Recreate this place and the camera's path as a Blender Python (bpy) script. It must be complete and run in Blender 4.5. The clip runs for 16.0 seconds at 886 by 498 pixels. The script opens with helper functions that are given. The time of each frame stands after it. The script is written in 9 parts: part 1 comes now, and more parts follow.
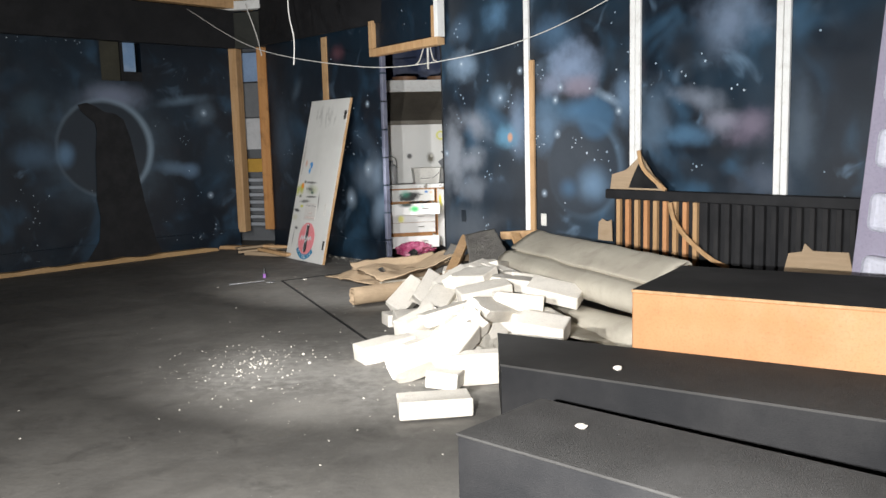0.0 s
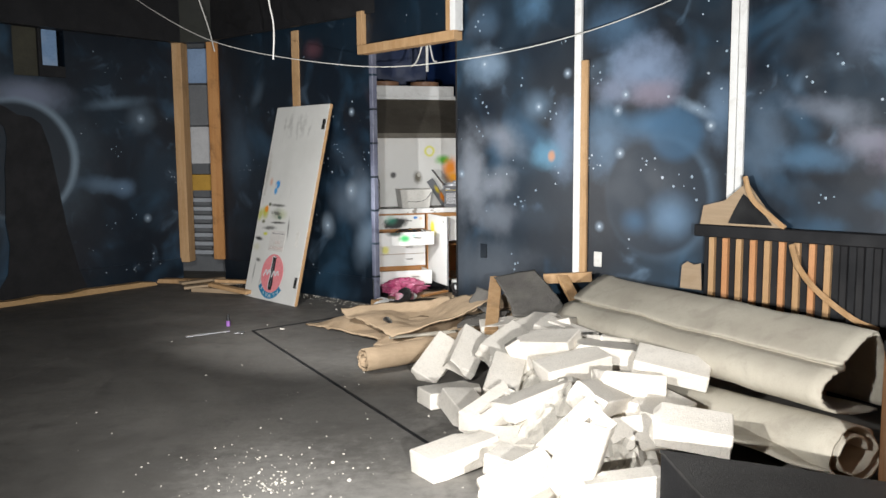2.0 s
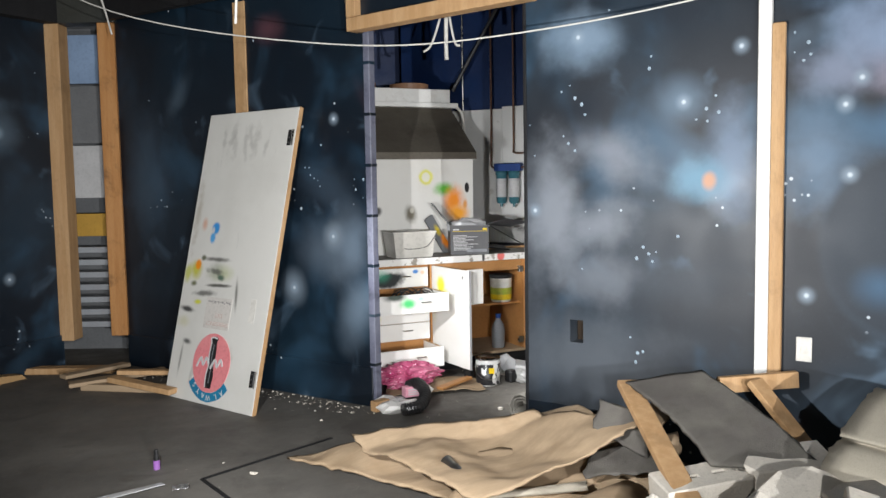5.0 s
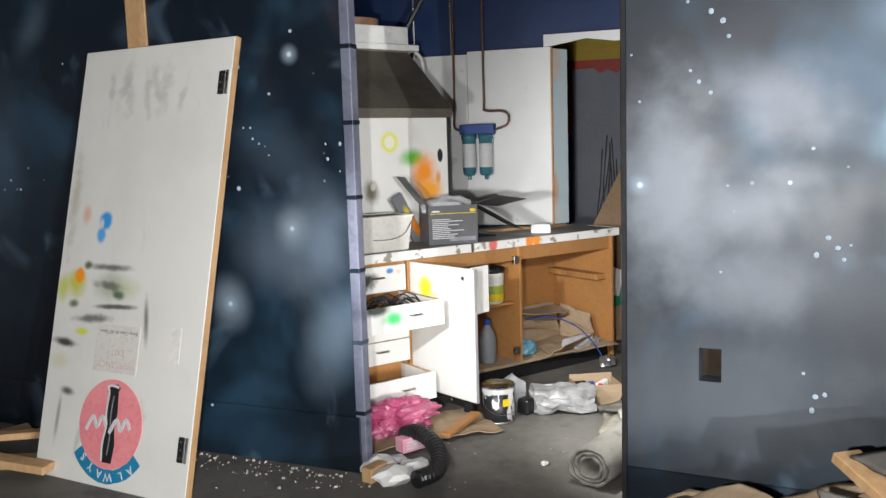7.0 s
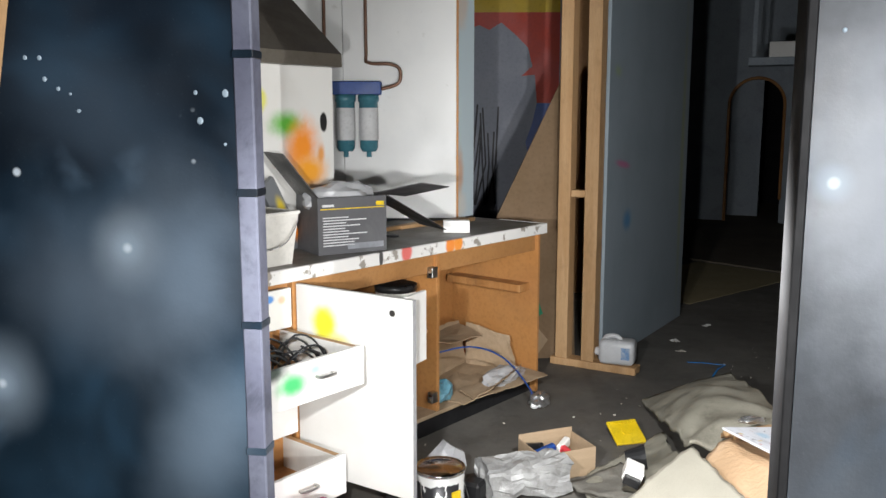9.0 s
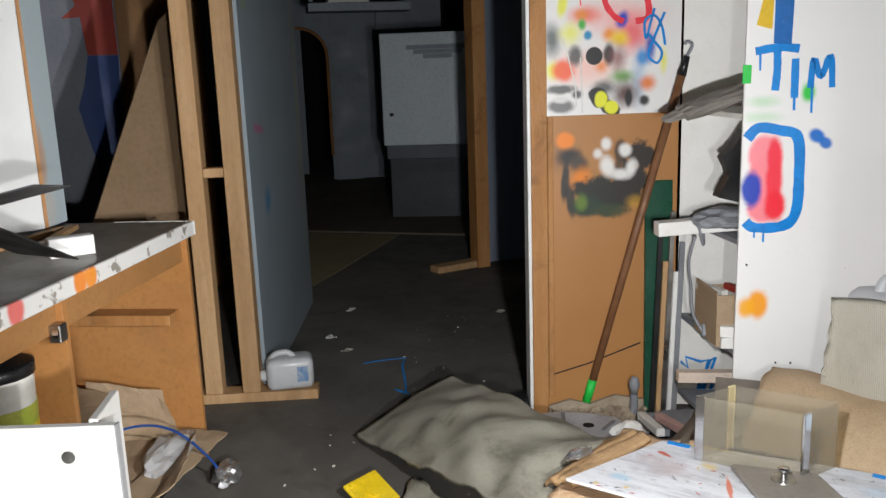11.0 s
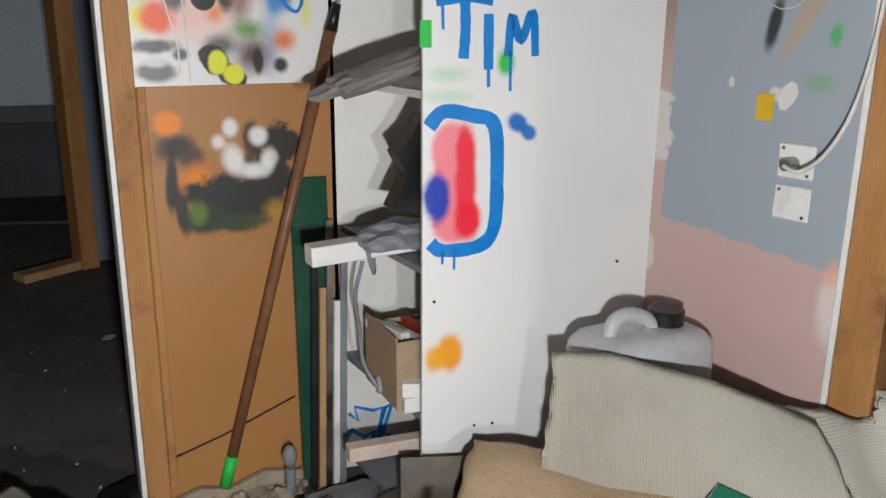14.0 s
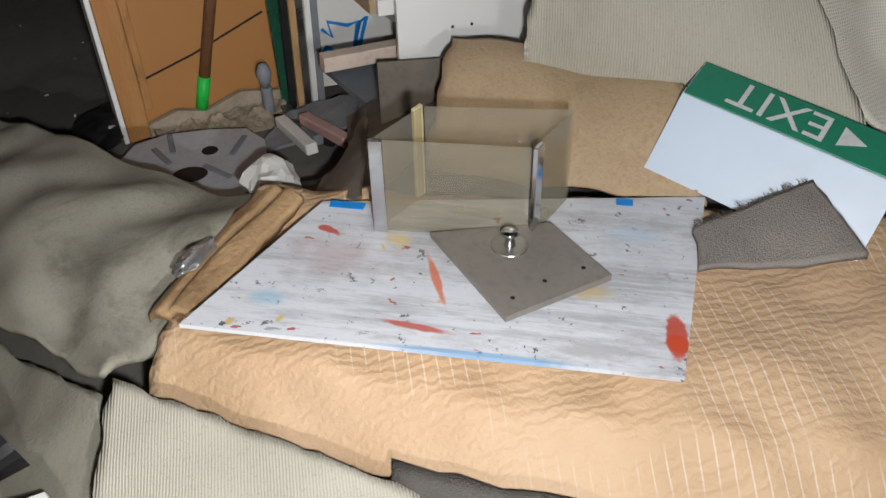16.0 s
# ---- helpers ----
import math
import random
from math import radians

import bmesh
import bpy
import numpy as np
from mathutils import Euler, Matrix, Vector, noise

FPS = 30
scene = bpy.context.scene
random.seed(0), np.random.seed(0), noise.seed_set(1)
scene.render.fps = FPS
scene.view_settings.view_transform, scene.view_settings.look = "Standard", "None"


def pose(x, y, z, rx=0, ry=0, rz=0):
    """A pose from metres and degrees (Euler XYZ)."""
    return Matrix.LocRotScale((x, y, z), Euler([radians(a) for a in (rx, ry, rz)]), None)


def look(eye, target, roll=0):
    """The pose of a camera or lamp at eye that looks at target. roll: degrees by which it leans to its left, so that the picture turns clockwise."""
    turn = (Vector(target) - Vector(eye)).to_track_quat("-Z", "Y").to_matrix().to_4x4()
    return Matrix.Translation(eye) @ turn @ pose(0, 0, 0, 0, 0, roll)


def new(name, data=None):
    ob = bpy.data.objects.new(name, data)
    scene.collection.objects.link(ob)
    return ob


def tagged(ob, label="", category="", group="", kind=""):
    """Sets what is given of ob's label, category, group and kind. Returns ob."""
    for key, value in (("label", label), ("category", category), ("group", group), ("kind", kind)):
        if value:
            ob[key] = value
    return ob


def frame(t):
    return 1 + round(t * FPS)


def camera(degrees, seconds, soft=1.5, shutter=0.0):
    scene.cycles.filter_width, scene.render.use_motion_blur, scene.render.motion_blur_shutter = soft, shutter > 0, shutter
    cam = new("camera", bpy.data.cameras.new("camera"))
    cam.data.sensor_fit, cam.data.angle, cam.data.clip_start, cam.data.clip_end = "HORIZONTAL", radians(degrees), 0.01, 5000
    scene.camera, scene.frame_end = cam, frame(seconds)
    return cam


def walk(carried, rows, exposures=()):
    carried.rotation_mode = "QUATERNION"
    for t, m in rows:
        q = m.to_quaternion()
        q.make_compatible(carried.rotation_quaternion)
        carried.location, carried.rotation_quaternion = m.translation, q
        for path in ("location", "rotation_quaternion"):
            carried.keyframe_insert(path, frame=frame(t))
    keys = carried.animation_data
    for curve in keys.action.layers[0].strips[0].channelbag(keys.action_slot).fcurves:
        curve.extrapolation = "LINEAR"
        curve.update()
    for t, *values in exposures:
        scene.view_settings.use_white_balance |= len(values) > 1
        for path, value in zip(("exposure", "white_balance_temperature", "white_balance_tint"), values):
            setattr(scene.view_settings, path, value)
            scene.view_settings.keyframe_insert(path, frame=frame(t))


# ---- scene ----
cam = camera(55.6, 16.0)
METRES, EYE, TILT, LEAN, TURN = 11.4, 1.5, 0.0, 0.0, 0.0
ROWS = [
    (0.0, 0.0, 0.0, 0.0, -0.2, -7.46, 1.5),
    (0.5, -0.0216, 0.0378, 0.0012, -1.11, -7.53, 1.0),
    (1.0, -0.0457, 0.0744, 0.0026, -4.44, -7.37, 0.61),
    (1.5, -0.0623, 0.1136, 0.0021, -5.76, -7.28, 0.5),
    (2.0, -0.0786, 0.1564, 0.0025, -6.22, -6.52, 0.44),
    (2.5, -0.0943, 0.1994, 0.0039, -6.89, -5.51, 0.49),
    (3.0, -0.1016, 0.2442, 0.0028, -7.47, -4.49, 0.51),
    (3.5, -0.1146, 0.2867, 0.0016, -9.12, -3.9, 0.53),
    (4.0, -0.1255, 0.3273, 0.0013, -12.68, -3.97, 0.71),
    (4.5, -0.1332, 0.3695, 0.0017, -13.31, -4.29, 0.79),
    (7.0, -0.1671, 0.5803, 0.0, -24.95, -6.79, 1.72),
    (7.5, -0.1659, 0.6203, -0.0011, -27.16, -7.23, 1.5),
    (8.0, -0.1619, 0.6606, -0.0007, -32.96, -7.74, 1.19),
    (10.5, -0.105, 0.8202, -0.005, -59.15, -12.14, 0.28),
    (11.0, -0.092, 0.8446, -0.0052, -73.88, -12.09, 1.96),
    (11.5, -0.0822, 0.8548, -0.0046, -82.21, -12.34, 0.62),
    (12.0, -0.0664, 0.8563, -0.0041, -87.54, -11.35, -0.3),
    (12.5, -0.0535, 0.854, -0.0029, -92.91, -10.32, -1.21),
    (13.0, -0.0337, 0.8514, -0.0044, -95.1, -9.25, -1.33),
    (13.5, -0.0098, 0.8498, -0.0041, -95.71, -10.16, -1.07),
    (14.0, -0.0019, 0.8482, -0.0056, -97.48, -15.7, -0.51),
    (14.5, 0.0002, 0.8467, -0.0105, -99.06, -23.56, 0.63),
    (15.0, 0.0011, 0.8466, -0.014, -99.78, -29.65, 1.21),
    (15.5, 0.0006, 0.8467, -0.017, -99.85, -34.2, 1.31),
    (16.0, 0.0, 0.8468, -0.02, -99.48, -38.73, 1.0),
]
walk(cam, [(t, pose(0, 0, EYE, TILT, LEAN, TURN) @ pose(METRES * x, METRES * y, METRES * z, 90 + pitch, roll, yaw)) for t, x, y, z, yaw, pitch, roll in ROWS],
     exposures=[(0, 0.0), (1.0, -0.1), (1.5, -0.14), (2.0, -0.02), (2.5, 0.06), (3.0, 0.18), (3.5, 0.22), (4.0, 0.1), (4.7, 0.08), (7.0, 0.2), (8.2, 0.2), (10.3, 0.2), (11.0, 0.14), (11.5, 0.2), (12.0, 0.2), (12.5, -0.05), (13.0, -0.1), (13.5, 0.22), (14.0, -0.06), (14.5, -0.06), (15.0, -0.12), (15.5, -0.08), (16.0, -0.28)])
# fixed spot lamps added along the walk, standing in for one carried torch
def torch_stand_in(x, y, z, tx, ty, tz, watts, cone=150, blend=0.6):
    d = bpy.data.lights.new("torch_stand_in", "SPOT")
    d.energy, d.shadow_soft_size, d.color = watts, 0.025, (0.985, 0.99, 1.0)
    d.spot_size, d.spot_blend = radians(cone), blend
    ob = new("torch_stand_in", d)
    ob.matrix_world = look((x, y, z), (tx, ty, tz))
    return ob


# all five stay lit together; none of them stands in the room itself
torch_stand_in(-0.40, 0.8, 1.28, -0.2, 8.0, 0.75, 1500, 140, 0.7)
torch_stand_in(-1.30, 3.6, 1.36, 0.15, 8.4, 0.6, 520, 110, 0.8)
torch_stand_in(-1.98, 6.95, 1.28, 0.1, 10.6, 1.0, 300, 120, 0.8)
torch_stand_in(-1.2, 9.32, 1.26, 1.5, 11.0, 0.55, 175, 84, 1.0)
torch_stand_in(-0.04, 9.60, 1.19, 2.2, 9.45, 0.75, 115, 160, 0.5)

world = bpy.data.worlds.new("world")
scene.world = world
world.use_nodes = True
world.node_tree.nodes["Background"].inputs[0].default_value = (0.0015, 0.002, 0.0025, 1)

# ---- materials ----
def rgb(c):
    return (c[0], c[1], c[2], 1.0)


class Nodes:
    """A node material with a running colour."""

    def __init__(self, name):
        self.m = bpy.data.materials.new(name)
        self.m.use_nodes = True
        self.t = self.m.node_tree
        self.b = self.t.nodes["Principled BSDF"]
        self.co = self.n("ShaderNodeTexCoord").outputs["Object"]
        self.c = None
        self.wob = None

    def n(self, kind, **inputs):
        nd = self.t.nodes.new(kind)
        for k, v in inputs.items():
            nd.inputs[k].default_value = v
        return nd

    def ln(self, a, b):
        self.t.links.new(a, b)

    def noise(self, scale, detail=4.0, rough=0.6, stretch=None, distort=0.0):
        co = self.co
        if stretch:
            mp = self.n("ShaderNodeMapping")
            mp.inputs["Scale"].default_value = stretch
            self.ln(co, mp.inputs["Vector"])
            co = mp.outputs[0]
        t = self.n("ShaderNodeTexNoise", Scale=scale, Detail=detail, Roughness=rough, Distortion=distort)
        self.ln(co, t.inputs["Vector"])
        return t.outputs["Fac"]

    def ramp(self, fac, lo, hi, a=0.0, b=1.0):
        r = self.n("ShaderNodeMapRange")
        r.interpolation_type = "SMOOTHSTEP"
        for i, v in zip((1, 2, 3, 4), (lo, hi, a, b)):
            r.inputs[i].default_value = v
        self.ln(fac, r.inputs[0])
        return r.outputs[0]

    def mul(self, a, b, op="MULTIPLY"):
        m = self.n("ShaderNodeMath")
        m.operation = op
        for i, v in enumerate((a, b)):
            if isinstance(v, (int, float)):
                m.inputs[i].default_value = v
            else:
                self.ln(v, m.inputs[i])
        return m.outputs[0]

    def mix(self, fac, col):
        """Lay a colour over the running colour."""
        m = self.n("ShaderNodeMix")
        m.data_type = "RGBA"
        if isinstance(fac, (int, float)):
            m.inputs[0].default_value = fac
        else:
            self.ln(fac, m.inputs[0])
        if isinstance(self.c, tuple):
            m.inputs[6].default_value = self.c
        else:
            self.ln(self.c, m.inputs[6])
        if isinstance(col, tuple):
            m.inputs[7].default_value = rgb(col)
        else:
            self.ln(col, m.inputs[7])
        self.c = m.outputs[2]

    def spot(self, u, v, ru, rv, col, soft=0.6, op=0.95, turn=0.0, wob=0.25, flat=False):
        """A sprayed spot round (u, v) of the x-z face of the object."""
        mp = self.n("ShaderNodeMapping")
        mp.vector_type = "TEXTURE"
        mp.inputs["Location"].default_value = (u, v, 0) if flat else (u, 0, v)
        mp.inputs["Rotation"].default_value = (0, 0, radians(turn)) if flat else (0, radians(turn), 0)
        mp.inputs["Scale"].default_value = (ru, rv, 1000) if flat else (ru, 1000, rv)
        self.ln(self.co, mp.inputs["Vector"])
        ln = self.n("ShaderNodeVectorMath")
        ln.operation = "LENGTH"
        self.ln(mp.outputs[0], ln.inputs[0])
        d = ln.outputs["Value"]
        if wob:
            d = self.mul(d, self.mul(self.mul(self.wobble, 0.5, "SUBTRACT"), wob * 2), "ADD")
        self.mix(self.ramp(d, 1.0 - soft, 1.0, op, 0.0), col)

    @property
    def wobble(self):
        if self.wob is None:
            self.wob = self.noise(14.0, 5.0)
        return self.wob

    def finish(self, rough, metal=0.0, bump=0.0, fac=None, spec=0.5, rvar=0.0):
        if isinstance(self.c, tuple):
            self.b.inputs["Base Color"].default_value = self.c
        else:
            self.ln(self.c, self.b.inputs["Base Color"])
        self.b.inputs["Roughness"].default_value = rough
        self.b.inputs["Metallic"].default_value = metal
        self.b.inputs["Specular IOR Level"].default_value = spec
        if rvar:
            self.ln(self.ramp(self.noise(5.0), 0.3, 0.7, max(0.02, rough - rvar), min(1, rough + rvar)), self.b.inputs["Roughness"])
        if bump and fac is not None:
            bp = self.n("ShaderNodeBump", Strength=min(1.0, bump), Distance=0.01)
            self.ln(fac, bp.inputs["Height"])
            self.ln(bp.outputs[0], self.b.inputs["Normal"])
        return self.m


def surface(name, col, col2, rough=0.7, metal=0.0, scale=3.0, fine=40.0, bump=0.25, grain=None, dirt=None, dirt_amount=0.35, spec=0.4, speck=None, mottle=0.35):
    """A worn surface: two colours by broad noise, fine grain, dirt patches."""
    k = Nodes(name)
    k.c = rgb(col)
    k.mix(k.ramp(k.noise(scale, 5, 0.6, grain), 0.35, 0.68), col2)
    f = k.noise(fine, 4, 0.65, grain)
    k.mix(k.ramp(f, 0.45, 0.75, 0, mottle), tuple(c * 0.55 for c in col))
    if dirt:
        k.mix(k.ramp(k.noise(scale * 1.7, 8, 0.7, None, 0.6), 0.5, 0.68, 0, dirt_amount), dirt)
    if speck:
        k.mix(k.ramp(k.noise(fine * 2.2, 2, 0.5), 0.68, 0.74, 0, 0.8), speck)
    return k.finish(rough, metal, bump, f, spec, 0.12)


def galaxy(name, spots=(), bright=1.0, rough=0.4, spec=0.5, cloud=0.9):
    """Sprayed night-sky mural: near-black blue ground, soft light puffs, sparse stars, planets."""
    k = Nodes(name)
    k.wob = k.noise(3.2, 4.0, 0.55)
    k.c = rgb((0.004, 0.008, 0.014))
    k.mix(k.ramp(k.noise(0.9, 2.5, 0.5), 0.42, 0.70, 0, cloud), (0.010 * bright, 0.030 * bright, 0.052 * bright))
    k.mix(k.ramp(k.noise(1.6, 3.0, 0.5, None, 0.5), 0.50, 0.74, 0, cloud), (0.036 * bright, 0.092 * bright, 0.155 * bright))
    k.mix(k.ramp(k.noise(2.7, 3.0, 0.5, None, 0.8), 0.60, 0.84, 0, cloud), (0.145 * bright, 0.23 * bright, 0.325 * bright))
    k.mix(k.ramp(k.noise(1.7, 1.5, 0.4, (1.3, 1, 1)), 0.68, 0.84, 0, 0.3 * cloud), (0.13, 0.075, 0.10))
    for s in spots:
        k.spot(*s)
    k.mix(k.ramp(k.noise(4.0, 7, 0.75), 0.52, 0.78, 0, 0.10), (0.07, 0.10, 0.125))
    k.mix(k.ramp(k.noise(120.0, 2, 0.6), 0.62, 0.74, 0, 0.10), (0.16, 0.18, 0.20))
    for sc, size, op, lo in ((1.25, 0.11, 0.5, 0.49), (1.25, 0.022, 0.9, 0.49), (3.4, 0.05, 0.9, 0.52), (9.5, 0.11, 0.9, 0.62), (17.0, 0.17, 0.9, 0.63)):
        v = k.n("ShaderNodeTexVoronoi", Scale=sc)
        k.ln(k.co, v.inputs["Vector"])
        gate = k.ramp(k.noise(1.9, 1), lo, lo + 0.03)
        k.mix(k.mul(k.ramp(v.outputs["Distance"], 0.0 if size > 0.1 and sc < 2 else size * 0.4, size, op, 0), gate), (0.38, 0.46, 0.54) if size > 0.1 and sc < 2 else (0.55, 0.62, 0.68))
    return k.finish(rough, 0.0, 0.05, k.noise(90, 3), spec, 0.06)


def stars(pairs, r, glow):
    """Sprayed bright stars at (u, z), each with a soft halo."""
    out = []
    for u, z in pairs:
        out.append((u, z, glow, glow, (0.24, 0.31, 0.38), 1.0, 0.8, 0, 0.0))
        out.append((u, z, r, r, (0.52, 0.59, 0.65), 0.85, 0.97, 0, 0.0))
    return out


def star_dots(wall, pairs, r):
    """Small flicked paint stars, thin dots standing proud of the mural."""
    bm, rnd = B(), random.Random(len(pairs))
    for u, z in pairs:
        q = r * rnd.uniform(0.4, 0.95)
        bmesh.ops.create_cone(bm, cap_ends=True, segments=9, radius1=q, radius2=q * 0.6, depth=0.0016, matrix=pose(u, -0.0026, z, 90) @ Matrix.Diagonal((1, rnd.uniform(0.8, 1.25), 1, 1)))
    return tagged(part("star_dots", bm, STAR_PAINT, wall, "flicked pale paint stars"), kind="stuff")


WOOD = surface("pine_timber", (0.44, 0.26, 0.12), (0.52, 0.33, 0.17), 0.65, 0, 2.2, 30, 0.2, (9, 9, 0.8), (0.16, 0.09, 0.04), 0.3)
WOOD_DARK = surface("weathered_stud", (0.40, 0.18, 0.055), (0.47, 0.235, 0.085), 0.6, 0, 2.0, 30, 0.25, (9, 9, 0.7), (0.10, 0.045, 0.018), 0.6)
HARDBOARD = surface("hardboard", (0.36, 0.175, 0.06), (0.41, 0.21, 0.08), 0.55, 0, 1.6, 60, 0.08, None, (0.22, 0.10, 0.04), 0.25)
ORANGE_PLY = surface("orange_plywood", (0.50, 0.23, 0.095), (0.56, 0.28, 0.125), 0.6, 0, 1.5, 70, 0.1, None, (0.35, 0.16, 0.07), 0.3)
MELAMINE_TAN = surface("tan_melamine", (0.42, 0.19, 0.06), (0.47, 0.23, 0.08), 0.42, 0, 1.4, 50, 0.05, None, (0.2, 0.1, 0.05), 0.25)
WHITE = surface("white_laminate", (0.78, 0.77, 0.74), (0.72, 0.71, 0.67), 0.42, 0, 2.5, 60, 0.05, None, (0.45, 0.42, 0.36), 0.22, mottle=0.08)
WHITE_PAINT = surface("white_gloss_paint", (0.80, 0.80, 0.77), (0.74, 0.73, 0.70), 0.45, 0, 6, 60, 0.1, None, (0.4, 0.36, 0.3), 0.25, mottle=0.08)
k = Nodes("dark_painted_concrete")
k.c = rgb((0.105, 0.098, 0.087))
k.mix(k.ramp(k.noise(0.9, 6, 0.65, None, 0.4), 0.38, 0.68), (0.155, 0.145, 0.128))
k.mix(k.ramp(k.noise(3.2, 8, 0.7, None, 0.6), 0.52, 0.68, 0, 0.5), (0.066, 0.061, 0.054))
for s in ((-1.3, 5.6, 0.55, 0.9, 0.6), (-0.75, 5.4, 0.9, 0.5, 0.4), (-0.2, 5.6, 0.8, 1.6, 0.5), (0.6, 10.2, 0.9, 0.5, 0.35), (-0.6, 7.9, 0.9, 0.7, 0.3), (2.1, 9.9, 0.35, 0.5, 0.4)):
    k.spot(s[0], s[1], s[2], s[3], (0.27, 0.255, 0.23), 0.95, s[4], 0, 0.9, True)
k.mix(k.ramp(k.noise(11, 6, 0.75), 0.60, 0.72, 0, 0.45), (0.20, 0.19, 0.17))
k.mix(k.ramp(k.noise(70, 2), 0.71, 0.75, 0, 0.7), (0.34, 0.33, 0.30))
CONCRETE = k.finish(0.7, 0, 0.2, k.noise(28), 0.35, 0.15)
BLACK = surface("matt_black_paint", (0.006, 0.006, 0.007), (0.010, 0.010, 0.011), 0.7, 0, 3, 60, 0.1)
NEARBLACK = surface("black_plastic", (0.012, 0.012, 0.013), (0.02, 0.02, 0.02), 0.38, 0, 8, 80, 0.08)
STAGE = surface("dark_stage_carpet", (0.055, 0.053, 0.05), (0.075, 0.072, 0.068), 0.95, 0, 2, 160, 0.5, None, None, 0, 0.1)
STAGE_SIDE = surface("black_stage_riser", (0.022, 0.022, 0.023), (0.035, 0.034, 0.034), 0.9, 0, 2, 160, 0.4, None, None, 0, 0.1)
BLOCK = surface("white_masonry_block", (0.70, 0.65, 0.57), (0.63, 0.58, 0.50), 0.9, 0, 4, 90, 0.35, None, (0.46, 0.42, 0.36), 0.4, 0.2)
CARPET = surface("beige_carpet_backing", (0.46, 0.42, 0.34), (0.40, 0.36, 0.29), 0.95, 0, 3, 220, 0.45, None, (0.24, 0.21, 0.17), 0.3, 0.1)
CARPET_GREY = surface("grey_carpet", (0.13, 0.12, 0.11), (0.17, 0.16, 0.14), 0.98, 0, 4, 260, 0.7, None, (0.08, 0.07, 0.06), 0.3, 0.05)
CARPET_OLIVE = surface("soiled_olive_carpet", (0.27, 0.255, 0.205), (0.325, 0.31, 0.255), 0.95, 0, 2.2, 160, 0.3, None, (0.11, 0.10, 0.075), 0.6, 0.1)
CARPET_DULL = surface("dusty_grey_beige_carpet", (0.17, 0.16, 0.14), (0.22, 0.21, 0.18), 0.95, 0, 3.5, 90, 0.4, None, (0.09, 0.08, 0.065), 0.5, 0.1)
CARDBOARD = surface("cardboard", (0.36, 0.265, 0.17), (0.41, 0.30, 0.195), 0.85, 0, 3, 80, 0.12, (1, 14, 14), (0.25, 0.16, 0.08), 0.25, 0.2)
UNDERLAY = surface("tan_underlay", (0.47, 0.345, 0.215), (0.53, 0.39, 0.25), 0.8, 0, 4, 120, 0.4, None, (0.33, 0.2, 0.1), 0.3, 0.2)
GREY_WALL = surface("blue_grey_paint", (0.28, 0.325, 0.37), (0.32, 0.365, 0.41), 0.55, 0, 1.6, 40, 0.1, None, (0.13, 0.15, 0.17), 0.3)
NAVY = surface("navy_painted_wall", (0.006, 0.022, 0.085), (0.009, 0.03, 0.105), 0.5, 0, 1.5, 40, 0.08)
STEEL = surface("bare_steel", (0.45, 0.44, 0.42), (0.36, 0.35, 0.33), 0.35, 1.0, 12, 80, 0.08)
CHROME = surface("chrome", (0.7, 0.7, 0.7), (0.6, 0.6, 0.6), 0.18, 1.0, 9, 60, 0.02)
COPPER = surface("dull_copper_pipe", (0.16, 0.09, 0.06), (0.22, 0.12, 0.08), 0.45, 0.8, 20, 90, 0.1)
HOOD = surface("greasy_hood_metal", (0.115, 0.10, 0.08), (0.145, 0.13, 0.105), 0.5, 0.3, 2, 60, 0.08, None, (0.07, 0.06, 0.045), 0.5)
GREY_PLASTIC = surface("grey_plastic", (0.20, 0.21, 0.23), (0.25, 0.26, 0.28), 0.55, 0, 5, 60, 0.1, None, (0.1, 0.1, 0.1), 0.3, mottle=0.08)
CABLE_WHITE = surface("white_cable", (0.72, 0.7, 0.65), (0.6, 0.58, 0.53), 0.5, 0, 20, 90, 0.05, mottle=0.08)
RUBBLE_DUST = surface("pale_mortar_crumbs", (0.55, 0.51, 0.44), (0.45, 0.42, 0.36), 0.95, 0, 20, 120, 0.3)
YELLOW = surface("yellow_plastic", (0.72, 0.50, 0.01), (0.78, 0.56, 0.02), 0.45, 0, 8, 60, 0.08, None, (0.25, 0.17, 0.02), 0.3)
GREEN_SIGN = surface("green_exit_panel", (0.016, 0.19, 0.11), (0.02, 0.21, 0.12), 0.4, 0, 4, 60, 0.02)
SIGN_WHITE = surface("white_sign_diffuser", (0.55, 0.63, 0.73), (0.53, 0.61, 0.71), 0.4, 0, 2, 14, 0.0, mottle=0.08)
RED_PAINT = surface("red_paint", (0.40, 0.035, 0.02), (0.45, 0.045, 0.02), 0.5, 0, 5, 50, 0.05)
BLUE_PAINT = surface("blue_spray_paint", (0.003, 0.20, 0.60), (0.006, 0.24, 0.68), 0.45, 0, 12, 60, 0.02)
RED_SPRAY = surface("red_spray_paint", (0.80, 0.03, 0.05), (0.85, 0.06, 0.08), 0.45, 0, 12, 60, 0.02)
GREEN_SPRAY = surface("green_spray_paint", (0.02, 0.55, 0.07), (0.02, 0.5, 0.06), 0.5, 0, 12, 60, 0.02)
YELLOW_TAPE = surface("yellow_card", (0.72, 0.47, 0.02), (0.68, 0.43, 0.02), 0.6, 0, 9, 60, 0.02)
PINK_BAG = surface("pink_plastic_wrap", (0.36, 0.05, 0.13), (0.50, 0.14, 0.23), 0.3, 0, 9, 40, 0.3, None, None, 0, 0.6)
PINK_PAINT = surface("pink_paint", (0.52, 0.32, 0.29), (0.56, 0.36, 0.32), 0.6, 0, 3, 50, 0.06)
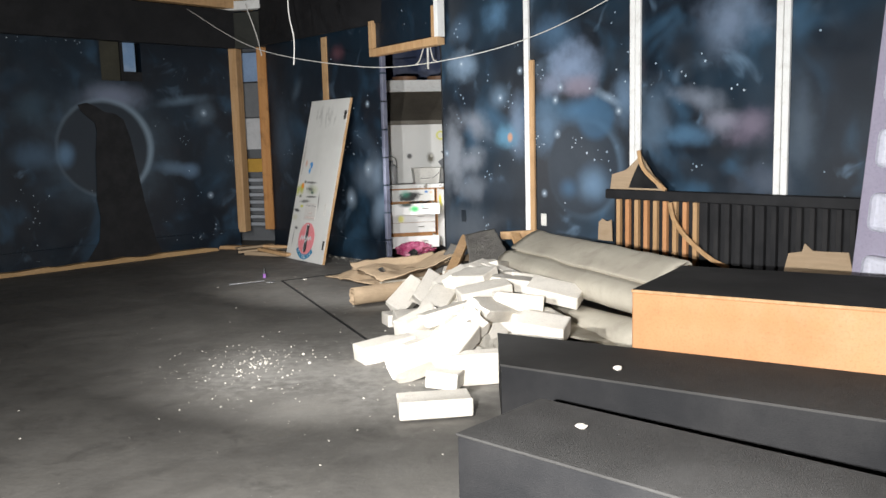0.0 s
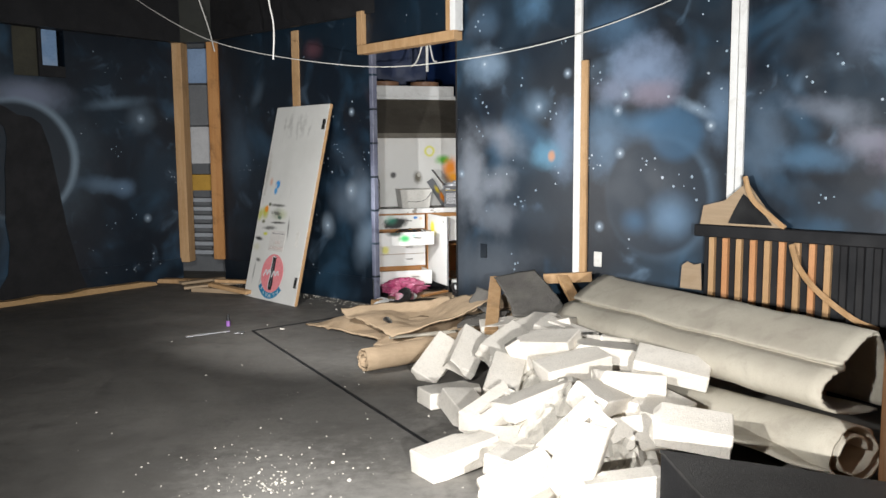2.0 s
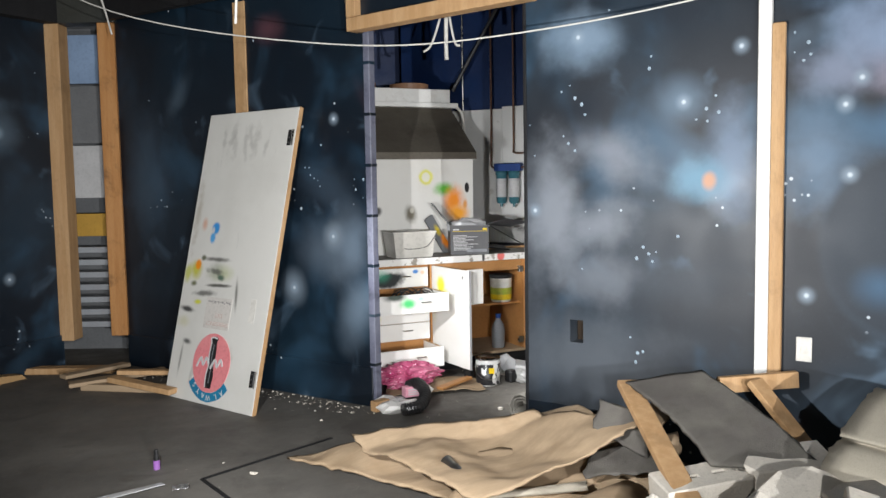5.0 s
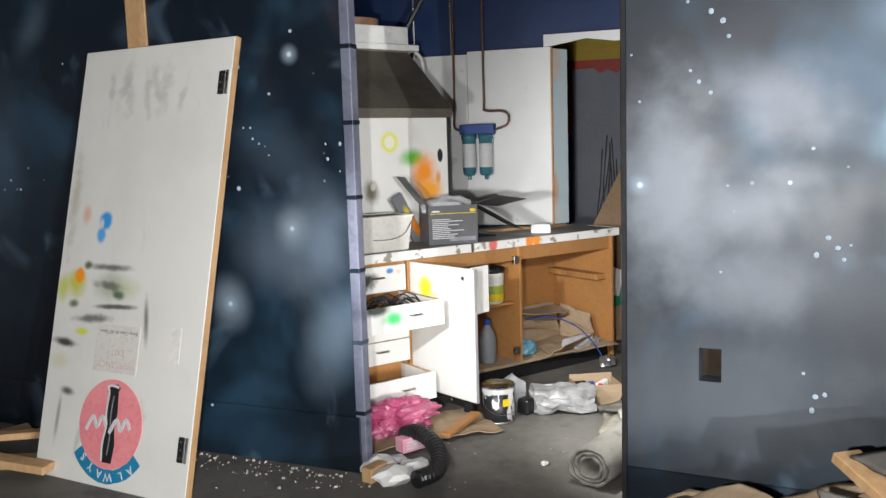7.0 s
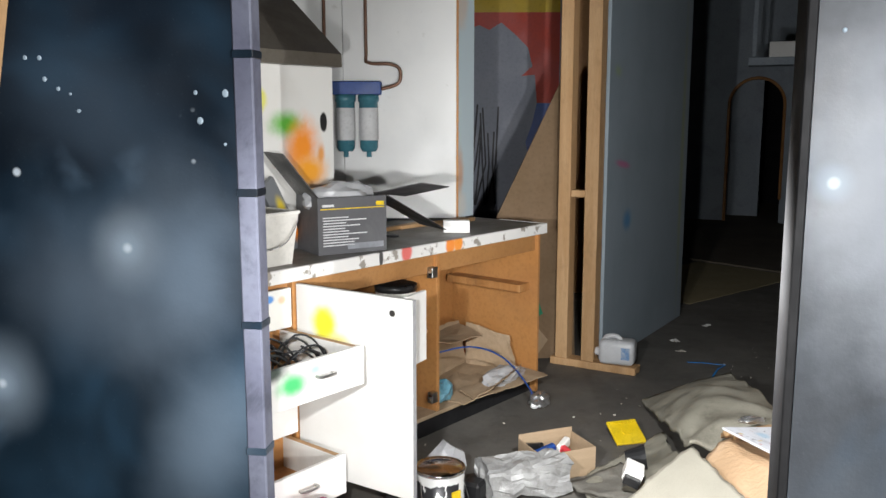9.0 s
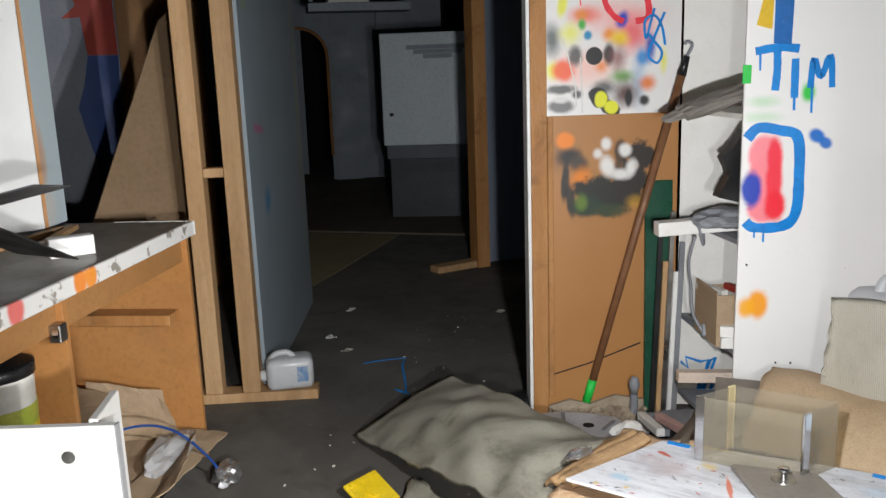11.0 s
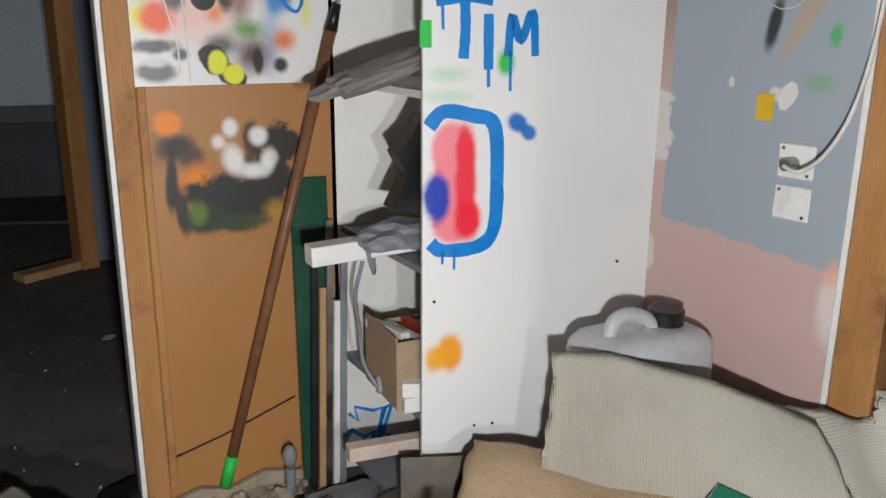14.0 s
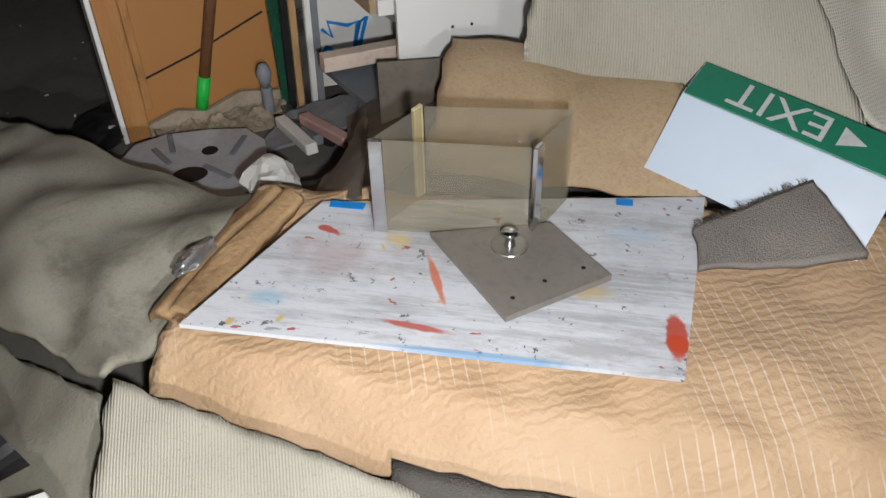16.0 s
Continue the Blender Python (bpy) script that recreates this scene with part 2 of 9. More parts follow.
PLASTIC_CLOUDY = surface("cloudy_white_plastic", (0.55, 0.56, 0.57), (0.48, 0.49, 0.50), 0.35, 0, 5, 60, 0.05, None, (0.35, 0.34, 0.32), 0.35, mottle=0.08)
DARK_FLOOR_STRIP = surface("brown_corridor_carpet", (0.12, 0.10, 0.075), (0.15, 0.125, 0.095), 0.95, 0, 2, 140, 0.4)
LABEL_GREY = surface("dark_grey_printed_carton", (0.085, 0.085, 0.09), (0.10, 0.10, 0.105), 0.5, 0, 4, 80, 0.03, None, (0.16, 0.16, 0.16), 0.25, mottle=0.08)
PRINT_WHITE = surface("pale_print", (0.6, 0.6, 0.6), (0.55, 0.55, 0.55), 0.6, 0, 9, 60, 0.0)
PRINT_DARK = surface("dark_print", (0.03, 0.03, 0.035), (0.04, 0.04, 0.045), 0.6, 0, 9, 60, 0.0)
BLUE_PLASTIC = surface("blue_plastic", (0.01, 0.05, 0.22), (0.015, 0.06, 0.26), 0.4, 0, 9, 60, 0.03)
TEAL_PLASTIC = surface("teal_filter_housing", (0.05, 0.16, 0.20), (0.06, 0.19, 0.235), 0.25, 0, 9, 60, 0.03)
FOIL = surface("crumpled_foil", (0.62, 0.62, 0.62), (0.5, 0.5, 0.5), 0.3, 0.9, 14, 50, 0.6)
LILAC = surface("lilac_board", (0.30, 0.27, 0.35), (0.34, 0.31, 0.39), 0.6, 0, 2.5, 50, 0.05)
STAR_PAINT = surface("pale_star_paint", (0.34, 0.42, 0.49), (0.27, 0.35, 0.42), 0.5, 0, 30, 60, 0.02)
WV = Nodes("white_gauze_backing")
WV.c = rgb((0.66, 0.63, 0.55))
WV.mix(WV.ramp(WV.noise(3, 6), 0.4, 0.7, 0, 0.6), (0.58, 0.55, 0.47))
WV.mix(WV.ramp(WV.noise(2.1, 7, 0.7), 0.55, 0.7, 0, 0.45), (0.42, 0.39, 0.32))
weave = None
for axis in ("Y", "Z"):
    wt = WV.n("ShaderNodeTexWave", Scale=64.0, Distortion=1.5, Detail=2.0)
    wt.bands_direction = axis
    WV.ln(WV.co, wt.inputs["Vector"])
    weave = wt.outputs["Fac"] if weave is None else WV.mul(weave, wt.outputs["Fac"], "MAXIMUM")
WV.mix(WV.ramp(weave, 0.25, 0.65, 0.28, 0), (0.30, 0.275, 0.22))
CHALK = WV.finish(0.9, 0, 0.35, weave, 0.15)


def glass(name, col, rough=0.08):
    k = Nodes(name)
    k.c = rgb(col)
    k.b.inputs["Transmission Weight"].default_value = 0.6
    k.b.inputs["IOR"].default_value = 1.3
    return k.finish(rough, 0.0, 0.0, None, 0.5)


def clear_sheet(name, tint, gloss):
    """A thin clear plate: light goes straight through, with a dull gloss and dust on it."""
    k = Nodes(name)
    out = k.t.nodes["Material Output"]
    tr, mx = k.n("ShaderNodeBsdfTransparent"), k.n("ShaderNodeMixShader")
    tr.inputs[0].default_value = rgb(tint)
    k.c = rgb((0.40, 0.375, 0.32))
    k.mix(k.ramp(k.noise(5, 6), 0.4, 0.7), (0.31, 0.29, 0.245))
    k.finish(0.1)
    k.ln(k.ramp(k.noise(3.0, 5), 0.35, 0.7, gloss * 0.6, gloss), mx.inputs[0])
    k.ln(tr.outputs[0], mx.inputs[1])
    k.ln(k.b.outputs[0], mx.inputs[2])
    k.ln(mx.outputs[0], out.inputs["Surface"])
    return k.m


ACRYLIC = clear_sheet("dirty_acrylic", (0.92, 0.90, 0.84), 0.24)
CLEAR_PLASTIC = glass("clear_plastic_film", (0.85, 0.86, 0.87), 0.2)


# ---- mesh building ----
def box(bm, x0, x1, y0, y1, z0, z1, bev=0.0, m=None, seg=1):
    mt = Matrix.Translation(((x0 + x1) / 2, (y0 + y1) / 2, (z0 + z1) / 2)) @ Matrix.Diagonal((x1 - x0, y1 - y0, z1 - z0, 1))
    r = bmesh.ops.create_cube(bm, size=1, matrix=(m @ mt) if m else mt)
    if bev:
        es = list({e for v in r["verts"] for e in v.link_edges})
        bmesh.ops.bevel(bm, geom=es, offset=bev, segments=seg, affect="EDGES", profile=0.5)
    return bm


def cyl(bm, r, z0, z1, r2=None, seg=20, m=None):
    mt = Matrix.Translation((0, 0, (z0 + z1) / 2))
    bmesh.ops.create_cone(bm, cap_ends=True, segments=seg, radius1=r, radius2=r if r2 is None else r2, depth=z1 - z0, matrix=(m @ mt) if m else mt)
    return bm


def prism(bm, outline, y0, y1, m=None):
    """An outline in x and z, pushed from y0 to y1."""
    a = [bm.verts.new((p[0], y0, p[1])) for p in outline]
    b = [bm.verts.new((p[0], y1, p[1])) for p in outline]
    n = len(a)
    bm.faces.new(a)
    bm.faces.new(b[::-1])
    for i in range(n):
        bm.faces.new((a[i], b[i], b[(i + 1) % n], a[(i + 1) % n]))
    if m:
        bmesh.ops.transform(bm, matrix=m, verts=a + b)
    return bm


def tube(bm, pts, r, seg=8, ends=True):
    pts = [Vector(p) for p in pts]
    rings = []
    for i, p in enumerate(pts):
        d = (pts[min(i + 1, len(pts) - 1)] - pts[max(i - 1, 0)]).normalized()
        u = d.orthogonal().normalized() if i == 0 else (u - d * u.dot(d)).normalized()
        w = d.cross(u)
        rr = r[i] if isinstance(r, (list, tuple)) else r
        rings.append([bm.verts.new(p + (u * math.cos(2 * math.pi * k / seg) + w * math.sin(2 * math.pi * k / seg)) * rr) for k in range(seg)])
    for a, b in zip(rings, rings[1:]):
        for k in range(seg):
            bm.faces.new((a[k], a[(k + 1) % seg], b[(k + 1) % seg], b[k]))
    if ends:
        bm.faces.new(rings[0][::-1])
        bm.faces.new(rings[-1])
    return bm


def bend(pts, n=8):
    """A smooth line through points."""
    pts = [Vector(p) for p in pts]
    out = []
    for i in range(len(pts) - 1):
        p0, p1, p2, p3 = pts[max(i - 1, 0)], pts[i], pts[i + 1], pts[min(i + 2, len(pts) - 1)]
        for k in range(n):
            t = k / n
            out.append(0.5 * (2 * p1 + (p2 - p0) * t + (2 * p0 - 5 * p1 + 4 * p2 - p3) * t * t + (3 * p1 - p0 - 3 * p2 + p3) * t ** 3))
    return out + [pts[-1]]


def sheet(bm, c00, c10, c11, c01, thick=0.012, nu=20, nv=20, amp=0.02, freq=2.5, seed=0, ragged=0.0, shape=None):
    """A laid sheet between four corners, rumpled by noise, with thickness; shape(u, v) adds a place."""
    c = [Vector(p) for p in (c00, c10, c11, c01)]
    top, bot = [], []
    off = Vector((seed * 7.3, seed * 3.1, seed * 1.7))
    for i in range(nu + 1):
        for j in range(nv + 1):
            u, v = i / nu, j / nv
            p = c[0] * (1 - u) * (1 - v) + c[1] * u * (1 - v) + c[2] * u * v + c[3] * (1 - u) * v
            if shape:
                p = p + Vector(shape(u, v))
            p.z += amp * noise.noise(p * freq + off) + amp * 0.4 * noise.noise(p * freq * 3.1 + off)
            if ragged and (i in (0, nu) or j in (0, nv)):
                p += Vector((noise.noise(p * 19 + off), noise.noise(p * 23 - off), 0)) * ragged
            top.append(bm.verts.new(p))
            bot.append(bm.verts.new(p - Vector((0, 0, thick))))
    w = nv + 1
    for i in range(nu):
        for j in range(nv):
            q = (i * w + j, (i + 1) * w + j, (i + 1) * w + j + 1, i * w + j + 1)
            bm.faces.new([top[k] for k in q])
            bm.faces.new([bot[k] for k in q[::-1]])
    edge = [i * w for i in range(nu + 1)] + [nu * w + j for j in range(1, nv + 1)] + [i * w + nv for i in range(nu - 1, -1, -1)] + [j for j in range(nv - 1, 0, -1)]
    for a, b in zip(edge, edge[1:] + edge[:1]):
        bm.faces.new((top[a], bot[a], bot[b], top[b]))
    return bm


def ribbon(bm, pts, width, y0=-0.001, y1=-0.004):
    """A painted stroke in x and z: a thin raised band along a line."""
    pts = [Vector((p[0], 0, p[1])) for p in pts]
    rows = []
    for i, p in enumerate(pts):
        d = (pts[min(i + 1, len(pts) - 1)] - pts[max(i - 1, 0)]).normalized()
        s = Vector((-d.z, 0, d.x)) * width / 2 * (1 + 0.15 * noise.noise(p * 60))
        rows.append([bm.verts.new((q.x, y, q.z)) for q in (p - s, p + s) for y in (y0, y1)])
    for a, b in zip(rows, rows[1:]):
        for k, l in ((0, 1), (1, 3), (3, 2), (2, 0)):
            bm.faces.new((a[k], a[l], b[l], b[k]))
    for r in (rows[0], rows[-1]):
        bm.faces.new((r[0], r[1], r[3], r[2]))
    return bm


def mesh_of(name, bm, material, smooth=False):
    bmesh.ops.recalc_face_normals(bm, faces=bm.faces)
    me = bpy.data.meshes.new(name)
    bm.to_mesh(me)
    bm.free()
    me.materials.append(material)
    if smooth:
        me.polygons.foreach_set("use_smooth", [True] * len(me.polygons))
    return me


def part(name, bm, material, parent, label="", smooth=False, m=None):
    ob = new(name, mesh_of(name, bm, material, smooth))
    ob.parent = parent
    if m:
        ob.matrix_basis = m
    return tagged(ob, label)


def thing(name, m, label, category, group="", kind=""):
    ob = new(name)
    ob.empty_display_size = 0.1
    ob.matrix_basis = m
    return tagged(ob, label, category, group, kind)


def solid(name, bm, material, label, category, m=None, group="", kind="", smooth=False):
    ob = new(name, mesh_of(name, bm, material, smooth))
    if m:
        ob.matrix_basis = m
    return tagged(ob, label, category, group, kind)


def B():
    return bmesh.new()


def bx(*a, **k):
    return box(bmesh.new(), *a, **k)


def lettering(name, text, size, material, parent, m, depth=0.001, label=""):
    cu = bpy.data.curves.new(name, "FONT")
    cu.body, cu.size, cu.extrude = text, size, depth
    tmp = new(name, cu)
    me = bpy.data.meshes.new_from_object(tmp.evaluated_get(bpy.context.evaluated_depsgraph_get()))
    bpy.data.objects.remove(tmp)
    me.materials.append(material)
    ob = new(name, me)
    ob.parent, ob.matrix_basis = parent, m
    return tagged(ob, label)


def along(a, b, z=0.0):
    """A frame with x from a to b in plan, z up and y to the left of the way."""
    return pose(a[0], a[1], z, 0, 0, math.degrees(math.atan2(b[1] - a[1], b[0] - a[0])))


def span(a, b):
    return math.hypot(b[0] - a[0], b[1] - a[1])


def smooth2(pts, n=6):
    """A smooth line through points of x and z."""
    return [(p.x, p.z) for p in bend([(x, 0, z) for x, z in pts], n)]


def big(s, f):
    """The same sprayed spot, grown by f."""
    return (s[0], s[1], s[2] * f, s[3] * f) + tuple(s[4:])


# ---- structure ----
solid("floor", bx(-9, 12.5, -4, 17, -0.1, 0), CONCRETE, "dark grey painted concrete floor, dusty and scuffed", "floor", kind="structure")
solid("ceiling", bx(-9, 12.5, -4, 17, 3.55, 3.65), BLACK, "plain black ceiling", "ceiling", kind="structure")

A1, A2 = (-8.1, 7.05), (-2.98, 12.35)      # mural wall with the cloaked figure
B1, B2 = (-2.44, 12.20), (-0.67, 10.22)    # mural wall behind the leaning door
C1, C2 = (0.04, 9.18), (3.35, 5.14)        # mural wall with white battens
LA, LB, LC = span(A1, A2), span(B1, B2), span(C1, C2)
oA = LA - span((-5.3, 9.95), A2)
FA, FB, FC = along(A1, A2), along(B1, B2), along(C1, C2)

SKY_A = galaxy("mural_sky_with_planet", [
    (oA + 1.42, 1.50, 1.15, 1.05, (0.065, 0.10, 0.135), 0.9, 0.75, 0, 0.25),
    (oA + 1.55, 2.14, 0.60, 0.26, (0.19, 0.22, 0.30), 0.9, 0.8, 0, 0.2),
    (oA + 1.42, 1.50, 0.68, 0.67, (0.20, 0.27, 0.33), 0.12, 0.75, 0, 0.02),
    (oA + 1.38, 1.49, 0.64, 0.64, (0.008, 0.013, 0.020), 0.12, 0.95, 0, 0.02),
    (oA + 0.88, 1.43, 0.17, 0.22, (0.11, 0.20, 0.31), 0.95, 0.8, 0, 0.2),
    (oA + 0.50, 1.42, 0.35, 0.25, (0.06, 0.11, 0.17), 0.95, 0.7, 0, 0.3),
    (oA + 0.55, 2.0, 0.4, 0.3, (0.035, 0.07, 0.10), 1.0, 0.7, -20, 0.4),
    (oA + 2.56, 2.12, 0.55, 0.10, (0.10, 0.15, 0.20), 1.0, 0.75, -8, 0.4),
    (oA + 2.85, 1.95, 0.25, 0.25, (0.09, 0.13, 0.17), 1.0, 0.7, 0, 0.3),
    (oA + 2.35, 1.20, 0.50, 0.13, (0.09, 0.14, 0.20), 1.0, 0.8, 8, 0.4),
    (oA + 2.6, 1.16, 0.20, 0.16, (0.10, 0.16, 0.24), 1.0, 0.7, 0, 0.3),
    (oA + 2.55, 1.62, 0.35, 0.22, (0.005, 0.010, 0.018), 1.0, 0.8, 0, 0.3),
    (oA + 2.45, 0.75, 0.5, 0.25, (0.005, 0.010, 0.018), 1.0, 0.8, 0, 0.3),
] + stars([(oA + 2.85, 1.95), (oA + 2.88, 0.79)], 0.016, 0.07), 0.75, cloud=0.75)
SKY_B = galaxy("mural_sky_dark", [
    (0.35, 1.6, 0.35, 0.7, (0.045, 0.08, 0.12), 0.9, 0.6, 0, 0.4),
    (0.75, 2.2, 0.30, 0.12, (0.06, 0.09, 0.12), 1.0, 0.7, -50, 0.4),
    (1.75, 2.62, 0.22, 0.16, (0.13, 0.05, 0.06), 0.9, 0.6, 0, 0.4),
    (2.18, 1.05, 0.30, 0.30, (0.087, 0.116, 0.152), 1.0, 0.8, 30, 0.3),
    (2.42, 1.08, 0.25, 0.40, (0.131, 0.174, 0.225), 1.0, 0.85, 15, 0.3),
    (2.50, 0.62, 0.22, 0.34, (0.123, 0.167, 0.217), 1.0, 0.85, 20, 0.3),
    (1.93, 0.78, 0.16, 0.18, (0.189, 0.239, 0.290), 1.0, 0.85, 0, 0.1),
    (2.31, 1.15, 0.13, 0.14, (0.217, 0.268, 0.319), 1.0, 0.85, 0, 0.1),
    (2.25, 1.50, 0.40, 0.22, (0.035, 0.055, 0.08), 1.0, 0.7, 30, 0.3),
    (2.30, 1.75, 0.30, 0.16, (0.005, 0.010, 0.018), 1.0, 0.8, 0, 0.3),
] + stars([(2.31, 1.15), (1.93, 0.775), (2.34, 1.95), (1.15, 1.75)], 0.018, 0.06), 0.55, cloud=0.8)
NEAR_STARS = [(0.31, 2.68), (0.25, 2.63), (0.22, 2.59), (0.27, 2.55), (0.50, 2.39), (0.14, 2.34), (0.73, 2.13), (0.72, 2.07), (0.27, 2.02), (0.22, 1.99), (0.30, 1.95), (0.34, 1.915), (0.36, 1.86), (0.23, 1.75), (0.26, 1.71), (0.30, 1.67), (1.06, 1.91), (1.015, 1.85), (1.075, 1.83), (0.965, 1.80), (1.02, 1.79), (0.875, 1.22), (0.69, 1.16), (0.72, 1.126), (0.654, 1.10), (0.74, 1.087), (0.76, 1.136), (0.34, 1.03), (0.02, 1.82), (0.05, 1.65), (0.62, 0.68), (0.66, 0.60), (0.69, 0.61), (0.65, 0.55)]
FAR_STARS = [(1.12, 2.37), (1.16, 2.38), (1.42, 2.17), (1.48, 2.12), (1.49, 2.065), (1.42, 2.08), (1.46, 2.04), (1.89, 1.46), (2.15, 1.365), (2.25, 1.35), (2.11, 1.28), (2.19, 1.284), (2.27, 1.27), (2.29, 1.19), (2.33, 1.83), (2.28, 1.81), (2.34, 2.535), (2.30, 2.45), (2.41, 2.26), (2.48, 2.19), (2.45, 1.945)]
SKY_C = galaxy("mural_sky_bright", [
    (0.33, 2.25, 0.30, 0.22, (0.180, 0.255, 0.339), 1.0, 0.9, 10, 0.65),
    (0.84, 2.70, 0.28, 0.22, (0.082, 0.176, 0.286), 1.0, 0.85, 0, 0.65),
    (0.30, 2.62, 0.28, 0.20, (0.057, 0.103, 0.159), 1.0, 0.8, 0, 0.65),
    # these three puffs are lightened and greyed: lamp sheen put into their colour
    (0.50, 1.66, 0.42, 0.20, (0.190, 0.212, 0.250), 1.0, 0.85, 20, 0.65),
    (0.14, 1.32, 0.26, 0.55, (0.215, 0.238, 0.272), 1.0, 0.85, 0, 0.65),
    (0.42, 1.26, 0.34, 0.20, (0.200, 0.220, 0.252), 1.0, 0.8, -15, 0.65),
    (1.14, 1.60, 0.18, 0.36, (0.139, 0.196, 0.281), 1.0, 0.85, 0, 0.65),
    (0.97, 1.52, 0.22, 0.16, (0.090, 0.225, 0.329), 1.0, 0.9, 0, 0.65),
    (0.88, 1.90, 0.20, 0.18, (0.107, 0.167, 0.233), 1.0, 0.8, 0, 0.2),
    (1.03, 1.50, 0.045, 0.055, (0.50, 0.24, 0.12), 0.8, 0.9, 0, 0.5),
    (0.40, 1.88, 0.24, 0.22, (0.004, 0.010, 0.019), 1.0, 0.9, 0, 0.65),
    (0.84, 2.33, 0.34, 0.22, (0.004, 0.010, 0.019), 1.0, 0.9, 0, 0.65),
    (0.75, 0.98, 0.50, 0.26, (0.015, 0.025, 0.038), 1.0, 0.85, 0, 0.65),
    # grey over dark mural paint: sheen of the lamp coloured in low down
    (0.30, 0.55, 0.8, 0.45, (0.075, 0.088, 0.105), 1.0, 0.85, 0, 0.65),
    (0.40, 0.98, 0.36, 0.26, (0.125, 0.142, 0.168), 1.0, 0.85, 10, 0.65),
    (1.64, 2.45, 0.34, 0.28, (0.061, 0.122, 0.201), 1.0, 0.85, 0, 0.65),
    (1.85, 2.12, 0.46, 0.30, (0.197, 0.265, 0.382), 1.0, 0.92, 0, 0.65),
    (1.64, 1.97, 0.26, 0.18, (0.180, 0.216, 0.297), 1.0, 0.85, 0, 0.65),
    (1.90, 1.94, 0.32, 0.15, (0.22, 0.19, 0.24), 1.0, 0.8, 0, 0.65),
    (1.55, 1.60, 0.32, 0.36, (0.082, 0.147, 0.228), 1.0, 0.85, 0, 0.65),
    (2.37, 2.17, 0.24, 0.28, (0.010, 0.020, 0.032), 1.0, 0.9, 0, 0.65),
    (2.44, 1.80, 0.24, 0.30, (0.115, 0.186, 0.276), 1.0, 0.85, 0, 0.65),
    (2.01, 1.20, 0.49, 0.50, (0.107, 0.176, 0.254), 0.35, 0.7, 0, 0.05),
    (1.96, 1.20, 0.45, 0.46, (0.008, 0.017, 0.029), 0.14, 0.97, 0, 0.02),
    (1.92, 1.72, 0.40, 0.17, (0.045, 0.127, 0.228), 1.0, 0.9, 0, 0.2),
    (2.12, 1.65, 0.25, 0.23, (0.033, 0.103, 0.191), 0.40, 0.65, 0, 0.04),
    (2.27, 1.82, 0.20, 0.07, (0.213, 0.294, 0.382), 1.0, 0.9, 25, 0.65),
    (2.09, 1.06, 0.26, 0.24, (0.123, 0.216, 0.329), 1.0, 0.9, 0, 0.2),
    (1.80, 1.02, 0.16, 0.14, (0.033, 0.098, 0.180), 1.0, 0.8, 0, 0.2),
] + stars([(1.18, 2.135), (0.90, 1.89), (0.05, 1.345), (1.705, 1.944), (1.64, 1.83), (1.664, 1.516), (2.38, 1.70), (1.49, 0.96), (0.32, 2.27)], 0.017, 0.055), 1.0, 0.48, 0.65, 0.75)
SKY_C2 = galaxy("mural_sky_bright_upper", [
    (3.43, 2.34, 0.42, 0.36, (0.15, 0.20, 0.28), 1.0, 0.9, 0, 0.65),
    (3.05, 2.18, 0.32, 0.34, (0.012, 0.018, 0.026), 1.0, 0.9, 0, 0.65),
    (2.75, 1.60, 0.30, 0.45, (0.09, 0.135, 0.19), 1.0, 0.8, 0, 0.65),
    (3.17, 1.76, 0.40, 0.13, (0.16, 0.185, 0.23), 1.0, 0.85, 14, 0.65),
    (3.40, 1.58, 0.26, 0.15, (0.20, 0.21, 0.26), 1.0, 0.85, 0, 0.65),
    (3.62, 1.54, 0.30, 0.20, (0.15, 0.125, 0.17), 1.0, 0.85, 0, 0.65),
    (3.05, 1.48, 0.34, 0.14, (0.06, 0.13, 0.21), 1.0, 0.85, 0, 0.65),
    (3.15, 1.22, 0.40, 0.16, (0.012, 0.020, 0.030), 1.0, 0.85, 0, 0.65),
    (3.74, 1.12, 0.34, 0.22, (0.07, 0.09, 0.125), 1.0, 0.8, 0, 0.65),
    (4.35, 1.85, 0.45, 0.60, (0.005, 0.010, 0.018), 1.0, 0.85, 0, 0.65),
    (4.02, 1.55, 0.16, 0.50, (0.06, 0.085, 0.115), 1.0, 0.8, 0, 0.65),
], 1.1, cloud=0.65)

# mural wall A, with a small high opening
wa = thing("wall_west", FA, "dark blue night-sky mural wall with a planet", "wall", kind="structure")
hw0, hw1 = oA + 1.42, oA + 1.97
bm = B()
box(bm, 0, hw0, 0, 0.1, 0, 3.0)
box(bm, hw1, LA, 0, 0.1, 0, 3.0)
box(bm, hw0, hw1, 0, 0.1, 0, 2.36)
box(bm, hw0, hw1, 0, 0.1, 2.86, 3.0)
part("mural_sheet", bm, SKY_A, wa)
part("skirting", bx(0, LA - 0.02, -0.012, -0.002, 0.03, 0.27, 0.004), SKY_B, wa)
star_dots(wa, [(oA + 2.50, 1.56), (oA + 2.54, 1.52), (oA + 2.58, 1.57), (oA + 2.46, 1.60), (oA + 2.52, 1.63), (oA + 2.35, 0.74), (oA + 2.42, 0.70), (oA + 2.46, 0.76), (oA + 2.68, 0.80), (oA + 2.73, 0.84), (oA + 2.30, 2.67), (oA + 3.20, 2.45), (oA + 2.43, 2.45), (oA + 2.62, 2.4)], 0.010)
win = thing("window_1", FA @ pose(hw0, 0, 2.36), "small high hatch with a sliding cover and pale blue light board", "window", kind="structure")
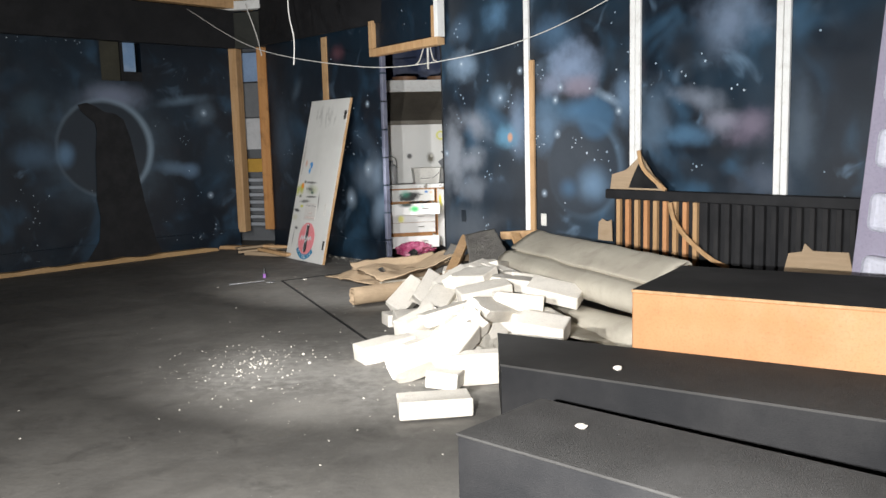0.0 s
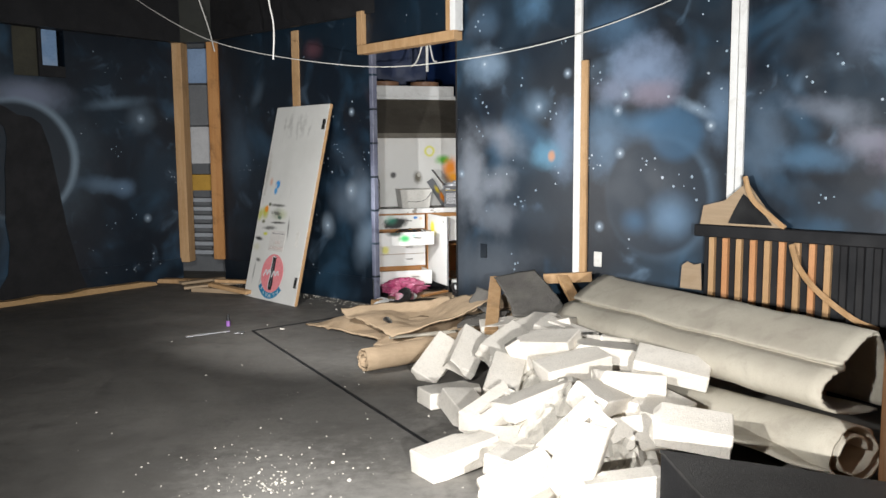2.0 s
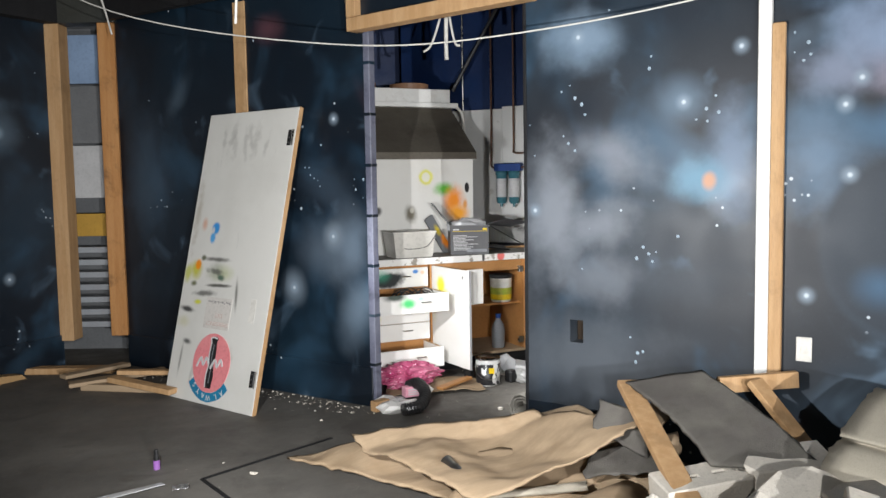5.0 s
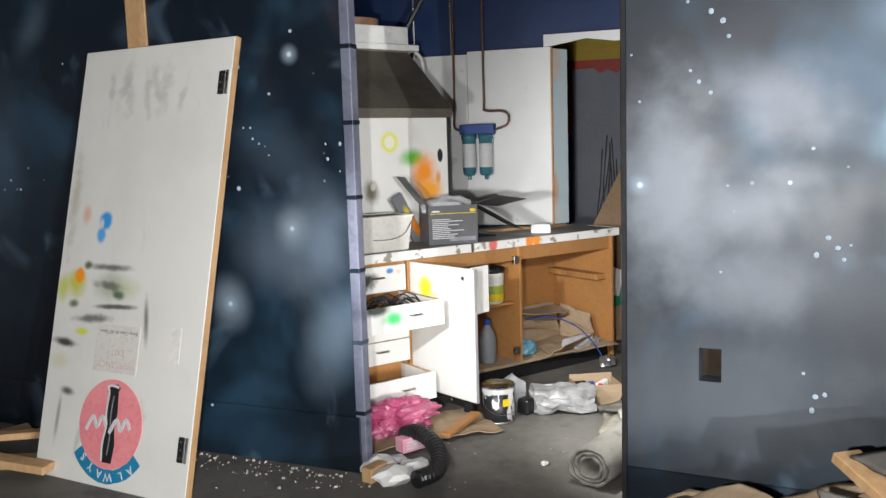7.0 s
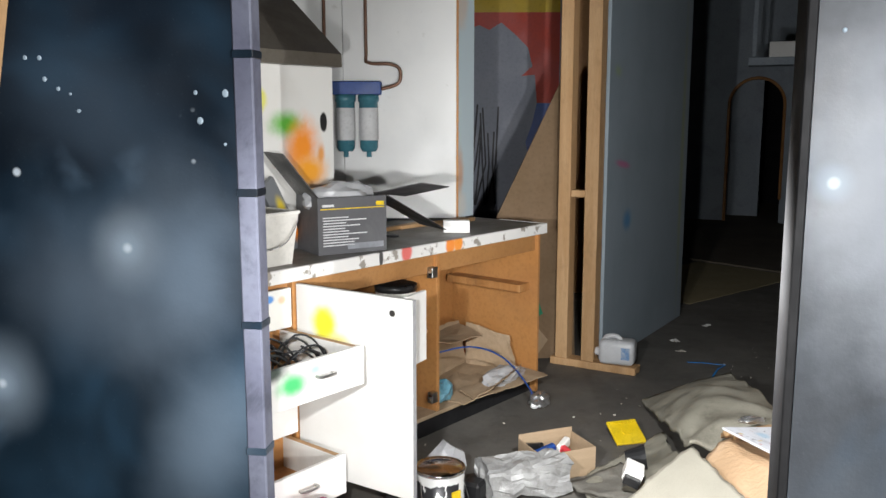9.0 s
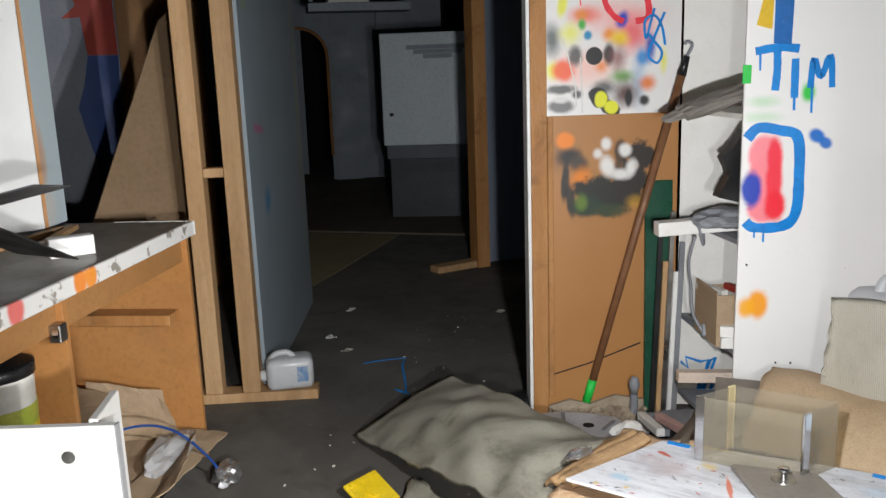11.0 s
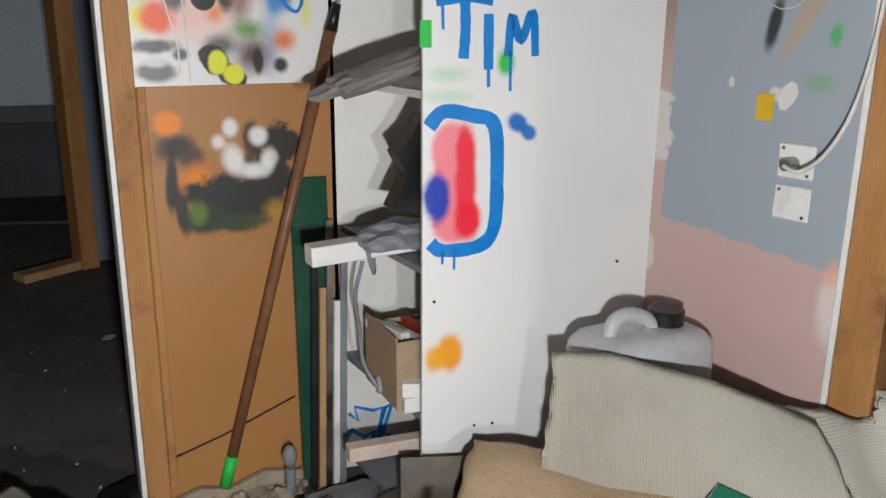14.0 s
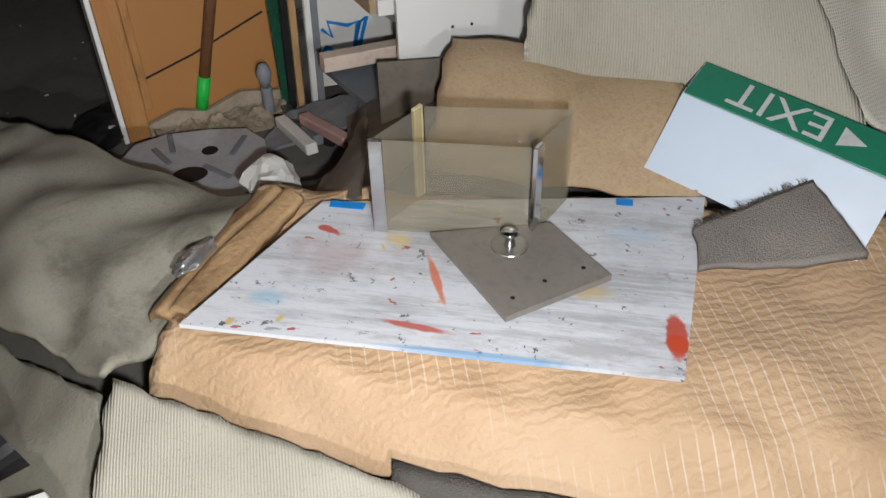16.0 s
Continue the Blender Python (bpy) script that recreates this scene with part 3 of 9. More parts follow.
part("cover", bx(0.0, 0.29, 0.02, 0.05, 0.0, 0.5, 0.004), surface("olive_cover", (0.035, 0.033, 0.022), (0.05, 0.047, 0.03), 0.6), win)
part("frame", bx(0.26, 0.30, -0.015, 0.06, 0.0, 0.5, 0.003), BLACK, win)
part("light_board", bx(0.30, 0.50, 0.06, 0.075, 0.12, 0.5), surface("sky_blue_board", (0.20, 0.32, 0.50), (0.30, 0.40, 0.55), 0.5, 0, 3), win)
part("sill", bx(0.30, 0.55, -0.01, 0.09, 0.0, 0.12, 0.004), BLACK, win)
# black cloaked figure painted on the wall as a flat shape
cloak = [(1.02, 0.0), (2.12, 0.0), (2.02, 0.25), (1.9, 0.75), (1.83, 1.2), (1.76, 1.62), (1.68, 1.86), (1.58, 1.93), (1.44, 1.95), (1.33, 2.02), (1.21, 2.07), (1.10, 2.04),
         (1.13, 1.97), (1.20, 1.90), (1.30, 1.82), (1.32, 1.70), (1.28, 1.4), (1.27, 1.1), (1.25, 0.85), (1.28, 0.6), (1.24, 0.3)]
solid("painted_figure", prism(B(), [(oA + x - 0.02, z + 0.005) for x, z in cloak], -0.014, -0.004), BLACK, "flat black cloaked silhouette painted on the mural wall", "mural", FA)

# slot between the mural walls, with timber sides and a stack of boards behind
sl = along(A2, B1)
sw = span(A2, B1)
solid("door_jamb", bx(-0.02, 0.10, -0.03, 0.14, 0.22, 2.86, 0.004), WOOD, "bare pine jamb of the narrow slot", "jamb", sl, kind="structure")
solid("door_jamb", bx(sw - 0.14, sw + 0.0, -0.03, 0.14, 0.26, 2.86, 0.004), WOOD_DARK, "dark pine jamb of the narrow slot", "jamb", sl, kind="structure")
solid("wall_slot", bx(-0.6, sw + 0.7, 0.75, 0.85, 0, 3.4), surface("slot_grey", (0.12, 0.125, 0.13), (0.15, 0.155, 0.16), 0.7), "grey wall behind the narrow slot", "wall", sl, kind="structure")
for z0, z1, col, nm in ((2.42, 2.84, (0.24, 0.34, 0.50), "sky_board"), (1.90, 2.40, (0.16, 0.165, 0.17), "grey_board"), (1.42, 1.88, (0.50, 0.50, 0.50), "white_board"), (1.08, 1.28, (0.52, 0.30, 0.05), "yellow_board")):
    solid(nm, bx(-0.3, sw + 0.2, 0.40, 0.43, z0, z1, 0.003), surface(nm, col, tuple(c * 0.85 for c in col), 0.6, 0, 4), "plain %s fixed behind the narrow slot" % nm.replace("_", " "), "board", sl)
for i in range(7):
    solid("louvre_slat", bx(-0.3, sw + 0.2, 0.30, 0.42, 0.28 + i * 0.11, 0.33 + i * 0.11, 0.003), surface("slat_grey", (0.32, 0.34, 0.36), (0.26, 0.27, 0.29), 0.6) if i == 0 else bpy.data.materials["slat_grey"], "pale grey slat behind the narrow slot", "slat", sl, "slats behind the slot")
part_slot_top = solid("slot_header", bx(-0.03, sw + 0.02, -0.05, 0.12, 2.86, 3.35), surface("slot_cover", (0.028, 0.03, 0.026), (0.035, 0.036, 0.03), 0.6), "dark board above the narrow slot", "header", sl, kind="structure")

# mural wall B
wb = thing("wall_north", FB, "dark night-sky mural wall beside the kitchen opening", "wall", kind="structure")
part("mural_sheet", bx(0, LB - 0.045, 0, 0.045, 0, 3.0), SKY_B, wb)
part("skirting", bx(0, LB - 0.02, -0.014, -0.002, 0.0, 0.27, 0.004), SKY_B, wb)
star_dots(wb, [(2.067, 1.627), (2.106, 1.626), (2.116, 1.574), (2.151, 1.55), (2.183, 1.537), (2.203, 1.495), (2.221, 1.778), (2.588, 1.537), (2.512, 1.539), (2.521, 1.471), (2.583, 1.414), (0.5, 1.4), (0.54, 1.35), (0.4, 2.2), (0.95, 2.0), (1.6, 2.55)], 0.010)
part("cover_strip", bx(1.41, 1.53, -0.016, -0.002, 1.9, 2.84, 0.002), WOOD, wb, "bare timber strip")
jamb_paint = surface("blue_grey_jamb", (0.11, 0.115, 0.16), (0.15, 0.16, 0.205), 0.5, 0, 3, 40, 0.1, None, (0.03, 0.035, 0.05), 0.6)
part("jamb_edge", bx(LB - 0.045, LB + 0.005, -0.006, 0.055, 0.0, 3.0, 0.004), jamb_paint, wb, "blue-grey painted timber edge")
for i in range(8):
    part("dark_band", bx(LB - 0.047, LB + 0.007, -0.008, 0.057, 0.28 + i * 0.335, 0.30 + i * 0.335, 0.002), SKY_B, wb)

# mural wall C, with a switch hole
wc = thing("wall_east", FC, "blue night-sky mural wall with white battens", "wall", kind="structure")
h0, h1, hz0, hz1 = 0.265, 0.345, 0.62, 0.745
for nm, x0, x1, mtl in (("mural_sheet", 0.0, 1.27, SKY_C), ("mural_sheet", 1.27, 2.56, SKY_C), ("mural_sheet", 2.56, 3.87, SKY_C2), ("mural_sheet", 3.87, LC, SKY_C2)):
    bm = B()
    if x0 == 0.0:
        box(bm, x0, h0, 0, 0.09, 0, 3.4)
        box(bm, h1, x1, 0, 0.09, 0, 3.4)
        box(bm, h0, h1, 0, 0.09, 0, hz0)
        box(bm, h0, h1, 0, 0.09, hz1, 3.4)
    else:
        box(bm, x0 + 0.002, x1, 0, 0.09, 0, 3.4)
    part(nm, bm, mtl, wc)
part("skirting", bx(0.0, 1.9, -0.014, -0.002, 0.0, 0.26, 0.004), SKY_B, wc)
part("jamb_edge", bx(-0.022, -0.002, -0.004, 0.095, 0.0, 3.4, 0.003), BLACK, wc)
# near-black board added behind the switch hole for the shade inside it
part("hole_shade", bx(h0 - 0.02, h1 + 0.02, 0.091, 0.12, hz0 - 0.05, hz1 + 0.05), surface("hole_shade_board", (0.03, 0.02, 0.012), (0.04, 0.026, 0.015), 0.9), wc)
part("batten", bx(1.265, 1.325, -0.034, -0.002, 0.56, 3.4, 0.004), WHITE_PAINT, wc, "white painted batten")
part("batten", bx(1.326, 1.385, -0.030, -0.002, 0.56, 2.22, 0.004), WOOD, wc, "bare timber batten")
part("batten", bx(2.52, 2.57, -0.034, -0.002, 1.14, 3.4, 0.004), WHITE_PAINT, wc)
part("batten", bx(2.575, 2.625, -0.03, -0.002, 1.14, 3.4, 0.004), WHITE_PAINT, wc)
part("batten", bx(3.83, 3.88, -0.034, -0.002, 0.6, 3.4, 0.004), WHITE_PAINT, wc)
part("batten", bx(3.885, 3.935, -0.03, -0.002, 0.9, 3.4, 0.004), WHITE_PAINT, wc)
star_dots(wc, NEAR_STARS, 0.011)
star_dots(wc, FAR_STARS, 0.011)
star_dots(wc, [(3.195, 2.11), (3.228, 2.05), (2.763, 2.07), (3.13, 1.25), (3.16, 1.23), (3.21, 1.24), (3.12, 1.20), (4.14, 2.18), (4.18, 0.79), (3.05, 1.95), (4.2, 1.2)], 0.012)
sw1 = thing("wall_switch", FC @ pose(1.45, 0, 0.65), "blank cream switch plate on the mural wall", "switch plate")
part("plate", bx(0, 0.07, -0.012, -0.003, 0, 0.115, 0.003), CABLE_WHITE, sw1)
part("rocker", bx(0.022, 0.048, -0.016, -0.012, 0.04, 0.075, 0.002), CABLE_WHITE, sw1)

# header over the kitchen opening: framed mural panel
H1, H2 = (-0.78, 10.20), (0.02, 9.06)
FH, LH = along(H1, H2), span(H1, H2)
hd = thing("opening_header", FH, "timber-framed mural panel above the kitchen opening", "header", kind="structure")
part("panel", bx(0.0, LH, 0.02, 0.10, 2.56, 3.4), SKY_B, hd)
part("bottom_rail", bx(-0.02, LH, -0.03, 0.07, 2.49, 2.575, 0.004), WOOD, hd)
part("stile", bx(-0.02, 0.065, -0.032, 0.06, 2.577, 2.9, 0.004), WOOD, hd)
part("stile", bx(LH - 0.105, LH - 0.05, -0.032, 0.06, 2.577, 2.9, 0.004), WOOD, hd)
part("stile", bx(LH - 0.048, LH + 0.02, -0.034, 0.06, 2.57, 3.3, 0.004), WHITE_PAINT, hd, "white painted upright")

# black bulkhead along the walls, with a timber edge
solid("bulkhead", bx(0, LA + 0.02, -0.12, 0.10, 2.86, 3.38), BLACK, "matt black bulkhead above the mural", "bulkhead", FA, kind="structure")
solid("bulkhead", bx(0.02, LB + LH * 0.9, -0.10, -0.036, 2.87, 3.5), BLACK, "matt black bulkhead above the mural", "bulkhead", FB, kind="structure")
solid("ceiling_beam", bx(0, LA + 0.3, -0.2, -0.05, 3.40, 3.54, 0.004), WOOD, "bare timber beam under the ceiling", "beam", FA, kind="structure")
solid("ceiling_beam", bx(-0.3, sw + 0.3, -0.12, 0.0, 3.38, 3.5, 0.004), WHITE_PAINT, "white painted ceiling edge in the corner", "beam", sl, kind="structure")

# closing walls of the big room and of the rooms behind
solid("wall_close_west", bx(-8.9, -8.8, -3.9, 8.0, 0, 3.55), BLACK, "plain black wall", "wall", kind="structure")
solid("wall_close_south", bx(-8.9, 4.6, -3.9, -3.8, 0, 3.55), BLACK, "plain black wall", "wall", kind="structure")
solid("wall_close_east", bx(4.5, 4.6, -3.9, 5.2, 0, 3.55), BLACK, "plain black wall", "wall", kind="structure")
solid("wall_close_corner", bx(3.3, 4.6, 5.05, 5.15, 0, 3.55), BLACK, "plain black wall", "wall", kind="structure")
solid("wall_kitchen_back", bx(-4.2, 0.7, 13.35, 13.45, 0, 3.55), NAVY, "navy blue painted kitchen wall", "wall", kind="structure")

# ---- stage steps ----
def stage_block(name, a, b, depth, z0, z1, riser, label):
    """A carpeted platform: a is the front left corner, b lies along its front, depth goes to the back."""
    f = along(a, b)
    L = span(a, b)
    t = thing(name, f, label, "stage", "stage steps")
    part("body", bx(0, L, 0.0, depth, z0, z1 - 0.012, 0.008), riser, t)
    part("top_carpet", bx(-0.004, L + 0.004, -0.004, depth + 0.004, z1 - 0.0115, z1, 0.004), STAGE, t, "worn dark grey carpet top")
    return t


stage_block("stage_step", (0.034, 3.19), (1.11, 2.20), 0.565, 0, 0.35, STAGE_SIDE, "low stage step with dark carpet top and black riser")
step = thing("stage_step", pose(0, 0, 0, -90), "low stage step with dark carpet top and black riser", "stage", "stage steps")
part("body", prism(B(), [(0.285, 4.23), (1.85, 3.18), (2.30, 3.70), (0.315, 4.92)], -0.328, 0), STAGE_SIDE, step)
part("top_carpet", prism(B(), [(0.28, 4.225), (1.85, 3.172), (2.31, 3.70), (0.313, 4.926)], -0.34, -0.3285), STAGE, step, "worn dark grey carpet top")
top = stage_block("stage_platform", (1.035, 4.56), (2.50, 3.62), 0.95, 0, 0.65, ORANGE_PLY, "upper stage platform with orange plywood front and dark carpet top")
part("edge_trim", bx(0, 1.73, -0.008, -0.001, 0.635, 0.652, 0.002), WOOD, top, "pale raw edge")

# ---- kitchen shell ----
KF = pose(-0.3, 11.05, 0, 0, 0, 10.3)
PW1, PW2 = (0.70, 12.40), (1.385, 11.83)
white_wall = Nodes("scuffed_white_wall")
white_wall.c = rgb((0.70, 0.70, 0.68))
white_wall.mix(white_wall.ramp(white_wall.noise(2.0, 6), 0.45, 0.7, 0, 0.5), (0.58, 0.585, 0.58))
white_wall.mix(white_wall.ramp(white_wall.noise(9.0, 8), 0.62, 0.7, 0, 0.5), (0.42, 0.40, 0.36))
WHITE_WALL = white_wall.finish(0.5, 0, 0.1, white_wall.noise(60), 0.4, 0.1)
pw = thing("wall_kitchen_white", along(PW1, PW2), "scuffed white kitchen wall panel", "wall", kind="structure")
LP = span(PW1, PW2)
part("panel", bx(-0.6, 0.28, 0, 0.05, 0.93, 2.18), WHITE_WALL, pw)
part("panel", bx(0.283, LP, 0, 0.05, 0.93, 2.20), WHITE_WALL, pw)
part("upper_wall", bx(-0.8, LP, 0.06, 0.12, 2.0, 3.5), NAVY, pw, "navy blue painted wall")
part("upper_wall", bx(LP, LP + 1.0, 0.06, 0.12, 2.28, 3.5), NAVY, pw, "navy blue painted wall")
part("torn_edge", prism(B(), [(LP - 0.05, 2.20), (LP + 0.25, 2.25), (LP + 0.45, 2.22), (LP + 0.7, 2.24), (LP + 1.0, 2.20), (LP + 1.0, 2.30), (LP - 0.05, 2.29)], 0.03, 0.058), WHITE_WALL, pw, "torn white board edge")
strip = Nodes("pale_blue_strip")
strip.c = rgb((0.50, 0.60, 0.64))
strip.spot(0.04, 1.18, 0.05, 0.18, (0.62, 0.36, 0.22), 0.8, 0.8)
strip.spot(0.04, 2.1, 0.1, 0.2, (0.60, 0.50, 0.42), 0.6, 0.8)
strip.spot(0.04, 1.0, 0.1, 0.10, (0.62, 0.60, 0.56), 0.7, 0.8)
PE = (1.56, 11.88)
solid("wall_end_strip", bx(0.0, span(PW2, PE), 0, 0.04, 0.93, 2.19), strip.finish(0.5), "pale blue painted end of the kitchen wall, rust stained", "wall", along(PW2, PE), kind="structure")
solid("wall_edge_trim", bx(LP + 0.001, LP + 0.013, -0.006, 0.04, 0.92, 2.2), WOOD_DARK, "dark raw edge of the white panel", "trim", along(PW1, PW2), kind="structure")

# painted back room panel: grey with yellow, red and navy shapes
G1, G2 = (2.55, 14.10), (4.05, 12.77)
gp = thing("wall_back_room", along(G1, G2), "grey back-room wall with yellow, red and navy painted shapes", "wall", kind="structure")
part("panel", bx(-1.2, 2.0, 0.0, 0.05, 0, 3.5), surface("lilac_grey_paint", (0.23, 0.245, 0.29), (0.26, 0.275, 0.32), 0.6, 0, 2), gp)
part("yellow_band", bx(-0.6, 1.46, -0.006, -0.002, 2.33, 3.0), surface("mustard_paint", (0.46, 0.31, 0.01), (0.50, 0.34, 0.015), 0.5, 0, 5), gp)
part("red_shape", prism(B(), [(0.30, 2.33), (0.30, 1.6), (0.44, 1.6), (0.45, 2.24), (0.66, 2.25), (0.72, 2.20), (0.80, 2.23), (0.88, 2.19), (0.98, 2.25), (1.10, 2.15), (1.20, 2.05), (1.24, 1.90), (1.15, 1.82), (1.26, 1.83), (1.28, 1.6), (1.46, 1.6), (1.46, 2.33)], -0.006, -0.002), RED_PAINT, gp)
part("navy_shape", prism(B(), [(1.28, 1.598), (1.24, 1.42), (1.19, 1.28), (1.22, 1.12), (1.27, 0.9), (1.30, 0.5), (1.46, 0.5), (1.44, 1.1), (1.46, 1.598)], -0.006, -0.002), BLUE_PLASTIC, gp)
part("navy_shape", prism(B(), [(0.30, 1.598), (0.30, 0.5), (0.42, 0.5), (0.44, 1.598)], -0.006, -0.002), BLUE_PLASTIC, gp)
part("brown_board", bx(1.47, 2.0, -0.02, -0.004, 0.0, 3.0), HARDBOARD, gp, "bare hardboard")
for i in range(9):
    part("scratch_mark", ribbon(B(), [(0.68 + 0.03 * i + 0.06 * math.sin(i * 2.1), 0.75), (0.72 + 0.028 * i, 1.1), (0.74 + 0.024 * i + 0.03 * math.sin(i), 1.45 + 0.14 * math.sin(i * 1.7))], 0.014), PRINT_DARK, gp)
solid("leaning_hardboard", prism(B(), [(-0.35, 0.0), (0.62, 0.0), (0.62, 1.75), (0.55, 1.70)], 0, 0.008), surface("brown_hardboard", (0.20, 0.13, 0.07), (0.23, 0.15, 0.085), 0.7, 0, 3), "brown hardboard offcut leaning in the corner", "board", along((1.72, 11.98), (2.16, 11.78)) @ pose(0, 0, 0, -5))
for i, (x, z, mtl, r) in enumerate(((1.80, 0.42, WHITE, 20), (1.84, 0.30, GREEN_SIGN, -15), (1.86, 0.16, CARDBOARD, 35), (1.92, 0.05, CARDBOARD, -40))):
    solid("board_offcut", bx(-0.12, 0.12, 0, 0.012, -0.10, 0.10), mtl, "board offcut stacked between cabinet and studs", "offcut", pose(x, 11.72 + 0.02 * i, z + 0.08, -12, r, 0), "stacked offcuts")

# bare stud frame and grey corridor wall
SF1, SF2 = (2.10, 11.70), (2.27, 11.22)
sf = thing("stud_frame", along(SF1, SF2), "bare pine stud frame at the corridor", "stud frame", kind="structure")
part("stud", bx(0.0, 0.075, -0.045, 0.045, 0.045, 2.42, 0.003), WOOD, sf)
part("stud", bx(0.165, 0.245, -0.045, 0.045, 0.045, 2.42, 0.003), WOOD, sf)
part("bottom_plate", bx(-0.03, 0.50, -0.05, 0.05, 0, 0.045, 0.003), WOOD, sf)
part("noggin", bx(0.075, 0.165, -0.03, 0.03, 1.02, 1.06, 0.003), WOOD, sf)
part("top_plate", bx(-0.5, 0.50, -0.05, 0.05, 2.42, 2.47, 0.003), WOOD, sf)
greyw = Nodes("corridor_grey_wall")
greyw.c = rgb((0.29, 0.345, 0.385))
greyw.mix(greyw.ramp(greyw.noise(2.0, 6), 0.4, 0.7, 0, 0.6), (0.23, 0.28, 0.31))
greyw.spot(0.25, 1.20, 0.16, 0.03, (0.55, 0.10, 0.25), 0.7, 0.7, 8)
greyw.spot(0.35, 0.85, 0.10, 0.09, (0.03, 0.20, 0.40), 0.8, 0.8, 8)
greyw.spot(0.13, 1.75, 0.08, 0.05, (0.30, 0.40, 0.10), 0.9, 0.5, 8)
greyw.spot(1.42, 1.2, 0.06, 1.4, (0.33, 0.36, 0.12), 0.8, 0.6)
GW1, GW2 = (2.25, 11.48), (3.72, 11.93)
solid("wall_corridor", bx(0, span(GW1, GW2), 0, 0.09, 0, 3.5), greyw.finish(0.5, 0, 0.05, greyw.noise(50)), "blue-grey corridor wall with spray-paint marks", "wall", along(GW1, GW2), kind="structure")

# corridor beyond
solid("corridor_carpet", bx(5.95, 12.4, 8.5, 16.9, 0.002, 0.02), DARK_FLOOR_STRIP, "brown carpet in the far corridor", "carpet", kind="structure")
solid("floor_patch", bx(4.1, 5.9, 12.1, 13.2, 0.002, 0.006), surface("ochre_floor_patch", (0.30, 0.25, 0.14), (0.34, 0.28, 0.16), 0.85), "ochre patch on the corridor floor", "floor", kind="structure")
BW1, BW2 = (4.84, 11.07), (5.6, 10.1)
solid("wall_corridor_side", bx(0.05, 1.6, 0, 0.1, 0.03, 3.4), surface("corridor_blue_grey", (0.20, 0.235, 0.30), (0.23, 0.265, 0.33), 0.5, 0, 2.5, 30, 0.1, (8, 8, 0.5)), "blue-grey panelled wall in the corridor", "wall", along(BW1, BW2), kind="structure")
solid("corridor_post", bx(-0.05, 0.05, -0.02, 0.12, 0, 3.4, 0.004), WOOD_DARK, "pine corner post in the corridor", "post", along(BW1, BW2), kind="structure")
solid("timber_offcut", bx(-0.19, 0.19, -0.06, 0.06, 0, 0.05, 0.006), WOOD, "pale timber offcut lying beside the corridor post", "offcut", pose(4.74, 11.25, 0, 0, 0, -42))
fc = thing("far_cabinet", along((6.69, 12.46), (6.84, 11.62)) @ Matrix.Diagonal((1.15, 1, 0.96, 1)), "pale blue cabinet with a dark base, far down the corridor", "cabinet")
part("base", bx(0.02, 0.88, 0.02, 0.6, 0, 0.62, 0.006), surface("dark_slate_paint", (0.06, 0.07, 0.08), (0.075, 0.085, 0.095), 0.5), fc)
part("plinth_band", bx(0, 0.9, 0, 0.62, 0.62, 0.76, 0.006), surface("slate_band", (0.11, 0.125, 0.145), (0.13, 0.145, 0.165), 0.5), fc)
part("front", bx(-0.02, 0.9, -0.02, 0.6, 0.76, 1.86, 0.006), surface("pale_blue_door", (0.62, 0.70, 0.73), (0.66, 0.74, 0.77), 0.45, 0, 2), fc)
for i, (a, b) in enumerate(((0.20, 0.72), (0.26, 0.66), (0.34, 0.58))):
    part("emblem_bar", bx(a, b, -0.026, -0.0205, 1.70 - i * 0.045, 1.742 - i * 0.045), GREY_WALL, fc)
part("knob", cyl(B(), 0.018, 0, 0.03, seg=10, m=pose(0.06, -0.021, 1.07, 90)), NEARBLACK, fc)
part("knob", cyl(B(), 0.018, 0, 0.03, seg=10, m=pose(0.87, -0.021, 1.27, 90)), NEARBLACK, fc)
fw = thing("wall_far", along((8.68, 16.05), (10.15, 12.87)), "dim blue-grey wall with an arched doorway", "wall", kind="structure")
part("panel", bx(0.0, 1.23, 0, 0.1, 0, 3.5), GREY_WALL, fw)
part("panel", bx(1.96, 3.5, 0, 0.1, 0, 3.5), GREY_WALL, fw)
ARCH = [(1.595 + 0.365 * math.cos(a * math.pi / 14), 1.66 + 0.365 * math.sin(a * math.pi / 14)) for a in range(15)]
bm = B()
lintel = bm.faces.new([bm.verts.new((x, 0, z)) for x, z in ARCH + [(1.23, 3.5), (1.96, 3.5)]])
bmesh.ops.triangulate(bm, faces=[lintel])
thick = bmesh.ops.extrude_face_region(bm, geom=bm.faces[:])
bmesh.ops.translate(bm, verts=[v for v in thick["geom"] if isinstance(v, bmesh.types.BMVert)], vec=(0, 0.1, 0))
bmesh.ops.recalc_face_normals(bm, faces=bm.faces[:])
part("lintel", bm, GREY_WALL, fw)
part("arch_trim", tube(B(), [(1.96, -0.02, 0.35)] + [(x, -0.02, z) for x, z in ARCH] + [(1.23, -0.02, 0.0)], 0.022, 6), WOOD_DARK, fw)
part("rib", bx(2.0, 2.34, -0.08, -0.002, 0, 3.5), GREY_WALL, fw)
part("rib", bx(2.62, 2.74, -0.05, -0.002, 0, 3.5), GREY_WALL, fw)
solid("wall_beyond_arch", bx(0.6, 1.62, 0.75, 0.85, 0, 3.5), GREY_WALL, "dim grey wall seen through the arched doorway", "wall", along((8.68, 16.05), (10.15, 12.87)), kind="structure")
# shelf placed to fit the camera's view; hangers added to hold it up
fs = thing("far_shelf", along((6.85, 13.3), (7.4, 12.3)), "grey shelf above the far cabinet, on added hangers", "shelf")
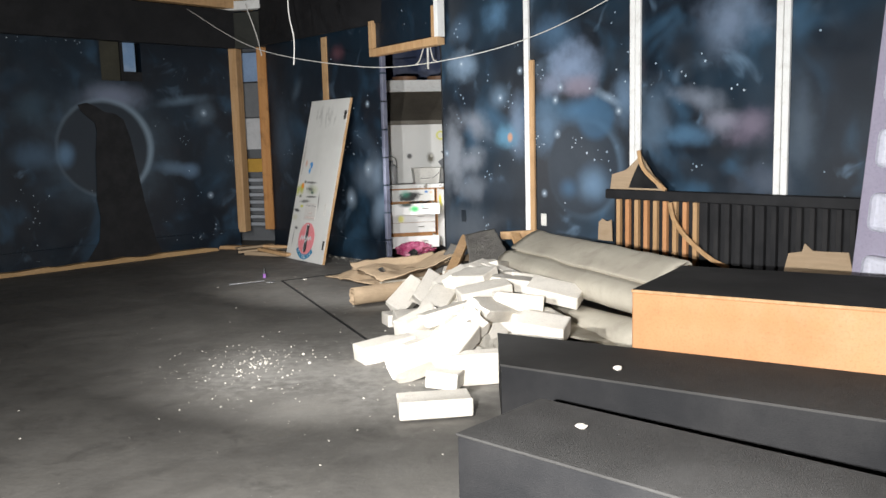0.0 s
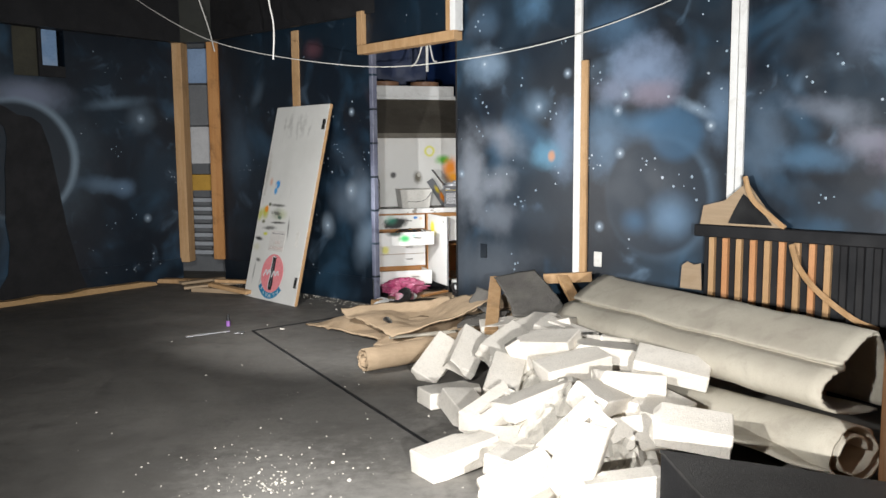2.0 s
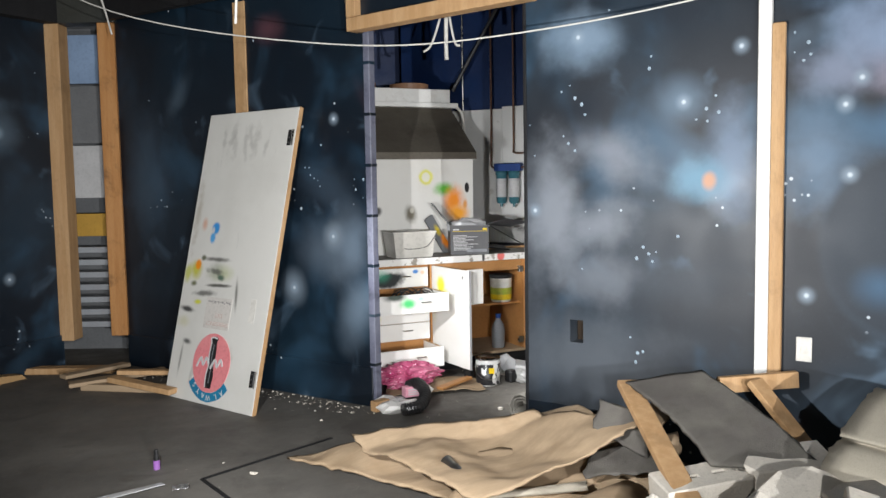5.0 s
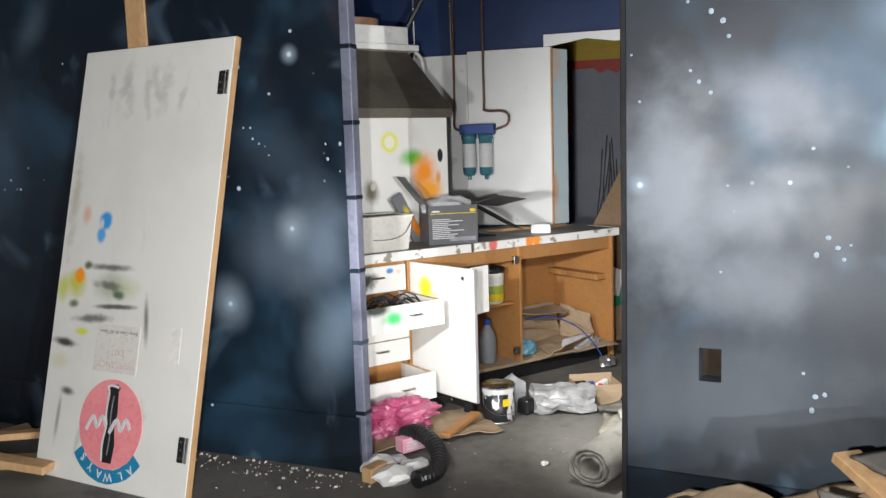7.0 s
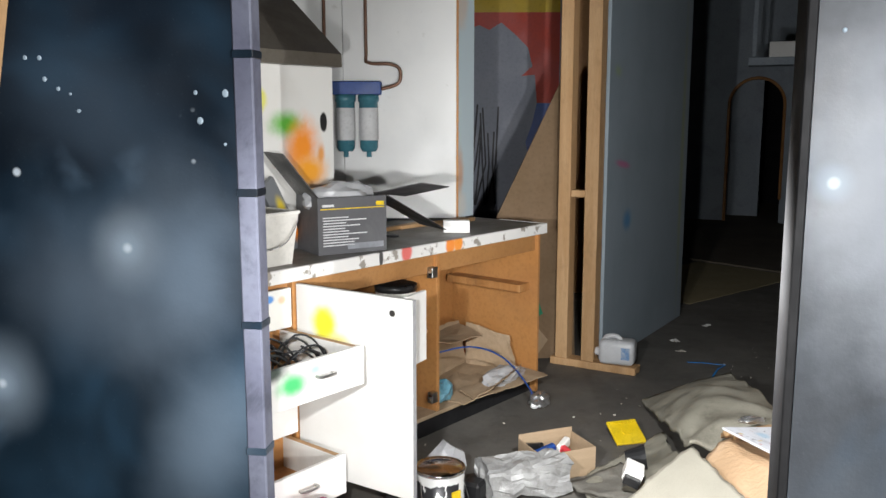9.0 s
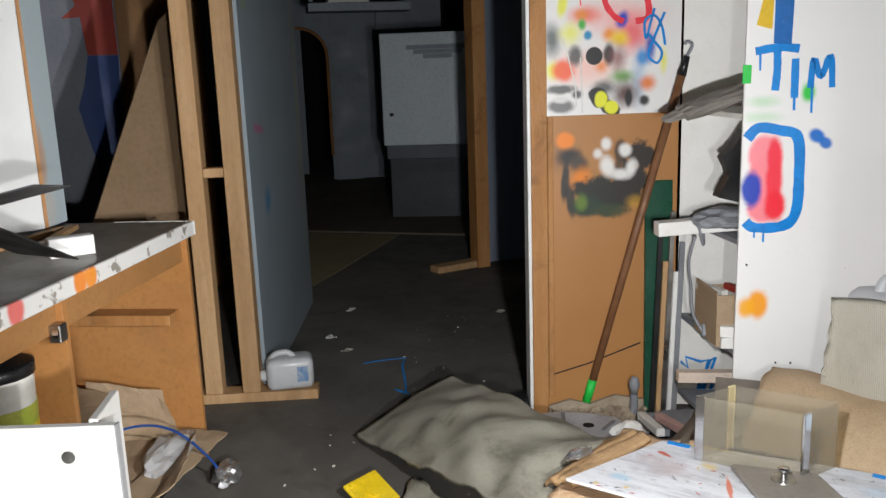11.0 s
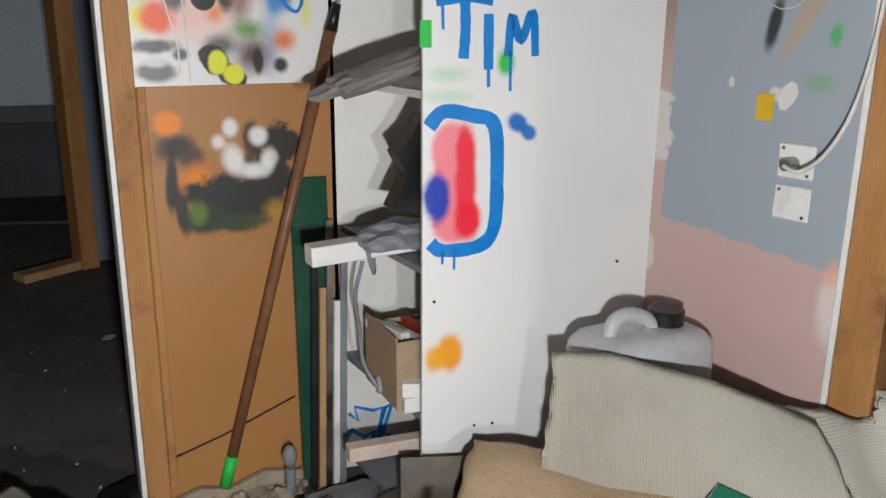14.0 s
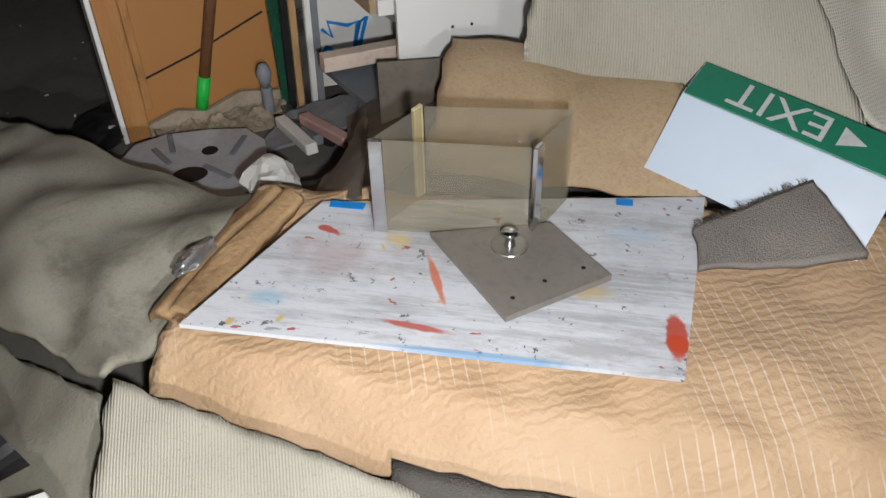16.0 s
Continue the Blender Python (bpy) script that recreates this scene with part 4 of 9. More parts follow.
part("board", bx(0, 1.0, -0.3, 0.0, 2.02, 2.10, 0.004), GREY_WALL, fs)
for x in (0.03, 0.93):
    part("added_hanger", bx(x, x + 0.04, -0.04, -0.004, 2.1, 3.55), GREY_WALL, fs)
solid("white_carton", bx(0.2, 0.6, -0.25, -0.05, 2.101, 2.26, 0.005), WHITE, "white carton lying on the far shelf", "carton", along((6.85, 13.3), (7.4, 12.3)))
solid("red_pole", cyl(B(), 0.02, 0.0, 3.2, seg=10), RED_PAINT, "thin red pole behind the far cabinet", "pole", pose(8.1, 12.0, 0))
solid("wall_end", bx(12.0, 12.1, 6.0, 16.9, 0, 3.55), BLACK, "plain black wall", "wall", kind="structure")
solid("wall_end_north", bx(0.7, 12.1, 16.8, 16.9, 0, 3.55), BLACK, "plain black wall", "wall", kind="structure")
solid("wall_end_south", bx(3.3, 12.1, 5.9, 6.0, 0, 3.55), BLACK, "plain black wall", "wall", kind="structure")


# ---- things of the mural room ----
# white door leaning upside down against the mural
bl, br, tl = Vector((-2.09, 11.035, 0.0)), Vector((-1.50, 10.255, 0.0)), Vector((-1.615, 11.245, 2.06))
ex = (br - bl).normalized()
ez = (tl - bl - ex * (tl - bl).dot(ex)).normalized()
ey = ez.cross(ex)
DM = Matrix.Translation(bl) @ Matrix((ex, ey, ez)).transposed().to_4x4()
DW, DH = 0.985, 2.10
k = Nodes("sprayed_white_door")
k.c = rgb((0.66, 0.65, 0.61))
k.mix(k.ramp(k.noise(1.6, 6), 0.4, 0.7, 0, 0.6), (0.56, 0.55, 0.51))
k.mix(k.ramp(k.noise(6, 8, 0.7, (1, 1, 0.25)), 0.60, 0.72, 0, 0.45), (0.30, 0.29, 0.27))
for s in ((0.285, 1.24, 0.055, 0.055, (0.01, 0.25, 0.62), 0.5, 0.95), (0.265, 1.17, 0.04, 0.055, (0.02, 0.30, 0.65), 0.6, 0.9), (0.262, 1.225, 0.022, 0.035, (0.6, 0.6, 0.58), 0.7, 0.9), (0.15, 1.27, 0.045, 0.07, (0.62, 0.30, 0.18), 0.9, 0.7),
          (0.13, 0.93, 0.10, 0.10, (0.50, 0.48, 0.03), 0.8, 0.9), (0.04, 0.90, 0.06, 0.09, (0.50, 0.52, 0.05), 0.8, 0.8), (0.15, 0.97, 0.045, 0.05, (0.85, 0.27, 0.01), 0.6, 0.97), (0.42, 0.92, 0.20, 0.08, (0.40, 0.45, 0.16), 0.9, 0.6), (0.36, 0.93, 0.14, 0.10, (0.30, 0.31, 0.28), 0.95, 0.6)):
    k.spot(*s)
for s in ((0.36, 1.015, 0.20, 0.024, (0.07, 0.07, 0.06), 0.8, 0.85, 0, 0.5), (0.36, 0.93, 0.13, 0.03, (0.10, 0.10, 0.09), 0.8, 0.8, 4, 0.8), (0.43, 0.885, 0.06, 0.03, (0.04, 0.10, 0.07), 0.8, 0.9, 2, 0.5), (0.42, 0.83, 0.17, 0.018, (0.06, 0.06, 0.05), 0.7, 0.9, -2, 0.5), (0.27, 0.765, 0.17, 0.03, (0.10, 0.10, 0.09), 0.8, 0.85, -4, 0.6), (0.63, 0.78, 0.024, 0.16, (0.16, 0.16, 0.14), 0.9, 0.9, -8),
          (0.20, 1.02, 0.04, 0.03, (0.08, 0.09, 0.04), 0.8, 0.9, 0), (0.13, 0.83, 0.05, 0.03, (0.10, 0.11, 0.03), 0.8, 0.9, 0), (0.10, 0.64, 0.12, 0.03, (0.03, 0.03, 0.03), 0.8, 0.95, 5), (0.21, 0.70, 0.06, 0.025, (0.60, 0.60, 0.03), 0.8, 0.95, 0), (0.16, 0.41, 0.07, 0.03, (0.05, 0.05, 0.05), 0.9, 0.9, 5), (0.115, 0.28, 0.02, 0.16, (0.2, 0.2, 0.18), 0.9, 0.75, 3), (0.08, 0.55, 0.10, 0.06, (0.5, 0.47, 0.2), 0.9, 0.4), (0.05, 1.35, 0.05, 0.35, (0.35, 0.30, 0.22), 0.95, 0.5, 0, 0.9), (0.66, 0.36, 0.05, 0.08, (0.3, 0.28, 0.24), 0.95, 0.5, 0, 0.9)):
    k.spot(*s)
for i in range(7):
    k.spot(0.22 + 0.075 * i + 0.03 * math.sin(i * 2.4), 1.88 + 0.05 * math.sin(i * 1.9), 0.03 + 0.014 * (i % 3), 0.12 + 0.05 * (i % 2), (0.30, 0.29, 0.27), 0.9, 0.4, 14 * math.sin(i * 1.3), 1.2)
DOOR_SKIN = k.finish(0.5, 0, 0.06, k.noise(40), 0.4, 0.1)
door = thing("leaning_door", DM, "white spray-painted door standing upside down against the mural", "door")
part("leaf", bx(0, DW, 0, 0.036, 0, DH, 0.003), DOOR_SKIN, door)
part("raw_edge", bx(DW + 0.0005, DW + 0.004, 0.002, 0.034, 0, DH), WOOD, door, "bare timber edge")
for z in (0.18, 1.83):
    hg = part("hinge", bx(DW - 0.070, DW - 0.036, -0.005, -0.0005, z, z + 0.11, 0.001), NEARBLACK, door, "black hinge leaf")
    for q in range(3):
        part("screw", cyl(B(), 0.006, 0, 0.002, seg=8, m=pose(DW - 0.053, -0.005, z + 0.02 + 0.035 * q, 90)), STEEL, hg)
    part("knuckle", cyl(B(), 0.007, z, z + 0.11, seg=8, m=pose(DW - 0.02, -0.004, 0)), STEEL, hg)
bd = part("round_badge", cyl(B(), 0.205, 0, 0.003, seg=40, m=pose(0.48, -0.0005, 0.29, 90)), surface("badge_pink", (0.72, 0.22, 0.24), (0.76, 0.27, 0.28), 0.4, 0, 6), door, "pink round sticker with a dark bottle shape")
part("bottle_shape", prism(B(), [(0.455, 0.115), (0.515, 0.115), (0.525, 0.20), (0.512, 0.28), (0.522, 0.34), (0.515, 0.44), (0.525, 0.46), (0.505, 0.475), (0.455, 0.47), (0.44, 0.455), (0.45, 0.43), (0.443, 0.34), (0.455, 0.28), (0.44, 0.20)], -0.006, -0.0045), NEARBLACK, bd)
part("bottle_edge", ribbon(B(), smooth2([(0.452, 0.12), (0.446, 0.20), (0.46, 0.28), (0.45, 0.34), (0.456, 0.43), (0.447, 0.455), (0.47, 0.467), (0.515, 0.462)]), 0.011, -0.0061, -0.0072), PRINT_WHITE, bd)
part("bottle_edge", ribbon(B(), smooth2([(0.484, 0.15), (0.49, 0.24), (0.482, 0.33), (0.488, 0.42)]), 0.006, -0.0061, -0.0072), GREY_PLASTIC, bd)
for i in range(2):
    part("script_bar", ribbon(B(), smooth2([(0.33 + 0.155 * i, 0.25), (0.37 + 0.155 * i, 0.315), (0.40 + 0.155 * i, 0.27), (0.43 + 0.155 * i, 0.32), (0.46 + 0.155 * i, 0.28)]), 0.018, -0.0075, -0.010), PRINT_WHITE, bd)
arc = [(0.48 + 0.238 * math.sin(a), 0.29 - 0.238 * math.cos(a)) for a in [-0.95 + 0.1 * i for i in range(20)]]
ab = part("arc_band", ribbon(B(), arc, 0.062, -0.0005, -0.003), surface("badge_blue", (0.01, 0.17, 0.32), (0.015, 0.2, 0.36), 0.4), door, "blue arc band with white letters")
for i, ch in enumerate("ALWAYS"):
    a = 0.72 - i * 0.29
    lettering("letter", ch, 0.055, PRINT_WHITE, ab, pose(0.48 + 0.218 * math.sin(a), -0.0035, 0.29 - 0.218 * math.cos(a), 90, 0, 0) @ pose(0.018, 0, 0, 0, 0, 180 + math.degrees(a)))
nt = part("notice", bx(0.32, 0.605, -0.003, -0.0005, 0.525, 0.745), surface("faded_notice", (0.60, 0.57, 0.53), (0.63, 0.60, 0.56), 0.6), door, "faded paper notice")
FADED_RED = surface("faded_red_print", (0.52, 0.40, 0.36), (0.54, 0.42, 0.38), 0.7)
FADED_GREY = surface("faded_grey_print", (0.20, 0.19, 0.19), (0.24, 0.23, 0.23), 0.7)
for tx, sz, x, z, mt in (("EMERGENCY", 0.043, 0.595, 0.575, FADED_RED), ("EXIT", 0.043, 0.52, 0.635, FADED_RED), ("Keep Clear At All Times", 0.025, 0.59, 0.72, FADED_GREY)):
    lettering("notice_text", tx, sz, mt, nt, pose(x, -0.0035, z, 90, 0, 0) @ pose(0, 0, 0, 0, 0, 180))
part("lock_plate", bx(0.80, 0.86, -0.002, -0.0005, 0.60, 0.76, 0.001), CABLE_WHITE, door)

# planks and torn skirting on the floor under the mural
for i, (x, y, z, L, w, h, rz, ry) in enumerate(((-2.35, 11.25, 0.0, 0.75, 0.10, 0.05, -25, 0), (-2.25, 11.1, 0.05, 0.6, 0.09, 0.04, -40, 4), (-2.45, 11.45, 0.05, 0.7, 0.12, 0.03, 12, -3), (-2.9, 12.05, 0.0, 0.75, 0.12, 0.05, -15, 0), (-2.65, 11.75, 0.052, 0.55, 0.1, 0.03, 38, 0), (-2.2, 11.35, 0.09, 0.5, 0.07, 0.035, -10, 2))):
    solid("loose_plank", bx(-L / 2, L / 2, -w / 2, w / 2, 0, h, 0.004), WOOD if i % 2 else CARDBOARD, "broken pine plank lying by the mural wall", "plank", pose(x, y, z, 0, ry, rz), "planks by the slot")
sheet_bm = B()
solid("torn_skirting", prism(sheet_bm, [(0.0, 0.0)] + [(0.0 + i * 0.17, 0.055 + 0.04 * noise.noise(Vector((i * 0.83, 3, 1)))) for i in range(22)] + [(3.6, 0.0)], -0.13, -0.016), surface("raw_pine_strip", (0.40, 0.25, 0.11), (0.46, 0.29, 0.14), 0.75), "torn raw timber strip at the foot of the mural", "skirting", FA @ pose(LA - 4.05, 0, 0), kind="structure")

# hanging cables
ca = [(-3.35, 11.6, 3.32), (-2.3, 10.9, 2.70), (-0.95, 9.9, 2.36), (-0.05, 9.0, 2.30), (0.9, 7.9, 2.42), (1.7, 6.6, 2.75), (2.4, 5.6, 3.3)]
solid("hanging_cable", tube(B(), bend(ca, 8), 0.0046, 6), CABLE_WHITE, "thin white cable slung across the room", "cable", smooth=True)
solid("hanging_cable", tube(B(), bend([(-1.55, 9.1, 3.5), (-1.56, 9.1, 2.9), (-1.52, 9.12, 2.6), (-1.53, 9.1, 2.32)], 6), 0.007, 6), CABLE_WHITE, "white cable end hanging from the ceiling", "cable", smooth=True)
solid("hanging_cable", tube(B(), bend([(-2.62, 11.85, 3.4), (-2.5, 11.9, 3.0), (-2.42, 11.8, 2.7)], 5), 0.008, 6), CABLE_WHITE, "short cable hanging by the slot", "cable", smooth=True)

# slatted rail with torn hardboard in front of the mural
rail = thing("slatted_rail", FC @ pose(0, -0.11, 0), "black slatted rail panel with torn hardboard edges", "rail")
part("top_rail", bx(2.36, 4.75, -0.05, 0.02, 0.955, 1.035, 0.006), BLACK, rail)
part("backing", bx(2.40, 4.75, 0.03, 0.045, 0.0, 0.955), BLACK, rail)
for i in range(24):
    x = 2.45 + i * 0.095
    tan = i < 9
    part("slat", bx(x, x + 0.038, -0.012, 0.028, 0.0 if tan else 0.05, 0.95, 0.004), (WOOD, ORANGE_PLY)[i % 2] if tan else STAGE_SIDE, rail, "tan painted slat" if tan else "")
part("torn_board", prism(B(), [(2.38, 1.036), (2.40, 1.16), (2.55, 1.20), (2.66, 1.29), (2.70, 1.33), (2.76, 1.25), (2.83, 1.16), (2.96, 1.05), (2.95, 1.036)], -0.005, 0.004), CARDBOARD, rail, "torn raw hardboard")
part("torn_dark", prism(B(), [(2.58, 1.05), (2.62, 1.14), (2.68, 1.25), (2.74, 1.20), (2.84, 1.10), (2.88, 1.05)], -0.009, -0.006), NEARBLACK, rail)
part("curled_strip", tube(B(), bend([(2.70, -0.03, 1.36), (2.76, -0.05, 1.22), (2.88, -0.04, 1.11), (2.97, -0.03, 1.04)], 5), 0.018, 6), WOOD, rail)
part("curled_strip", tube(B(), bend([(3.02, -0.04, 0.94), (3.08, -0.06, 0.80), (3.2, -0.05, 0.66), (3.4, -0.04, 0.52), (3.55, -0.04, 0.47)], 5), 0.02, 6), WOOD, rail)
part("torn_board", prism(B(), [(2.24, 0.58), (2.25, 0.74), (2.29, 0.77), (2.34, 0.75), (2.39, 0.765), (2.40, 0.58)], -0.002, 0.006), CARDBOARD, rail)
part("torn_board", prism(B(), [(3.98, 0.45), (4.02, 0.62), (4.12, 0.64), (4.14, 0.70), (4.2, 0.65), (4.45, 0.66), (4.5, 0.45)], -0.022, -0.014), CARDBOARD, rail)
# lilac board with pale rounded windows, like a strip of film
fb = thing("film_strip_board", FC @ pose(4.50, -0.24, 0.30, 0, 5, 0), "lilac board with pale rounded squares, leaning on the wall", "board")
part("board", bx(0, 1.0, 0, 0.02, 0.0, 2.6, 0.004), LILAC, fb)
for i in range(6):
    part("pale_square", bx(0.08, 0.42, -0.006, -0.001, 0.14 + i * 0.41, 0.39 + i * 0.41, 0.05, None, 3), surface("pale_lilac", (0.55, 0.55, 0.62), (0.6, 0.6, 0.66), 0.6) if i == 0 else bpy.data.materials["pale_lilac"], fb)

# ---- rubble ----
def broken_block(seed, L, W, H, slots=True):
    """A hollow masonry block: chipped arrises, one end often broken off raggedly, core slots in its top."""
    rnd = random.Random(seed)
    bm = B()
    bmesh.ops.create_cube(bm, size=1, matrix=Matrix.Diagonal((L, W, H, 1)))
    bmesh.ops.bevel(bm, geom=bm.edges[:], offset=0.006, segments=1, affect="EDGES", profile=0.5)
    if slots:
        top = max(bm.faces, key=lambda f: f.calc_center_median().z)
        z = top.calc_center_median().z
        bmesh.ops.delete(bm, geom=[top], context="FACES_ONLY")
        x, y = L / 2 - 0.006, W / 2 - 0.006
        cells = [(-x, -L * 0.36), (-L * 0.36, -L * 0.07), (-L * 0.07, L * 0.07), (L * 0.07, L * 0.36), (L * 0.36, x)]
        bands = [(-y, -W * 0.07), (-W * 0.07, W * 0.07), (W * 0.07, y)]
        for i, (x0, x1) in enumerate(cells):
            for j, (y0, y1) in enumerate(bands):
                q = [bm.verts.new((a, b, z)) for a, b in ((x0, y0), (x1, y0), (x1, y1), (x0, y1))]
                if j == 1 and i in (1, 3):
                    low = [bm.verts.new((v.co.x * 0.97, v.co.y * 0.8, z - H * 0.7)) for v in q]
                    bm.faces.new(low)
                    for m in range(4):
                        bm.faces.new((q[m], q[(m + 1) % 4], low[(m + 1) % 4], low[m]))
                else:
                    bm.faces.new(q)
        bmesh.ops.remove_doubles(bm, verts=bm.verts[:], dist=0.0005)
    bmesh.ops.subdivide_edges(bm, edges=[e for e in bm.edges if e.calc_length() > 0.05], cuts=2, use_grid_fill=True)
    cut = Vector((rnd.uniform(-1, 1), rnd.uniform(-1, 1), rnd.uniform(-1, 1)))
    corner = Vector((math.copysign(L / 2, cut.x), math.copysign(W / 2, cut.y), math.copysign(H / 2, cut.z)))
    broken = rnd.random() < 0.5
    for v in bm.verts:
        if broken and v.co.x * cut.x > L * 0.34 * abs(cut.x):
            v.co.x -= math.copysign(0.055 + 0.05 * noise.noise(v.co * 18 + Vector((seed, 0, 0))), cut.x)
        d = (v.co - corner).length
        if d < 0.085:
            v.co -= corner.normalized() * (0.085 - d) * 0.7
        v.co += noise.noise_vector(v.co * 30 + Vector((seed * 3.0, 0, 0))) * 0.0016
    return mesh_of("broken_block", bm, BLOCK)


BLOCKS = [broken_block(i, 0.40, 0.195, 0.125 if i % 3 else 0.10, i in (2, 6)) for i in range(9)]


def lay(rows, label):
    for i, (x, y, z, rx, ry, rz) in enumerate(rows):
        ob = new("broken_block", BLOCKS[(i * 5 + len(rows)) % 9])
        ob.matrix_basis = pose(x, y, z, rx, ry, rz)
        tagged(ob, label, "block", "rubble pile blocks")


lay([(-0.07, 4.44, 0.065, 0, 0, 8), (0.20, 5.04, 0.10, 90, 0, 10), (-0.22, 5.18, 0.10, 25, -14, 22), (0.02, 5.00, 0.07, 5, 4, 75), (-0.42, 5.70, 0.07, 0, -6, 28),
     (-0.16, 5.76, 0.08, 10, 0, -8), (0.12, 5.42, 0.24, 30, -28, 30), (-0.16, 6.02, 0.18, 12, -14, 40), (0.60, 5.36, 0.27, 15, 6, -22), (0.02, 5.95, 0.25, -10, -10, 25),
     (0.30, 6.22, 0.34, 8, -8, 15), (0.52, 6.40, 0.37, 0, 6, -12)], "whitish broken masonry block in the rubble heap")
lay([(0.82, 6.10, 0.36, 20, 10, -25), (-0.34, 7.44, 0.10, 35, -30, 50), (-0.15, 7.32, 0.16, 40, -34, 60), (-0.30, 6.78, 0.055, 0, 0, 20), (0.30, 7.22, 0.34, 18, -14, 25),
     (0.06, 7.05, 0.27, 25, -20, 35), (0.10, 6.72, 0.30, 60, 10, 80), (0.42, 6.80, 0.38, 10, 14, -35), (0.30, 5.75, 0.30, 25, 10, 50), (-0.05, 6.40, 0.24, 12, -18, 70),
     (-0.28, 6.30, 0.10, 5, -5, 100), (0.50, 5.95, 0.32, -12, 8, 5)], "whitish broken masonry block in the rubble heap")
lay([(0.22, 6.55, 0.40, 15, -6, -40), (0.68, 6.62, 0.36, -8, 12, 20), (0.20, 7.60, 0.28, 5, -6, -5), (0.50, 7.55, 0.34, 12, -4, -12), (0.80, 6.75, 0.32, 0, 10, -60),
     (0.05, 5.20, 0.20, 12, -20, 60), (0.38, 5.60, 0.14, 40, 0, 15), (-0.10, 5.45, 0.08, 0, 6, -35), (0.45, 7.05, 0.38, -15, 10, 65), (0.62, 5.80, 0.20, 10, 0, 30)],
    "whitish broken masonry block in the rubble heap")
# mound of mortar under the blocks
bm = B()
bmesh.ops.create_grid(bm, x_segments=44, y_segments=60, size=1)
for v in bm.verts:
    u, w = v.co.x, v.co.y
    h = max(0.0, 1 - (u * u + w * w) ** 0.8)
    v.co = Vector((0.27 + 0.55 * u + 0.12 * w, 6.25 + 1.2 * w, 0.0))
    v.co.z = -0.01 + h * 0.30 * (1 + 0.4 * noise.noise(v.co * 3)) + (0.05 * abs(noise.noise(v.co * 9)) + 0.03 * noise.noise(v.co * 25)) * min(1, h * 4)
solid("mortar_heap", bm, RUBBLE_DUST, "heap of pale broken mortar under the blocks", "rubble", kind="stuff")
# crumbs on the floor
rnd = random.Random(5)
bm = B()
for i in range(560):
    if i < 250:
        a, r = rnd.uniform(0, 6.28), abs(rnd.gauss(0, 0.32))
        x, y = -1.3 + r * math.cos(a), 5.6 + 1.5 * r * math.sin(a)
    elif i < 340:
        x, y = rnd.uniform(-2.5, 0.0), rnd.uniform(2.6, 9.5)
    elif i < 400:
        x, y = rnd.gauss(-0.15, 0.25), rnd.uniform(4.2, 7.5)
    else:
        x, y = rnd.uniform(-0.5, 3.6), rnd.uniform(9.6, 11.2)
    s = rnd.choice((0.002, 0.003, 0.004, 0.006)) * (1.6 if i < 250 and rnd.random() < 0.12 else 1)
    bmesh.ops.create_icosphere(bm, subdivisions=1, radius=s, matrix=pose(x, y, s * 0.5, rnd.uniform(0, 90), 0, rnd.uniform(0, 360)) @ Matrix.Diagonal((1.3, 1, 0.6, 1)))
solid("mortar_crumbs", bm, RUBBLE_DUST, "pale mortar crumbs scattered over the floor", "rubble", kind="stuff")
for x, y, z in ((0.85, 4.05, 0.34), (0.53, 3.2, 0.35), (-1.52, 9.1, 0), (-0.66, 3.2, 0), (0.1, 9.9, 0.0)):
    bm = B()
    bmesh.ops.create_icosphere(bm, subdivisions=2, radius=0.019)
    for v in bm.verts:
        v.co += noise.noise_vector(v.co * 40 + Vector((x * 9, y, 0))) * 0.012
    solid("plaster_lump", bm, BLOCK, "small white plaster lump lying on a flat surface", "lump", pose(x, y, z + 0.012) @ Matrix.Diagonal((1.1, 0.9, 0.6, 1)), "plaster lumps")
# saw cut in the floor
for a, b in (((-1.78, 9.12), (-0.45, 5.9)), ((-1.78, 9.12), (-1.05, 9.62))):
    solid("floor_joint", bx(0, span(a, b), -0.011, 0.011, 0.0, 0.004), BLACK, "dark joint line in the concrete floor", "joint", along(a, b), kind="structure")

# ---- carpets and boards in front of the opening ----
def roll(name, a, b, r0, r1, turns, flat, material, label, group="", spiral=True):
    """A rolled carpet from a to b, its section a flattened spiral."""
    a, b = Vector(a), Vector(b)
    d = (b - a).normalized()
    side = Vector((0, 0, 1)).cross(d).normalized()
    up = d.cross(side)
    bm = B()
    n, rings = 26 * turns, []
    for j in range(9):
        v = j / 8
        r = r0 + (r1 - r0) * v
        c = a.lerp(b, v)
        ring = []
        for i in range(n + 1):
            an = 2 * math.pi * turns * i / n
            rad = r * (0.45 + 0.55 * i / n)
            wob = 1 + 0.05 * noise.noise(Vector((j * 0.5, an, 1)))
            p = c + side * math.cos(an) * rad * wob + up * math.sin(an) * rad * flat * wob
            ring.append(bm.verts.new(p + d * 0.02 * noise.noise(Vector((an * 2, 0, j)))))
        rings.append(ring)
    for p, q in zip(rings, rings[1:]):
        for i in range(n):
            bm.faces.new((p[i], p[i + 1], q[i + 1], q[i]))
    ob = solid(name, bm, material, label, "carpet", None, group, smooth=True)
    sm = ob.modifiers.new("thick", "SOLIDIFY")
    sm.thickness = 0.012
    return ob


